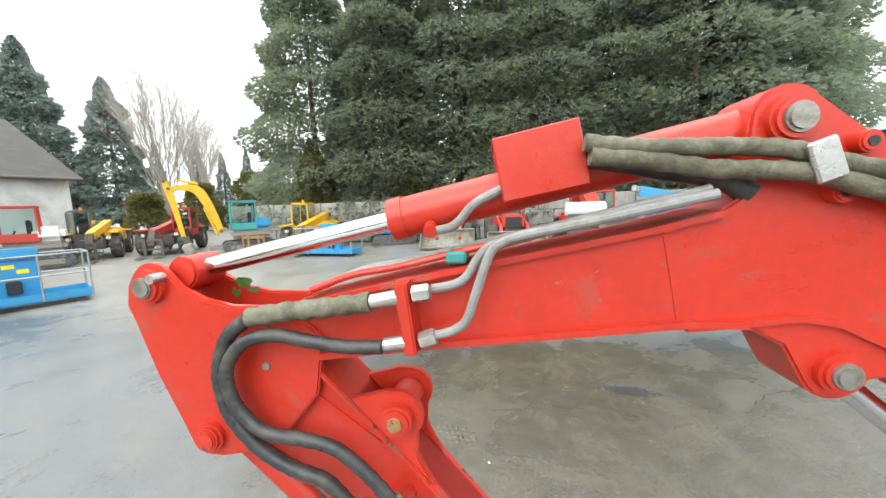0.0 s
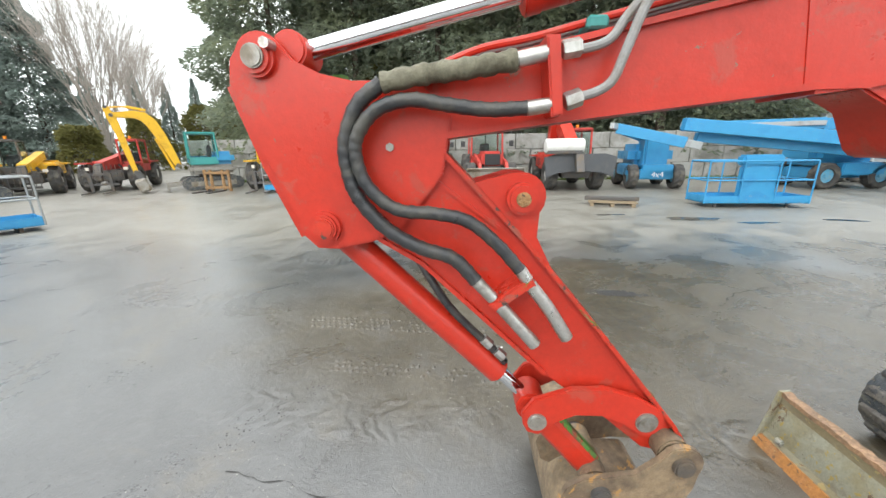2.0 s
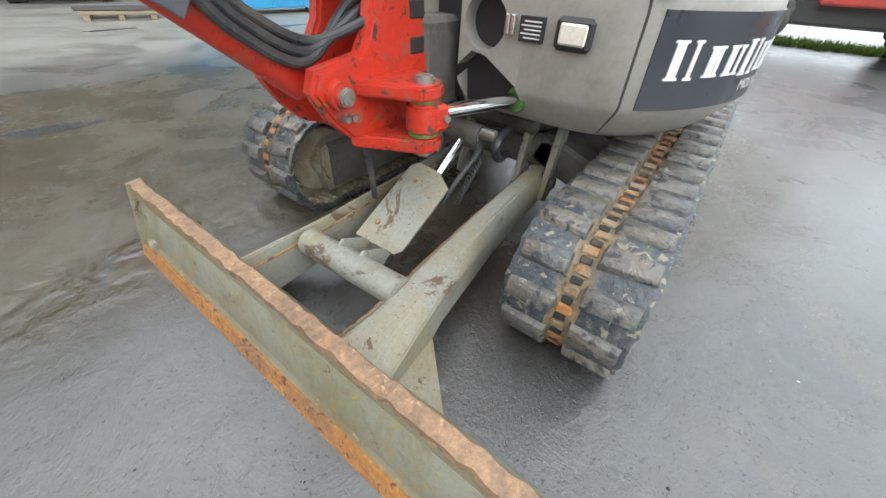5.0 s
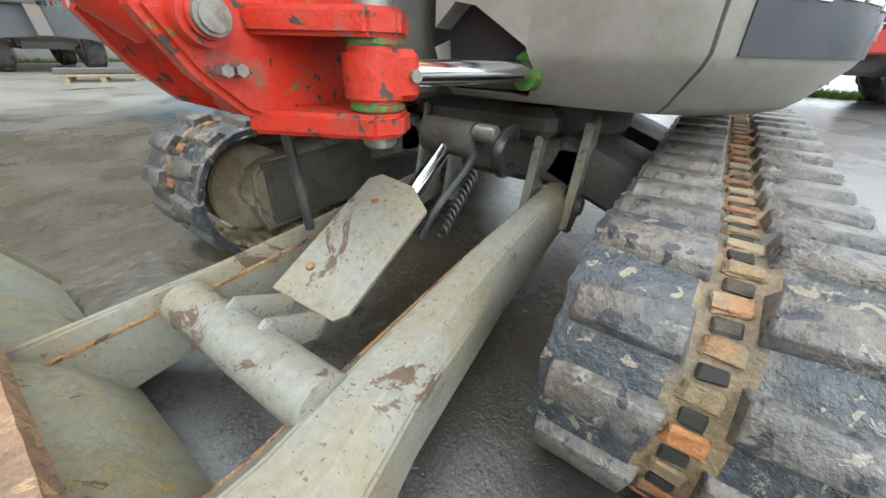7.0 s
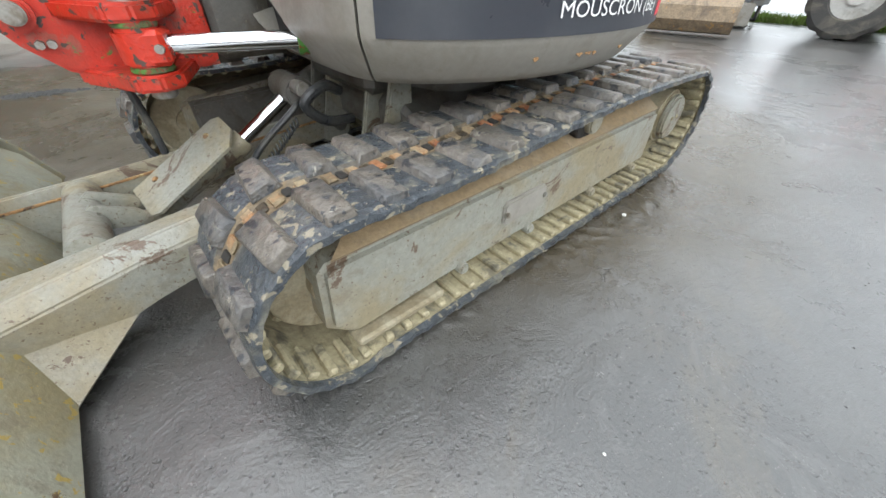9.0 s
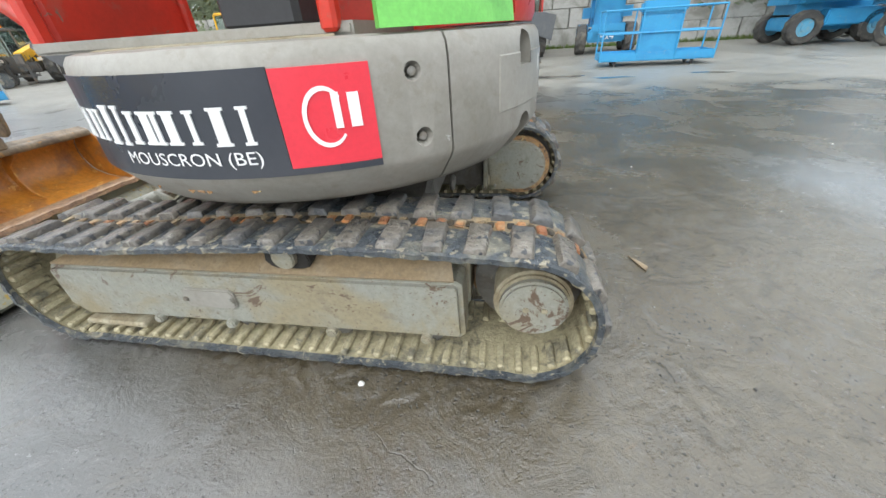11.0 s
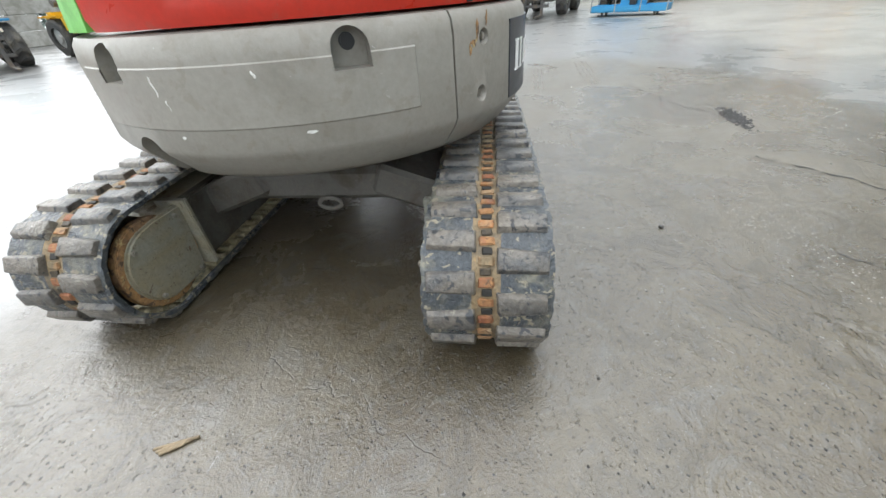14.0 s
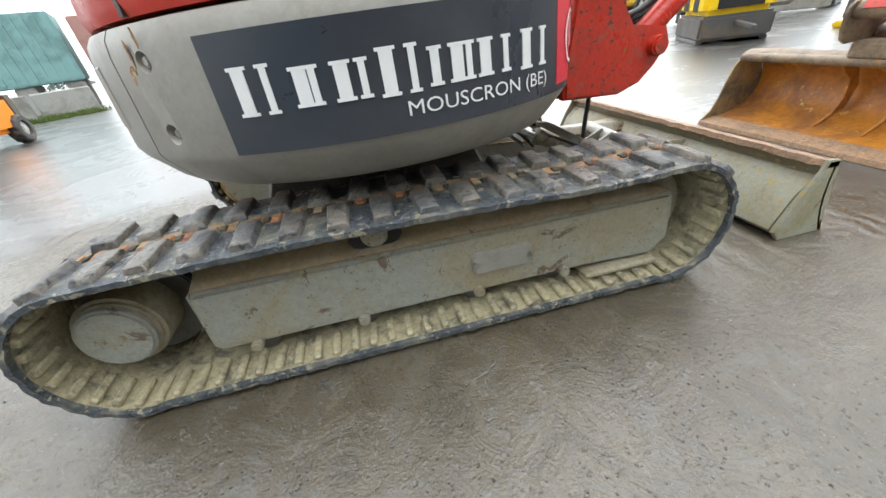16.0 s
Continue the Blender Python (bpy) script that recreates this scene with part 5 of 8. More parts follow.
arm_line = [(-3.70, 1.80), (-3.622, 1.712), (-3.51, 1.593), (-3.356, 1.427), (-3.169, 1.202), (-2.895, 0.855), (-2.855, 0.77), (-2.90, 0.72), (-2.965, 0.735), (-3.12, 0.87), (-3.30, 1.01), (-3.50, 1.205), (-3.67, 1.368), (-3.80, 1.445), (-3.85, 1.6)]
part("arm_box", plate(arm_line, YC - 0.066, YC + 0.066, 0.006), RED, dip)
part("front_flange", strip([(-3.64, 1.73), (-3.51, 1.593), (-3.356, 1.427), (-3.169, 1.202), (-2.88, 0.838), (-2.84, 0.775)], -0.014, YC - 0.086, YC + 0.086, bevel=0.003), RED_WORN, dip)
part("rear_flange", strip([(-3.79, 1.445), (-3.67, 1.372), (-3.50, 1.208), (-3.30, 1.012)], 0.012, YC - 0.08, YC + 0.08), RED, dip)
part("rib", strip([(-3.78, 1.66), (-3.62, 1.60), (-3.45, 1.47)], 0.010, YC - 0.072, YC + 0.072), RED, dip)
lug2 = [(-3.52, 1.60), (-3.46, 1.615), (-3.425, 1.625)] + arc(-3.392, 1.56, 0.066, 95, -40, 7) + [(-3.345, 1.45), (-3.30, 1.36)]
for y in (YC - 0.08, YC + 0.055):
    part("lug_plate", plate(lug2, y, y + 0.025, 0.004), RED, dip)
for x, z, r, q in ((-4.05, 1.91, 0.046, 0.6), (-3.925, 1.487, 0.044, 0.0), (-3.392, 1.56, 0.042, 0.45)):
    part("pin_boss", boss(x, z, YC - 0.115, YC + 0.115, r, 0.008, n=28), RED, dip)
    if q:
        part("pin", boss(x, z, YC - 0.125, YC + 0.125, r * q, 0.004, n=20), PIN if q > 0.5 else RUST, dip)
part("pin_keeper", rod((-4.012, YC - 0.13, 1.935), (-4.012, YC - 0.09, 1.935), 0.013, n=8), ZINC, dip)
part("cap_ring", boss(-3.925, 1.487, YC - 0.122, YC - 0.10, 0.03, 0.004, n=20), RED_WORN, dip)
part("stop_bolt", rod((-3.735, YC - 0.10, 1.695), (-3.735, YC - 0.06, 1.695), 0.011, n=6), PIN, dip)
for k, (x, z, a, b) in enumerate(((-3.905, 1.885, 0.030, 0.020), (-3.87, 1.86, 0.022, 0.012), (-3.93, 1.85, 0.014, 0.018))):
    rr_ = random.Random(k)
    spl = [(x + a * q * math.cos(t), z + b * q * math.sin(t)) for q, t in [(rr_.uniform(0.5, 1.2), 6.28319 * j / 12) for j in range(12)]]
    part("green_patch", plate(spl, YC + 0.0655, YC + 0.0695), LIME, dip)
# bucket cylinder
E_, F_ = Vector((-3.925, YC, 1.46)), Vector((-3.325, YC, 0.87))
kc = part("bucket_cylinder", rod(E_.lerp(F_, 0.03), E_.lerp(F_, 0.83), 0.043, bevel=0.006, n=24), RED, DIGGER, "red bucket cylinder under the dipper")
part("rod", rod(E_.lerp(F_, 0.8), F_, 0.022), CHROME, kc)
part("rod_eye", rod(F_ + Vector((0, -0.055, 0)), F_ + Vector((0, 0.055, 0)), 0.05, bevel=0.008), RED, kc)
f = (F_ - E_).normalized()
fu = Vector((-f.z, 0, f.x))
fu = fu if fu.z > 0 else -fu
path = smooth_path([Vector((-3.70, YC - 0.03, 1.41)), Vector((-3.645, YC - 0.05, 1.32)), E_.lerp(F_, 0.5) + fu * 0.065 + Vector((0, -0.04, 0)), E_.lerp(F_, 0.72) + fu * 0.055 + Vector((0, -0.03, 0)), E_.lerp(F_, 0.80) + fu * 0.045 + Vector((0, -0.02, 0))])
part("bucket_hose", tube(path, 0.0125, 10), HOSE, DIGGER)
for q in (0.66, 0.73):
    p = E_.lerp(F_, q) + fu * 0.06 + Vector((0, -0.035, 0))
    part("hose_fitting", rod(p, p + f * 0.035, 0.017, n=8), ZINC, DIGGER)

# linkage and bucket
link = [(-3.36, 0.85), (-3.365, 0.89), (-3.33, 0.94), (-3.22, 0.98), (-3.12, 0.985), (-3.02, 0.955)] + arc(-2.985, 0.868, 0.055, 60, -100, 7) + [(-3.05, 0.855), (-3.12, 0.885), (-3.2, 0.885), (-3.27, 0.85), (-3.31, 0.81), (-3.345, 0.82)]
for s in (-1, 1):
    y = YC + s * 0.092
    ln = part("bucket_link", plate(link, y - 0.011, y + 0.011, 0.004), RED, DIGGER, "curved red bucket link")
    part("link_pin", boss(-3.318, 0.862, y - 0.022, y + 0.022, 0.030, 0.005, n=18), ZINC, ln)
    part("link_pin", boss(-2.985, 0.868, y - 0.022, y + 0.022, 0.034, 0.006, n=18), PIN, ln)
tl = part("tipping_link", beam((-3.318, YC - 0.04, 0.862), (-3.117, YC - 0.045, 0.63), 0.055, 0.075), RED, DIGGER, "red tipping link with a green edge")
part("green_edge", beam((-3.25, YC - 0.03, 0.835), (-3.09, YC - 0.035, 0.65), 0.05, 0.03), LIME, tl)
part("link_eye", boss(-3.117, 0.63, YC - 0.11, YC + 0.11, 0.045), BUCKET_BACK, tl)
part("dipper_end", boss(-2.895, 0.765, YC - 0.12, YC + 0.12, 0.05, 0.006), BUCKET_BACK, dip)

BK0, BK1 = -0.655, 0.905
bucket = new("ditching_bucket")
bucket.parent = DIGGER
bucket["label"] = "wide rusty ditching bucket with bright orange rust inside"
prof = [(-2.955, 0.475), (-2.99, 0.512), (-3.04, 0.525)] + arc(-2.98, 0.305, 0.222, 105, 235, 10) + [(-3.02, 0.085), (-2.90, 0.055), (-2.70, 0.022)]


def shell(line, t, y0, y1, n=40, wob=0.0):
    bm = bmesh.new()
    pts = [Vector((x, 0, z)) for x, z in line]
    rows = []
    for k in range(n + 1):
        y = y0 + (y1 - y0) * k / n
        ring = []
        for i, p in enumerate(pts):
            d_ = (pts[min(i + 1, len(pts) - 1)] - pts[max(i - 1, 0)]).normalized()
            nn = Vector((-d_.z, 0, d_.x))
            w = wob * noise.noise((p.x * 4, y * 3, p.z * 4))
            ring.append((p + nn * w, p + nn * (t + w)))
        rows.append([bm.verts.new((a.x, y, a.z)) for a, _ in ring] + [bm.verts.new((b.x, y, b.z)) for _, b in ring[::-1]])
    m = len(rows[0])
    for a, b in zip(rows, rows[1:]):
        for k in range(m):
            bm.faces.new((a[k], a[(k + 1) % m], b[(k + 1) % m], b[k]))
    bm.faces.new(rows[0][::-1])
    bm.faces.new(rows[-1])
    bmesh.ops.recalc_face_normals(bm, faces=bm.faces[:])
    return bm


part("bucket_shell", shell(prof, -0.012, BK0, BK1, wob=0.008), BUCKET_BACK, DIGGER, "brown rusted bucket shell").parent = bucket
part("bucket_lining", shell(prof[1:], 0.006, BK0 + 0.012, BK1 - 0.012, wob=0.006), RUST_BRIGHT, bucket)
part("cutting_lip", plate([(-2.69, 0.005), (-2.70, 0.034), (-2.835, 0.058), (-2.845, 0.034)], BK0 - 0.004, BK1 + 0.004, 0.003), PINK_RUST, bucket, "brown worn cutting lip")
end = prof[:-1] + [(-2.70, 0.03), (-2.79, 0.10), (-2.84, 0.20), (-2.88, 0.34), (-2.915, 0.43)]
for y in (BK0 - 0.012, BK1):
    e_ = part("side_plate", plate(end, y, y + 0.014, 0.003), TAN_SIDE if y < 0 else RUST_BRIGHT, bucket)
    s = -0.009 if y < 0 else 0.016
    part("wear_pad", plate(arc(-2.98, 0.26, 0.085, 0, 180, 10) + [(-3.06, 0.20), (-2.90, 0.18)], y + s, y + s + 0.007, 0.002), BUCKET_BACK, e_)
part("top_tube", rod((-2.965, BK0, 0.485), (-2.965, BK1, 0.485), 0.030, bevel=0.005, n=20), BUCKET_BACK, bucket)
for y in (YC - 0.14, YC + 0.14):
    part("inner_rib", plate([(-2.955, 0.47), (-3.0, 0.49), (-3.12, 0.42), (-3.17, 0.32), (-3.14, 0.18), (-3.0, 0.10), (-2.93, 0.085), (-3.04, 0.15), (-3.09, 0.25), (-3.08, 0.36), (-3.0, 0.42)], y - 0.008, y + 0.008, 0.003), RUST_BRIGHT, bucket)
ear = [(-3.17, 0.686), (-3.109, 0.694), (-3.014, 0.712), (-2.955, 0.765)] + arc(-2.885, 0.752, 0.064, 130, -30, 8) + [(-2.838, 0.66), (-2.86, 0.61), (-2.90, 0.588), (-2.97, 0.592), (-3.03, 0.58), (-3.09, 0.54), (-3.145, 0.50), (-3.20, 0.458), (-3.235, 0.475), (-3.258, 0.56), (-3.222, 0.65)]
for y in (YC - 0.15, YC + 0.125):
    er = part("bucket_ear", plate(ear, y, y + 0.025, 0.004), BUCKET_BACK, bucket)
    for x, z in ((-3.117, 0.632), (-2.885, 0.752)):
        part("ear_pin", boss(x, z, y - 0.018, y + 0.043, 0.032, 0.006, n=18), STEEL_DARK, er)
part("ear_bridge", box(-3.10, -2.93, YC - 0.13, YC + 0.13, 0.495, 0.60, 0.02), BUCKET_BACK, bucket)

# hoses and pipes along the near side of boom and dipper
HY = 0.035
ha = [(-3.426, 1.88), (-3.532, 1.866), (-3.634, 1.856), (-3.738, 1.84), (-3.80, 1.793), (-3.836, 1.713), (-3.837, 1.643), (-3.815, 1.571), (-3.746, 1.489), (-3.66, 1.438), (-3.574, 1.408), (-3.514, 1.345)]
part("sleeved_hose", tube(smooth_path([(x, HY, z) for x, z in ha[:4]], 10), 0.0235, 12, rfun=lambda i: 1.0 + 0.09 * math.sin(i * 1.3) + 0.05 * math.sin(i * 2.9)), SLEEVE, DIGGER, "hose in a muddy sleeve")
part("wrapped_hose", tube(smooth_path([(x, HY, z) for x, z in ha[3:]], 10), 0.0185, 12, rfun=lambda i: 1.0 + (0.10 if i % 4 == 0 else 0.0)), HOSE, DIGGER, "black hose with a spiral wrap")
hb = [(-3.401, 1.776), (-3.491, 1.775), (-3.582, 1.787), (-3.673, 1.80), (-3.752, 1.78), (-3.801, 1.726), (-3.81, 1.671), (-3.785, 1.60), (-3.716, 1.543), (-3.619, 1.531), (-3.535, 1.51), (-3.462, 1.451), (-3.40, 1.38)]
part("wrapped_hose", tube(smooth_path([(x, HY - 0.012, z) for x, z in hb], 10), 0.0165, 12, rfun=lambda i: 1.0 + (0.10 if i % 4 == 0 else 0.0)), HOSE, DIGGER, "black hose with a spiral wrap")
for a, b in (((-3.426, HY, 1.88), (-3.355, HY, 1.893)), ((-3.401, HY, 1.776), (-3.335, HY, 1.785)), ((-3.514, HY, 1.345), (-3.465, HY, 1.292)), ((-3.40, HY, 1.38), (-3.375, HY, 1.345))):
    part("hose_ferrule", rod(a, b, 0.0175, n=16, bevel=0.003), ZINC, DIGGER)
for a, b in (((-3.325, HY, 1.897), (-3.285, HY, 1.903)), ((-3.312, HY, 1.788), (-3.275, HY, 1.80))):
    part("hex_nut", rod(a, b, 0.021, n=6, bevel=0.002), ZINC, DIGGER)
for pts in ([(-3.46, 1.285), (-3.40, 1.215), (-3.345, 1.15)], [(-3.37, 1.335), (-3.315, 1.263), (-3.258, 1.172)]):
    part("steel_pipe_end", tube(smooth_path([(x, HY + 0.005, z) for x, z in pts]), 0.0185, 12), ZINC, DIGGER)
cl = plate([(-3.365, 1.925), (-3.335, 1.925), (-3.318, 1.76), (-3.345, 1.755)], HY - 0.02, YC - 0.07, 0.004)
part("hose_clamp", cl, RED, DIGGER, "red hose clamp bar")
cl = plate([(-3.48, 1.28), (-3.46, 1.26), (-3.355, 1.335), (-3.37, 1.362)], HY - 0.015, YC - 0.06, 0.004)
part("hose_clamp", cl, RED_WORN, DIGGER, "red hose clamp bar")
p1 = [(-3.285, 1.903), (-3.235, 1.913), (-3.205, 1.93), (-3.178, 1.97), (-3.15, 2.0), (-3.10, 2.012), (-2.95, 2.052), (-2.84, 2.078), (-2.70, 2.11)]
part("steel_pipe", tube(smooth_path([(x, HY + 0.03, z) for x, z in p1]), 0.011, 10), PIPE, DIGGER)
p2 = [(-3.275, 1.80), (-3.235, 1.812), (-3.205, 1.835), (-3.185, 1.888), (-3.15, 1.985), (-3.12, 2.012), (-3.08, 2.026), (-2.95, 2.05), (-2.84, 2.072), (-2.70, 2.10)]
part("steel_pipe", tube(smooth_path([(x, HY + 0.005, z) for x, z in p2]), 0.011, 10), PIPE, DIGGER)
for k in range(3):
    q = [(-3.62, 1.875 - 0.004 * k), (-3.50, 1.915), (-3.38, 1.935), (-3.2, 1.975), (-2.95, 2.03), (-2.72, 2.085)]
    part("top_pipe", tube(smooth_path([(x, YC - 0.05 + 0.045 * k, z + 0.012) for x, z in q]), 0.009, 8), PIPE if k else RED, DIGGER)
part("pipe_clip", box(-3.255, -3.205, YC - 0.075, YC + 0.06, 1.955, 1.985, 0.006), TEAL, DIGGER)
k1 = [(-2.95, 2.215), (-2.85, 2.20), (-2.754, 2.195), (-2.666, 2.191), (-2.573, 2.181), (-2.483, 2.153), (-2.356, 2.118), (-2.16, 2.05), (-1.85, 1.90), (-1.5, 1.68)]
part("sleeved_hose", tube(smooth_path([(x, 0.055, z) for x, z in k1]), 0.018, 12, rfun=lambda i: 1.0 + 0.08 * math.sin(i * 2.3)), SLEEVE, DIGGER, "hose in a muddy sleeve")
k2 = [(-2.94, 2.187), (-2.814, 2.17), (-2.717, 2.151), (-2.614, 2.143), (-2.544, 2.135), (-2.45, 2.108), (-2.16, 2.005), (-1.85, 1.85), (-1.5, 1.63)]
part("sleeved_hose", tube(smooth_path([(x, 0.05, z) for x, z in k2]), 0.019, 12, rfun=lambda i: 1.0 + 0.08 * math.sin(i * 1.9 + 1)), SLEEVE, DIGGER, "hose in a muddy sleeve")
k3 = [(-2.95, 2.20), (-2.80, 2.165), (-2.66, 2.135), (-2.60, 2.10)]
part("black_hose", tube(smooth_path([(x, 0.11, z) for x, z in k3]), 0.026, 12), HOSE, DIGGER)
cb = box(-0.026, 0.026, 0.022, 0.034, -0.04, 0.04, 0.004)
moved(cb, Matrix.Translation((-2.525, 0, 2.155)) @ pose(0, 0, 0, 0, -20, 0))
part("hose_clip", cb, ZINC, DIGGER, "bright zinc hose clip")
chain = tube(smooth_path([(-2.42, YC + 0.06, 2.24), (-2.33, YC + 0.05, 2.20), (-2.2, YC + 0.05, 2.13), (-2.0, YC + 0.05, 2.05), (-1.6, YC + 0.05, 1.84)]), 0.022, 10, rfun=lambda i: 1 + 0.25 * (i % 2))
part("corrugated_hose", chain, HOSE, DIGGER)

# cab and hood above the house
cab = part("cab_floor", plate([(-0.70, 1.09), (0.42, 1.09), (0.42, 1.125), (-0.70, 1.125)], -0.74, -0.02, 0.008), GREY, DIGGER, "cab floor")
fr = part("cab_front", box(-0.73, -0.69, -0.66, -0.03, 1.095, 1.62, 0.02), RED, DIGGER, "red cab front with a yellow warning label")
lab = part("warning_label", box(-0.7335, -0.729, -0.37, -0.08, 1.145, 1.255), YELLOW_LABEL, fr)
for k in range(3):
    y = -0.325 + 0.095 * k
    b3 = plate([(-0.032, -0.03), (0.032, -0.03), (0, 0.032)] if k < 2 else [(-0.035, -0.025), (0.035, -0.025), (0.035, 0.025), (-0.035, 0.025)], -0.0008, 0.0008)
    bb = plate([(-0.022, -0.022), (0.022, -0.022), (0, 0.02)] if k < 2 else [(-0.029, -0.019), (0.029, -0.019), (0.029, 0.019), (-0.029, 0.019)], -0.0008, 0.0008)
    part("pictogram", moved(b3, Matrix.Translation((-0.7345, y, 1.20)) @ pose(0, 0, 0, 0, 0, 90)), DARK, lab)
    part("pictogram", moved(bb, Matrix.Translation((-0.7358, y, 1.20)) @ pose(0, 0, 0, 0, 0, 90)), YELLOW_LABEL, lab)
for x, y in ((-0.69, -0.70), (0.36, -0.74), (-0.69, -0.04), (0.36, -0.04)):
    part("cab_post", box(x - 0.025, x + 0.025, y - 0.025, y + 0.025, 1.10, 2.45, 0.01), RED, DIGGER)
part("cab_roof", box(-0.74, 0.44, -0.80, 0.02, 2.44, 2.52, 0.03), RED, DIGGER, "red cab roof")
part("windscreen", box(-0.70, -0.694, -0.66, -0.06, 1.63, 2.43), PANE, DIGGER)
part("cab_side_pane", box(-0.66, 0.33, -0.045, -0.039, 1.45, 2.43), PANE, DIGGER)
st = part("seat", box(-0.20, 0.20, -0.60, -0.16, 1.30, 1.42, 0.04), SEAT, DIGGER, "black cab seat")
part("seat_back", box(0.16, 0.26, -0.58, -0.18, 1.38, 1.95, 0.04), SEAT, st)
part("seat_base", box(-0.15, 0.15, -0.52, -0.24, 1.12, 1.31, 0.02), SEAT, st)
part("floor_mud", sector(-118, -64, [(1.0905, 0.30), (1.0905, 0.075), (1.096, 0.10), (1.097, 0.28)], 30), MUDDY, DIGGER, "dried mud on the step")
# opened green door folded back along the rear left
bm = bmesh.new()
for (a0, a1, z0, z1) in ((-57, -25, 1.10, 1.20), (-57, -52, 1.20, 2.3), (-32, -25, 1.20, 2.3), (-57, -25, 2.2, 2.3)):
    st_ = max(3, int((a1 - a0) / 4))
    rows = []
    for k in range(st_ + 1):
        a = radians(a0 + (a1 - a0) * k / st_)
        rows.append([bm.verts.new(house_point(a, z, o)) for z, o in ((z0, -0.075), (z0, -0.03), (z1, -0.045), (z1, -0.08))])
    for a, b in zip(rows, rows[1:]):
        for k in range(4):
            bm.faces.new((a[k], a[(k + 1) % 4], b[(k + 1) % 4], b[k]))
    bm.faces.new(rows[0][::-1])
    bm.faces.new(rows[-1])
bmesh.ops.recalc_face_normals(bm, faces=bm.faces[:])
door = part("cab_door", bm, GREEN_DOOR, DIGGER, "open green cab door folded back")
# hood
hood = part("rear_hood", sector(-24, 128, [(1.098, 0.40), (1.098, 0.045), (1.13, 0.035), (1.45, 0.06), (1.60, 0.12), (1.64, 0.25), (1.64, 0.40)], 60), RED, DIGGER, "red engine hood with a black grille")
cut(hood, tunnel(8, 1.24, 0.30, 0.16, 0.10, False))
part("hood_grille", moved(box(-0.145, 0.145, -0.02, 0.0, -0.075, 0.075, 0.01), Matrix.Translation(house_point(radians(8), 1.24, -0.10)) @ pose(0, 0, 0, 0, 0, 98)), DARK, hood)
cut(hood, tunnel(82, 1.24, 0.55, 0.15, 0.09, False))
part("hood_grille", moved(box(-0.27, 0.27, -0.02, 0.0, -0.07, 0.07, 0.01), Matrix.Translation(house_point(radians(82), 1.24, -0.10)) @ pose(0, 0, 0, 0, 0, 172)), DARK, hood)
part("hood_seam", sector(52, 53, [(1.1, 0.3), (1.1, 0.032), (1.44, 0.057), (1.44, 0.3)], 2), DARK, hood)
part("hood_lamp", box(0.60, 0.66, 0.40, 0.46, 1.63, 1.70, 0.01), DARK, hood)


# ---- the yard: ground and setting ----
bm = bmesh.new()
bmesh.ops.create_grid(bm, x_segments=2, y_segments=2, size=400)
ground = part("ground", bm, ASPHALT, smooth=False)
tagged(ground, "wet worn grey asphalt yard with grit and mud", "ground", kind="structure")


def blob(cx, cy, rx, ry, seed, z, mat, name, label, kind="stuff", n=40, turn=0.0):
    """A flat patch with an uneven rim that lies on the ground."""
    rnd = random.Random(seed)
    ph = [rnd.uniform(0, 6.28) for _ in range(6)]
    bm = bmesh.new()
    vs = []
    for k in range(n):
        a = 6.28319 * k / n
        f = 1 + sum(math.sin(a * (j + 2) + ph[j]) * 0.30 / (j + 1.5) for j in range(6))
        x, y = rx * f * math.cos(a), ry * f * math.sin(a)
        vs.append(bm.verts.new((cx + x * math.cos(turn) - y * math.sin(turn), cy + x * math.sin(turn) + y * math.cos(turn), z)))
    bm.faces.new(vs)
    ob = part(name, bm, mat, smooth=False)
    return tagged(ob, label, name.replace("_", " "), kind=kind)


for k, (x, y, rx, ry, t) in enumerate(((1.9, 7.6, 0.6, 0.20, 0.1), (3.0, 7.1, 0.4, 0.12, -0.1), (0.2, 8.2, 0.35, 0.09, 0.0), (5.0, 7.3, 0.4, 0.10, -0.2), (-6.0, 11.0, 0.5, 0.12, 0.2))):
    blob(x, y, rx, ry, 30 + k, 0.004, PUDDLE, "puddle", "shallow puddle of rain water on the asphalt", turn=t)
rnd = random.Random(12)


def crumbs(cx, cy, rx, ry, count, size, mat, name, label, seed, turn=0.0):
    """Loose grit: many small lumps in one mesh."""
    rnd = random.Random(seed)
    bm = bmesh.new()
    for _ in range(count):
        a, q = rnd.uniform(0, 6.28), math.sqrt(rnd.random()) * rnd.uniform(0.4, 1)
        x, y = rx * q * math.cos(a), ry * q * math.sin(a)
        s = size * rnd.uniform(0.4, 1.3)
        p = Vector((cx + x * math.cos(turn) - y * math.sin(turn), cy + x * math.sin(turn) + y * math.cos(turn), 0))
        c = [p + Vector((s * rnd.uniform(0.7, 1.2) * math.cos(b), s * rnd.uniform(0.7, 1.2) * math.sin(b), 0.0)) for b in (0, 1.57, 3.14, 4.71)]
        vs = [bm.verts.new(v) for v in c]
        t = bm.verts.new(p + Vector((s * rnd.uniform(-0.3, 0.3), s * rnd.uniform(-0.3, 0.3), s * rnd.uniform(0.4, 0.8))))
        for i in range(4):
            bm.faces.new((vs[i], vs[(i + 1) % 4], t))
    ob = part(name, bm, mat, smooth=False)
    return tagged(ob, label, "grit", kind="stuff")


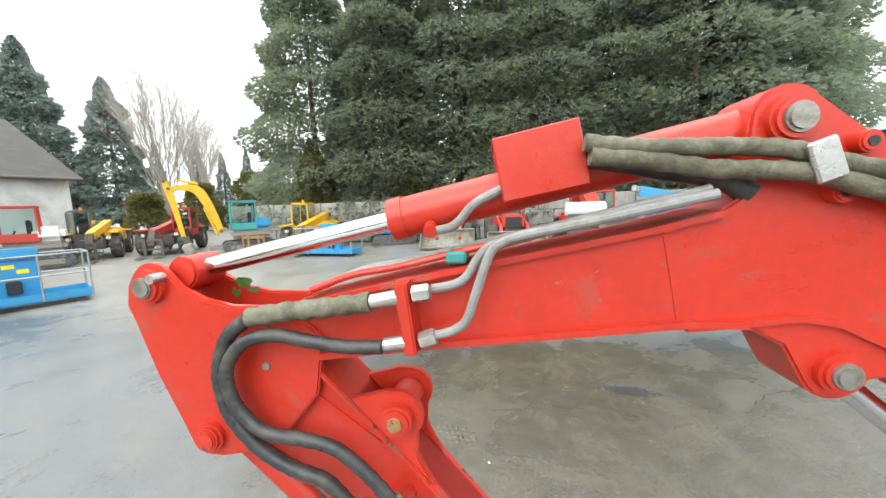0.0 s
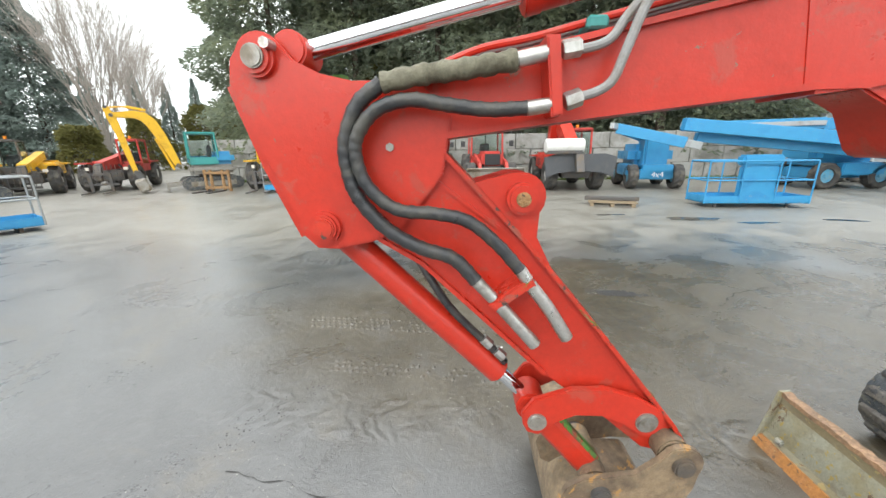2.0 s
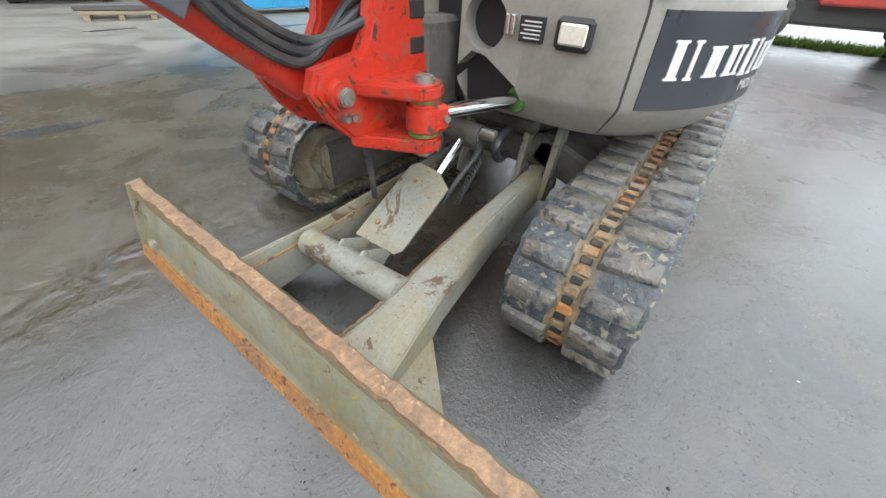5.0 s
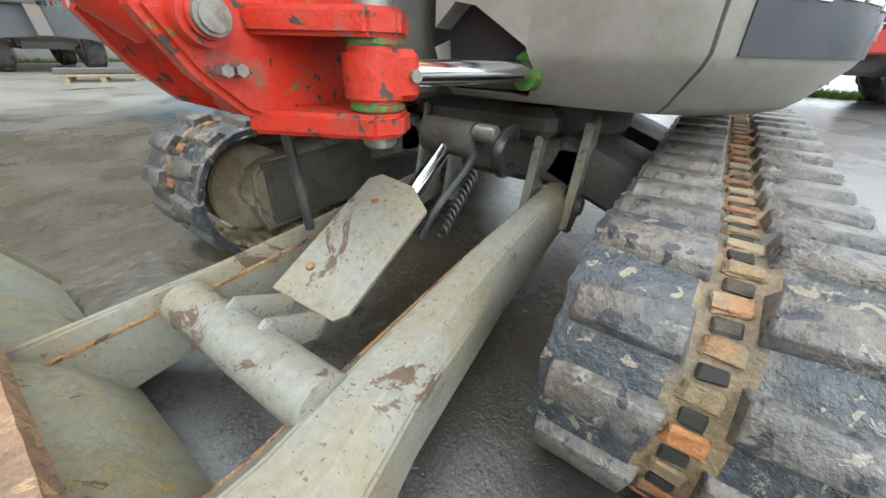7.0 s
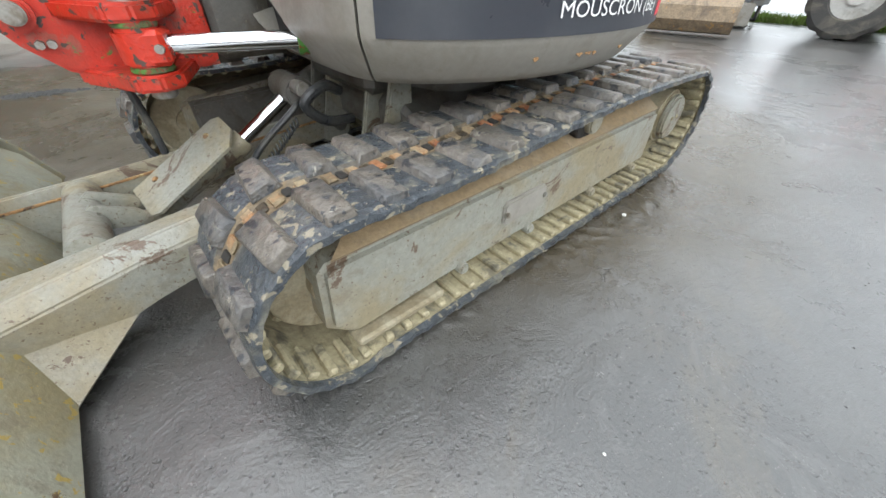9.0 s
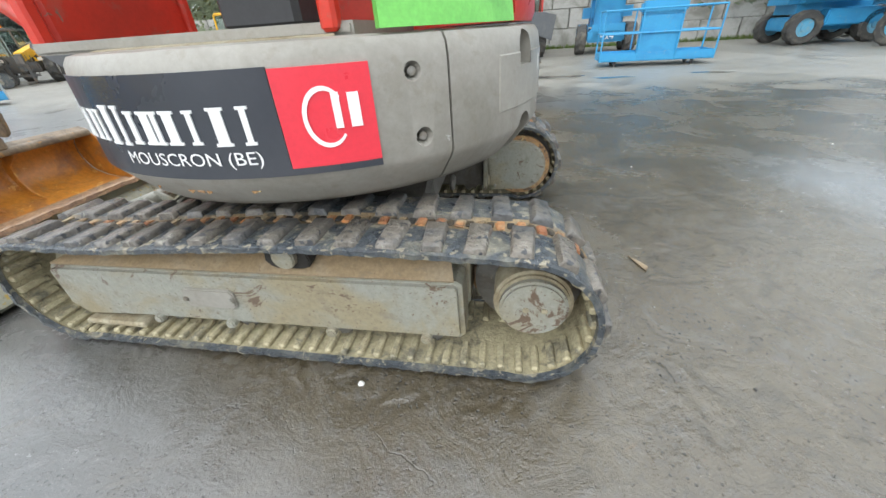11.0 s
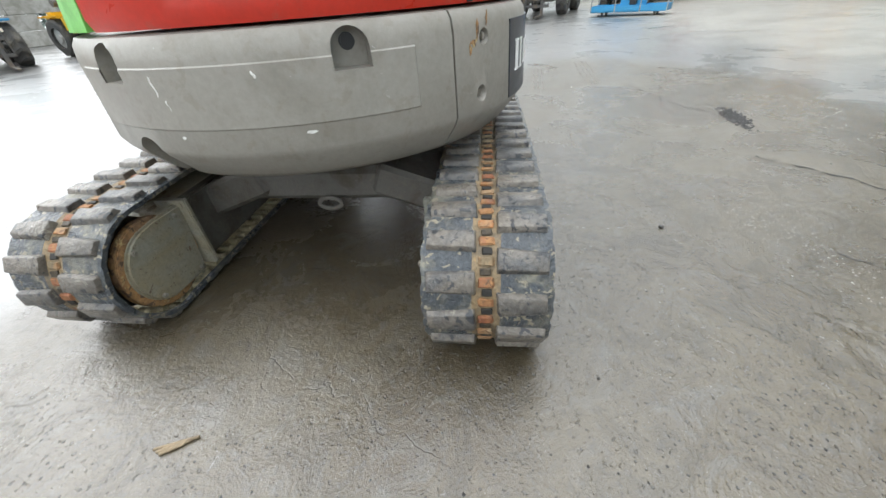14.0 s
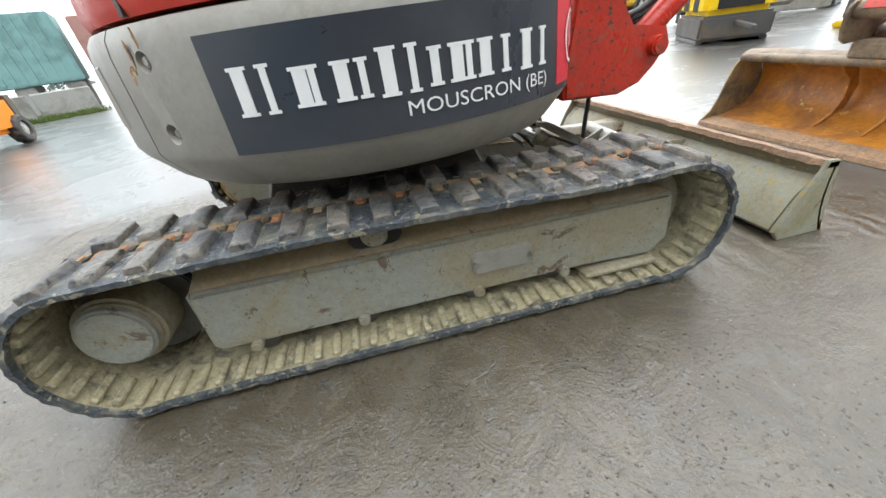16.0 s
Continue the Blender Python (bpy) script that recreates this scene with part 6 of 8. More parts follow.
blob(-1.72, 3.12, 0.20, 0.07, 5, 0.003, TARSPOT, "oily_patch", "dark oily grit patch on the asphalt", turn=-0.2)
crumbs(-1.70, 3.12, 0.42, 0.11, 420, 0.016, TARSPOT, "dark_grit", "black crumbs of grit on the asphalt", 2, -0.15)
for k, (x, y, rx, ry, n, t) in enumerate(((0.35, 2.35, 0.8, 0.25, 320, 0.2), (-7.6, 2.6, 0.5, 0.12, 120, 0.6), (-7.5, 1.5, 0.35, 0.15, 120, 0.3), (-5.0, 3.2, 2.2, 1.2, 260, 0.0), (0.9, -2.4, 1.6, 0.9, 380, 0.0), (2.2, 0.6, 1.2, 1.4, 300, 0.0), (-3.4, 1.4, 1.2, 0.8, 260, 0.0), (0.2, 2.0, 1.5, 0.5, 260, 0.0), (-2.6, -0.6, 0.9, 0.7, 200, 0.0), (-4.8, 0.4, 0.8, 0.9, 220, 0.0))):
    crumbs(x, y, rx, ry, int(n * 0.7), 0.0048, TARSPOT if k % 3 else CONCRETE, "loose_grit", "small loose grit on the wet asphalt", 40 + k, t)
crumbs(-4.8, 1.1, 0.18, 0.8, 160, 0.006, TARSPOT, "loose_grit", "small loose grit on the wet asphalt", 77, -0.6)


def stone(x, y, s, mat, label, seed):
    rnd = random.Random(seed)
    bm = bmesh.new()
    bmesh.ops.create_icosphere(bm, subdivisions=1, radius=s)
    for v in bm.verts:
        v.co = Vector((v.co.x * rnd.uniform(0.7, 1.3), v.co.y * rnd.uniform(0.7, 1.3), max(-0.3 * s, v.co.z * 0.6)))
        v.co += Vector((x, y, 0.28 * s))
    return tagged(part("stone", bm, mat, smooth=False), label, "stone")


stone(0.355, -1.06, 0.013, WHITE_PAINT, "small white pebble lying on wet asphalt", 1)
stone(0.44, -1.997, 0.018, TARSPOT, "small dark stone lying on wet asphalt", 2)
stone(-3.2, 1.9, 0.012, WHITE_PAINT, "small white pebble lying on wet asphalt", 3)
stone(0.223, 1.767, 0.016, TARSPOT, "small dark stone lying on wet asphalt", 4)
for k in range(26):
    a = rnd.uniform(0, 6.28)
    q = rnd.uniform(1.9, 4.5)
    stone(q * math.cos(a), q * math.sin(a) * 0.8, rnd.uniform(0.004, 0.008), TARSPOT if k % 3 else WHITE_PAINT, "pebble lying on wet asphalt", 50 + k)


def crack(points, width, seed):
    """A ragged crack filled with dark wet grit."""
    rnd = random.Random(seed)
    bm = bmesh.new()
    prev = None
    for (x0, y0), (x1, y1) in zip(points, points[1:]):
        steps = max(2, int(math.hypot(x1 - x0, y1 - y0) / 0.035))
        nx, ny = Vector((y0 - y1, x1 - x0)).normalized()
        for k in range(steps):
            u = k / steps
            off = 0.045 * noise.noise((x0 * 3 + u * 5, y0, seed)) + rnd.uniform(-0.008, 0.008)
            w = width * max(0.12, 0.6 + 1.3 * noise.noise((x0 + u * 9, y0 * 2, seed + 4)) + rnd.uniform(-0.3, 0.3))
            x, y = x0 + (x1 - x0) * u + nx * off, y0 + (y1 - y0) * u + ny * off
            cur = [bm.verts.new((x - nx * w, y - ny * w, 0.003)), bm.verts.new((x + nx * w, y + ny * w, 0.003))]
            if prev:
                bm.faces.new((prev[0], prev[1], cur[1], cur[0]))
            prev = cur
    return tagged(part("crack", bm, TARSPOT, smooth=False), "ragged dark crack in the wet asphalt", "crack", kind="stuff")


crack([(-3.19, 2.63), (-2.35, 2.76), (-1.89, 2.98), (-1.55, 3.12)], 0.005, 1)
crack([(-0.75, 2.77), (-0.37, 3.12), (-0.10, 3.21), (0.16, 3.31), (0.9, 3.5)], 0.010, 2)
crack([(-4.85, 0.61), (-4.04, 0.46), (-3.71, 0.46), (-3.31, 0.40)], 0.003, 3)
crack([(0.43, 2.47), (0.75, 2.74), (1.3, 2.95)], 0.005, 4)


def tread_prints(p0, p1, rows, seed):
    """Rows of small mud pats pressed out by a tyre."""
    rnd = random.Random(seed)
    d = (Vector(p1) - Vector(p0))
    n = int(d.length / 0.058)
    d.normalize()
    side = Vector((-d.y, d.x))
    bm = bmesh.new()
    for r in range(rows):
        for k in range(n):
            if rnd.random() < 0.22:
                continue
            c = Vector(p0) + d * (k + 0.5 * (r % 2)) * 0.058 + side * r * 0.062 + Vector((rnd.uniform(-1, 1), rnd.uniform(-1, 1))) * 0.006
            top = bm.verts.new((c.x, c.y, rnd.uniform(0.007, 0.013)))
            ring = []
            for j in range(6):
                a = 1.0472 * j
                q = c + d * 0.022 * math.cos(a) * rnd.uniform(0.7, 1.2) + side * 0.026 * math.sin(a) * rnd.uniform(0.7, 1.2)
                ring.append(bm.verts.new((q.x, q.y, 0.0005)))
            for j in range(6):
                bm.faces.new((ring[j], ring[(j + 1) % 6], top))
    return tagged(part("tread_prints", bm, ASPHALT), "tyre prints in thin wet mud", "tyre print", kind="stuff")


tread_prints((-5.1, 2.28), (-3.3, 2.12), 4, 1)
tread_prints((-4.6, 1.55), (-3.1, 1.40), 3, 2)
# broken stick behind the digger
bm = bmesh.new()
for k in range(3):
    b2 = box(-0.072 + 0.014 * k, 0.066 - 0.018 * k, -0.005, 0.005, 0.001, 0.008, 0.002)
    bm = merge(bm, moved(b2, Matrix.Translation((1.532 + 0.008 * k, -0.180, 0.002)) @ pose(0, 0, 0, 0, 0, 112 + 5 * k)))
tagged(part("wood_splinter", bm, WOOD), "split pale wooden splinter lying on asphalt", "splinter")


# concrete block wall along the far side
def block_wall(name, label, p0, p1, rows, bw=1.6, bh=0.8, t=0.5):
    w = thing(name, label, "wall", kind="structure")
    p0, p1 = Vector((*p0, 0)), Vector((*p1, 0))
    n = int((p1 - p0).length / bw)
    ang = math.degrees(math.atan2(p1.y - p0.y, p1.x - p0.x))
    b = box(-bw / 2 + 0.008, bw / 2 - 0.008, -t / 2, t / 2, 0.005, bh - 0.005, 0.03)
    me = bpy.data.meshes.new("block")
    b.to_mesh(me)
    b.free()
    me.materials.append(CONCRETE)
    rr = random.Random(len(name))
    for r in range(rows):
        for k in range(n - (r % 2)):
            ob = new("block", me)
            ob.parent = w
            p = p0.lerp(p1, (k + 0.5 + 0.5 * (r % 2)) / n)
            ob.matrix_basis = Matrix.Translation((p.x, p.y + rr.uniform(-0.02, 0.02), r * bh)) @ pose(0, 0, 0, 0, 0, ang)
    return w


block_wall("wall_north", "long grey concrete block wall", (-20, 20.5), (14, 18.6), 3)
block_wall("wall_south", "low concrete block wall with moss", (9.5, -14.5), (16.5, -9.5), 1)
block_wall("wall_west", "grey concrete panel wall", (-22, -26), (2, -27), 4, 3.0, 0.8, 0.25)


def hall(name, label, p0, p1, eave, depth, ridge, wall_mat, roof_mat, lights=0, ribs=0):
    """A long hall: one visible wall from p0 to p1 and a pitched roof behind it."""
    h = thing(name, label, "building", kind="structure")
    p0, p1 = Vector((*p0, 0)), Vector((*p1, 0))
    d = (p1 - p0).normalized()
    nrm = Vector((-d.y, d.x, 0))
    L_ = (p1 - p0).length
    m = Matrix.Translation(p0) @ Matrix((d, nrm, (0, 0, 1))).transposed().to_4x4()
    part("wall", moved(box(0, L_, 0, depth, 0, eave, 0.02), m), wall_mat, h)
    roof = bmesh.new()
    n = 60
    rows = []
    for k in range(n + 1):
        x = -0.4 + (L_ + 0.8) * k / n
        w = 0.03 * (k % 2)
        rows.append([roof.verts.new((x, y, z + w)) for y, z in ((-0.5, eave - 0.05), (depth / 2, ridge), (depth + 0.5, eave - 0.05))] + [roof.verts.new((x, y, z + w)) for y, z in ((depth + 0.5, eave - 0.17), (depth / 2, ridge - 0.12), (-0.5, eave - 0.17))])
    for a, b in zip(rows, rows[1:]):
        for k in range(6):
            roof.faces.new((a[k], a[(k + 1) % 6], b[(k + 1) % 6], b[k]))
    roof.faces.new(rows[0][::-1])
    roof.faces.new(rows[-1])
    bmesh.ops.recalc_face_normals(roof, faces=roof.faces[:])
    rf = part("roof", moved(roof, m), roof_mat, h, smooth=False)
    g = bmesh.new()
    for x in (0.05, L_ - 0.05):
        vs = [g.verts.new(v) for v in ((x, 0, eave - 0.02), (x, depth, eave - 0.02), (x, depth / 2, ridge - 0.1))]
        g.faces.new(vs)
    bmesh.ops.solidify(g, geom=g.faces[:], thickness=0.1)
    part("gable", moved(g, m), wall_mat, h)
    part("gutter", moved(rod((-0.4, -0.55, eave - 0.12), (L_ + 0.4, -0.55, eave - 0.12), 0.09, n=8), m), STEEL_DARK, h)
    sl = (ridge - eave + 0.05) / (depth / 2 + 0.5)
    for k in range(lights):
        x = L_ * (k + 0.6) / (lights + 0.2)
        for y in (depth * 0.13, depth * 0.30):
            b2 = box(-0.45, 0.45, -0.9, 0.9, 0.05, 0.12, 0.01)
            b2.transform(m @ Matrix.Translation((x, y, eave - 0.01 + sl * (y + 0.5))) @ Matrix.Rotation(math.atan(sl), 4, "X"))
            part("rooflight", b2, SKYLIGHT, rf)
    for k in range(ribs):
        x = L_ * (k + 0.5) / ribs
        part("cladding_rib", moved(box(x - 0.06, x + 0.06, -0.05, 0.0, 0.0, eave - 0.2), m), wall_mat, h)
    return h


hall("building_1", "old white hall with a dark roof and pale rooflights", (-37.5, -22.0), (-26.4, 16.2), 4.3, 16.0, 8.5, WALL_WHITE, ROOF, 7)
hall("building_2", "pale metal-clad hall behind a strip of grass", (16.5, 34.0), (17.0, 9.0), 5.0, 14.0, 6.5, SHED, SHED, 0, 26)
hall("building_3", "brown house with a steep roof beyond the yard", (12.0, -44.0), (2.0, -46.0), 4.2, 9.0, 9.0, BRICKISH, ROOF, 0)
hall("building_4", "white hall beyond the yard", (0.5, -40.0), (-16.0, -41.0), 5.0, 12.0, 7.5, SHED, ROOF, 0)


def tufts(p0, p1, width, count, name, label, seed):
    """A strip of rough grass: many blades in one mesh."""
    rr = random.Random(seed)
    bm = bmesh.new()
    p0, p1 = Vector((*p0, 0)), Vector((*p1, 0))
    for _ in range(count):
        p = p0.lerp(p1, rr.random()) + Vector((rr.uniform(-width, width) / 2, rr.uniform(-width, width) / 2, 0))
        for _ in range(4):
            a, h = rr.uniform(0, 6.28), rr.uniform(0.06, 0.2)
            s = Vector((math.cos(a), math.sin(a), 0)) * 0.02
            o = p + Vector((rr.uniform(-0.06, 0.06), rr.uniform(-0.06, 0.06), 0))
            bm.faces.new([bm.verts.new(v) for v in (o - s, o + s, o + Vector((rr.uniform(-0.08, 0.08), rr.uniform(-0.08, 0.08), h)))])
    return tagged(part(name, bm, GRASS, smooth=False), label, "grass", kind="stuff")


tufts((15.6, 34), (15.6, 8), 1.4, 3800, "grass_strip", "strip of rough green grass by the hall", 4)
tufts((10.8, 2.2), (10.6, -9.5), 1.0, 2200, "grass_strip", "strip of rough green grass behind the machines", 5)
tufts((9.0, -13.5), (15.5, -8.6), 0.7, 1100, "grass_strip", "strip of rough green grass by the low wall", 6)
tufts((-20, 19.8), (13, 17.9), 0.7, 1500, "grass_strip", "weeds at the foot of the block wall", 7)


# ---- trees ----
def spray_crown(seed, height, radius, count, base, lean=0.0, droop=0.25, leaf=0.42, power=0.75):
    """A conifer crown of many small drooping sprays on tiers of limbs, with gaps and an uneven outline."""
    rr = random.Random(seed)
    bm = bmesh.new()
    lobes = [(rr.uniform(0, 6.28), rr.uniform(base, height), rr.uniform(0.75, 1.25)) for _ in range(26)]
    for _ in range(count):
        h = base + (height - base) * rr.random() ** (0.85 if power < 0.6 else 1.35)
        t = (h - base) / (height - base)
        a = rr.uniform(0, 6.28)
        rad = radius * (1 - t) ** power * (0.85 + 0.15 * math.sin(h * 2.2 + seed))
        for la, lh, lk in lobes:
            da = abs((a - la + 3.14) % 6.28 - 3.14)
            if da < 0.7 and abs(h - lh) < 1.5:
                rad *= 1 + (lk - 1) * (1 - da / 0.7)
        tip = min(1.0, 0.30 + rad / (radius * 0.4))
        rad = max(rad, 0.06)
        q = rad * (0.50 + 0.52 * rr.random() ** 0.5)
        c = Vector((q * math.cos(a) + lean * t, q * math.sin(a), h))
        out = Vector((math.cos(a), math.sin(a), -droop + rr.uniform(-0.3, 0.5))).normalized()
        side = out.cross(Vector((0, 0, 1))).normalized()
        n = rr.randrange(4, 7)
        for k in range(n):
            w = rr.uniform(-0.9, 0.9)
            dirv = (out + side * w + Vector((0, 0, rr.uniform(-0.75, 0.45)))).normalized()
            ln = leaf * tip * rr.uniform(0.6, 1.3)
            wd = leaf * rr.uniform(0.10, 0.22)
            o = c + dirv * rr.uniform(-0.1, 0.15)
            s2 = dirv.cross(Vector((rr.uniform(-1, 1), rr.uniform(-1, 1), rr.uniform(0, 1)))).normalized() * wd
            bm.faces.new([bm.verts.new(v) for v in (o - s2 * 0.4, o + dirv * ln * 0.5 - s2, o + dirv * ln, o + dirv * ln * 0.5 + s2)])
    return bm


def conifer(seed, height, radius, count, mat, label, at, base=0.8, leaf=0.42, power=0.75):
    t = thing("conifer", label, "tree", at, random.Random(seed).uniform(0, 360))
    bm = tube([(0, 0, -0.2), (0.05, 0, height * 0.3), (0.0, 0.08, height * 0.65), (0, 0, height * 0.96)], 1.0, 8, rfun=lambda i: (0.30, 0.22, 0.12, 0.03)[i])
    part("trunk", bm, BARK, t)
    rr = random.Random(seed + 5)
    bm = None
    for k in range(22):
        h = base + 0.5 + (height - base - 1.5) * k / 22
        a = rr.uniform(0, 6.28)
        ln = radius * (1 - (h - base) / (height - base)) ** power * 0.8
        bm = tube([(0, 0, h), (ln * 0.5 * math.cos(a), ln * 0.5 * math.sin(a), h + 0.25), (ln * math.cos(a), ln * math.sin(a), h + 0.05)], 1.0, 5, bm, rfun=lambda i: (0.06, 0.04, 0.015)[i])
    part("limbs", bm, BARK, t)["kind"] = "stuff"
    part("crown", spray_crown(seed, height, radius, count, base, leaf=leaf, power=power), mat, t, smooth=False)
    return t


BIG = [conifer(11, 19.0, 5.2, 17000, NEEDLE, "tall dense dark green conifer behind the wall", (-15.7, 24.2, 0), 1.2, 0.30, 0.42),
       conifer(23, 17.5, 4.8, 17000, NEEDLE, "tall dense dark green conifer behind the wall", (-10.2, 23.4, 0), 1.0, 0.30, 0.36),
       conifer(31, 20.0, 5.4, 17000, NEEDLE, "tall dense dark green conifer behind the wall", (-5.0, 24.4, 0), 1.2, 0.30, 0.40)]
for k, (x, y) in enumerate(((0.0, 23.4), (4.6, 24.2), (9.0, 23.2), (13.6, 24.0), (-2.5, 27.5), (6.8, 28.0), (1.8, 29.0), (12.0, 28.0), (17.0, 28.0), (-12.5, 28.0), (-7.5, 28.5))):
    copy_thing(BIG[k % 3], pose(x, y, 0, 0, 0, 77 * k + 20) @ Matrix.Scale((0.95, 1.0, 1.06)[k % 3], 4))
# lower yellow-green boughs in front of the big trees
for k, (x, y) in enumerate(((-3.6, 21.6), (-14.6, 21.4), (3.5, 21.4), (-8.5, 21.5))):
    conifer(60 + k, 6.5, 2.0, 1500, HEDGE if k % 2 else NEEDLE, "young conifer with yellow-green boughs behind the wall", (x, y, 0), 0.3, 0.34)
WEST = [conifer(71, 21.0, 6.0, 6500, NEEDLE_BLUE, "far blue-green conifer beyond the hall", (-52, 32, 0), 1.5, 0.6, 0.85)]
for k, (x, y, s) in enumerate(((-58, 25, 1.1), (-47, 36, 0.85), (-62, 36, 1.1))):
    copy_thing(WEST[0], pose(x, y, 0, 0, 0, 50 * k) @ Matrix.Scale(s, 4))
spire = conifer(81, 14.5, 2.6, 2200, NEEDLE_BLUE, "slim far conifer beyond the yard", (-54, 56, 0), 0.5, 0.5, 0.95)
for x, y, s in ((-50, 57, 0.85), (-58, 52, 0.95), (-44, 62, 0.75), (-46, 58, 0.9)):
    copy_thing(spire, pose(x, y, 0, 0, 0, x) @ Matrix.Scale(s, 4))


def bare_tree(seed, height, spread, at, label, depth=6):
    """A leafless tree: a trunk that forks again and again into fine twigs."""
    rr = random.Random(seed)
    t = thing("bare_tree", label, "tree", at)
    verts, faces = [], []

    def limb(p, d, ln, r, level):
        q = p + d * ln
        side = d.orthogonal().normalized()
        up_ = d.cross(side)
        base_i = len(verts)
        for c, rad in ((p, r), (q, r * 0.7)):
            for k in range(3):
                a = 2.0944 * k
                verts.append(tuple(c + rad * (math.cos(a) * side + math.sin(a) * up_)))
        for k in range(3):
            faces.append((base_i + k, base_i + (k + 1) % 3, base_i + 3 + (k + 1) % 3, base_i + 3 + k))
        if level < depth:
            for _ in range(3):
                nd = (d + Vector((rr.uniform(-1, 1), rr.uniform(-1, 1), rr.uniform(-0.2, 0.7))) * spread).normalized()
                limb(p.lerp(q, rr.uniform(0.6, 1.0)), nd, ln * rr.uniform(0.6, 0.85), max(r * 0.6, 0.009), level + 1)

    part("trunk", rod((0, 0, -0.2), (0, 0, height * 0.10), height * 0.018, height * 0.014, n=9), BARK, t)
    for k in range(13):
        a, tilt = 2.4 * k, 0.05 + 0.024 * k
        stem = Vector((math.cos(a) * tilt, math.sin(a) * tilt, 1)).normalized()
        limb(Vector((0, 0, height * 0.08)), stem, height * rr.uniform(0.24, 0.34), height * 0.005, depth - 5)
    me = bpy.data.meshes.new("branch_work")
    me.from_pydata(verts, [], faces)
    me.materials.append(TWIG)
    ob = new("branch_work", me)
    ob.parent = t
    return t


b1 = bare_tree(5, 19.0, 0.30, (-42, 37.5, 0), "tall bare poplar with pale twigs beyond the yard", 6)
for x, y, s, r in ((-38.5, 39, 0.72, 40), (-31, 46, 0.62, 200), (-27, 45, 0.6, 300)):
    copy_thing(b1, pose(x, y, 0, 0, 0, r) @ Matrix.Scale(s, 4))
for k, (x, y, s) in enumerate(((-36, 36, 1.0), (-31, 38, 1.2), (-26, 36, 0.9), (-40, 33, 0.8), (-22, 33, 0.9))):
    sh = conifer(90 + k, 5.5 * s, 2.6 * s, 1100, HEDGE, "olive shrub at the edge of the yard", (x, y, 0), 0.1, 0.45, 0.35)
far = conifer(120, 10.0, 4.0, 1800, NEEDLE_BLUE, "far tree line beyond the yard", (-20, 60, 0), 0.5, 0.7, 0.45)
for k in range(14):
    a = radians(-150 + 16.0 * k)
    copy_thing(far, pose(75 * math.cos(a), -10 + 75 * math.sin(a), 0, 0, 0, 31 * k) @ Matrix.Scale(0.7 + 0.25 * ((k * 7) % 3), 4))

# ---- parked machines ----
WHEELS = {}


def wheel(parent, x, y, r, w, rim=RIM, name="wheel"):
    key = (round(r, 2), round(w, 2), rim.name)
    if key not in WHEELS:
        prof_ = [(-w / 2, r * 0.55), (-w / 2, r * 0.86), (-w * 0.40, r * 0.95), (0, r * 0.97), (w * 0.40, r * 0.95), (w / 2, r * 0.86), (w / 2, r * 0.55), (0, r * 0.5)]
        bm = bmesh.new()
        n = 48
        rows = []
        for k in range(n):
            row = []
            for yy_, q in prof_:
                a = 6.28319 * k / n - 0.55 * abs(yy_) / w + (0.065 if yy_ > 0 else 0)
                q2 = q * (1.05 if (k // 2) % 2 and q > r * 0.9 else 1.0)
                row.append(bm.verts.new((q2 * math.cos(a), yy_, q2 * math.sin(a))))
            rows.append(row)
        for a, b in zip(rows, rows[1:] + rows[:1]):
            for k in range(len(prof_)):
                bm.faces.new((a[k], a[(k + 1) % len(prof_)], b[(k + 1) % len(prof_)], b[k]))
        bmesh.ops.recalc_face_normals(bm, faces=bm.faces[:])
        t = bpy.data.meshes.new("tyre")
        bm.to_mesh(t)
        bm.free()
        t.materials.append(TYRE)
        bm = rod((0, -w * 0.30, 0), (0, w * 0.30, 0), r * 0.56, n=24, bevel=0.02)
        bm = rod((0, -w * 0.42, 0), (0, w * 0.42, 0), r * 0.22, n=16, bevel=0.01, bm=bm)
        for k in range(8):
            a = 0.7854 * k
            bm = rod((r * 0.36 * math.cos(a), -w * 0.34, r * 0.36 * math.sin(a)), (r * 0.36 * math.cos(a), w * 0.34, r * 0.36 * math.sin(a)), r * 0.04, n=6, bm=bm)
        m2 = bpy.data.meshes.new("rim")
        bm.to_mesh(m2)
        bm.free()
        m2.materials.append(rim)
        WHEELS[key] = (t, m2)
    t, m2 = WHEELS[key]
    ob = new(name, t)
    ob.parent = parent
    ob.matrix_basis = pose(x, y, r)
    o2 = new("rim", m2)
    o2.parent = ob
    return ob


def pbox(parent, name, mat, x0, x1, y0, y1, z0, z1, bevel=0.03, label=""):
    return part(name, box(min(x0, x1), max(x0, x1), min(y0, y1), max(y0, y1), min(z0, z1), max(z0, z1), bevel, seg=2), mat, parent, label)


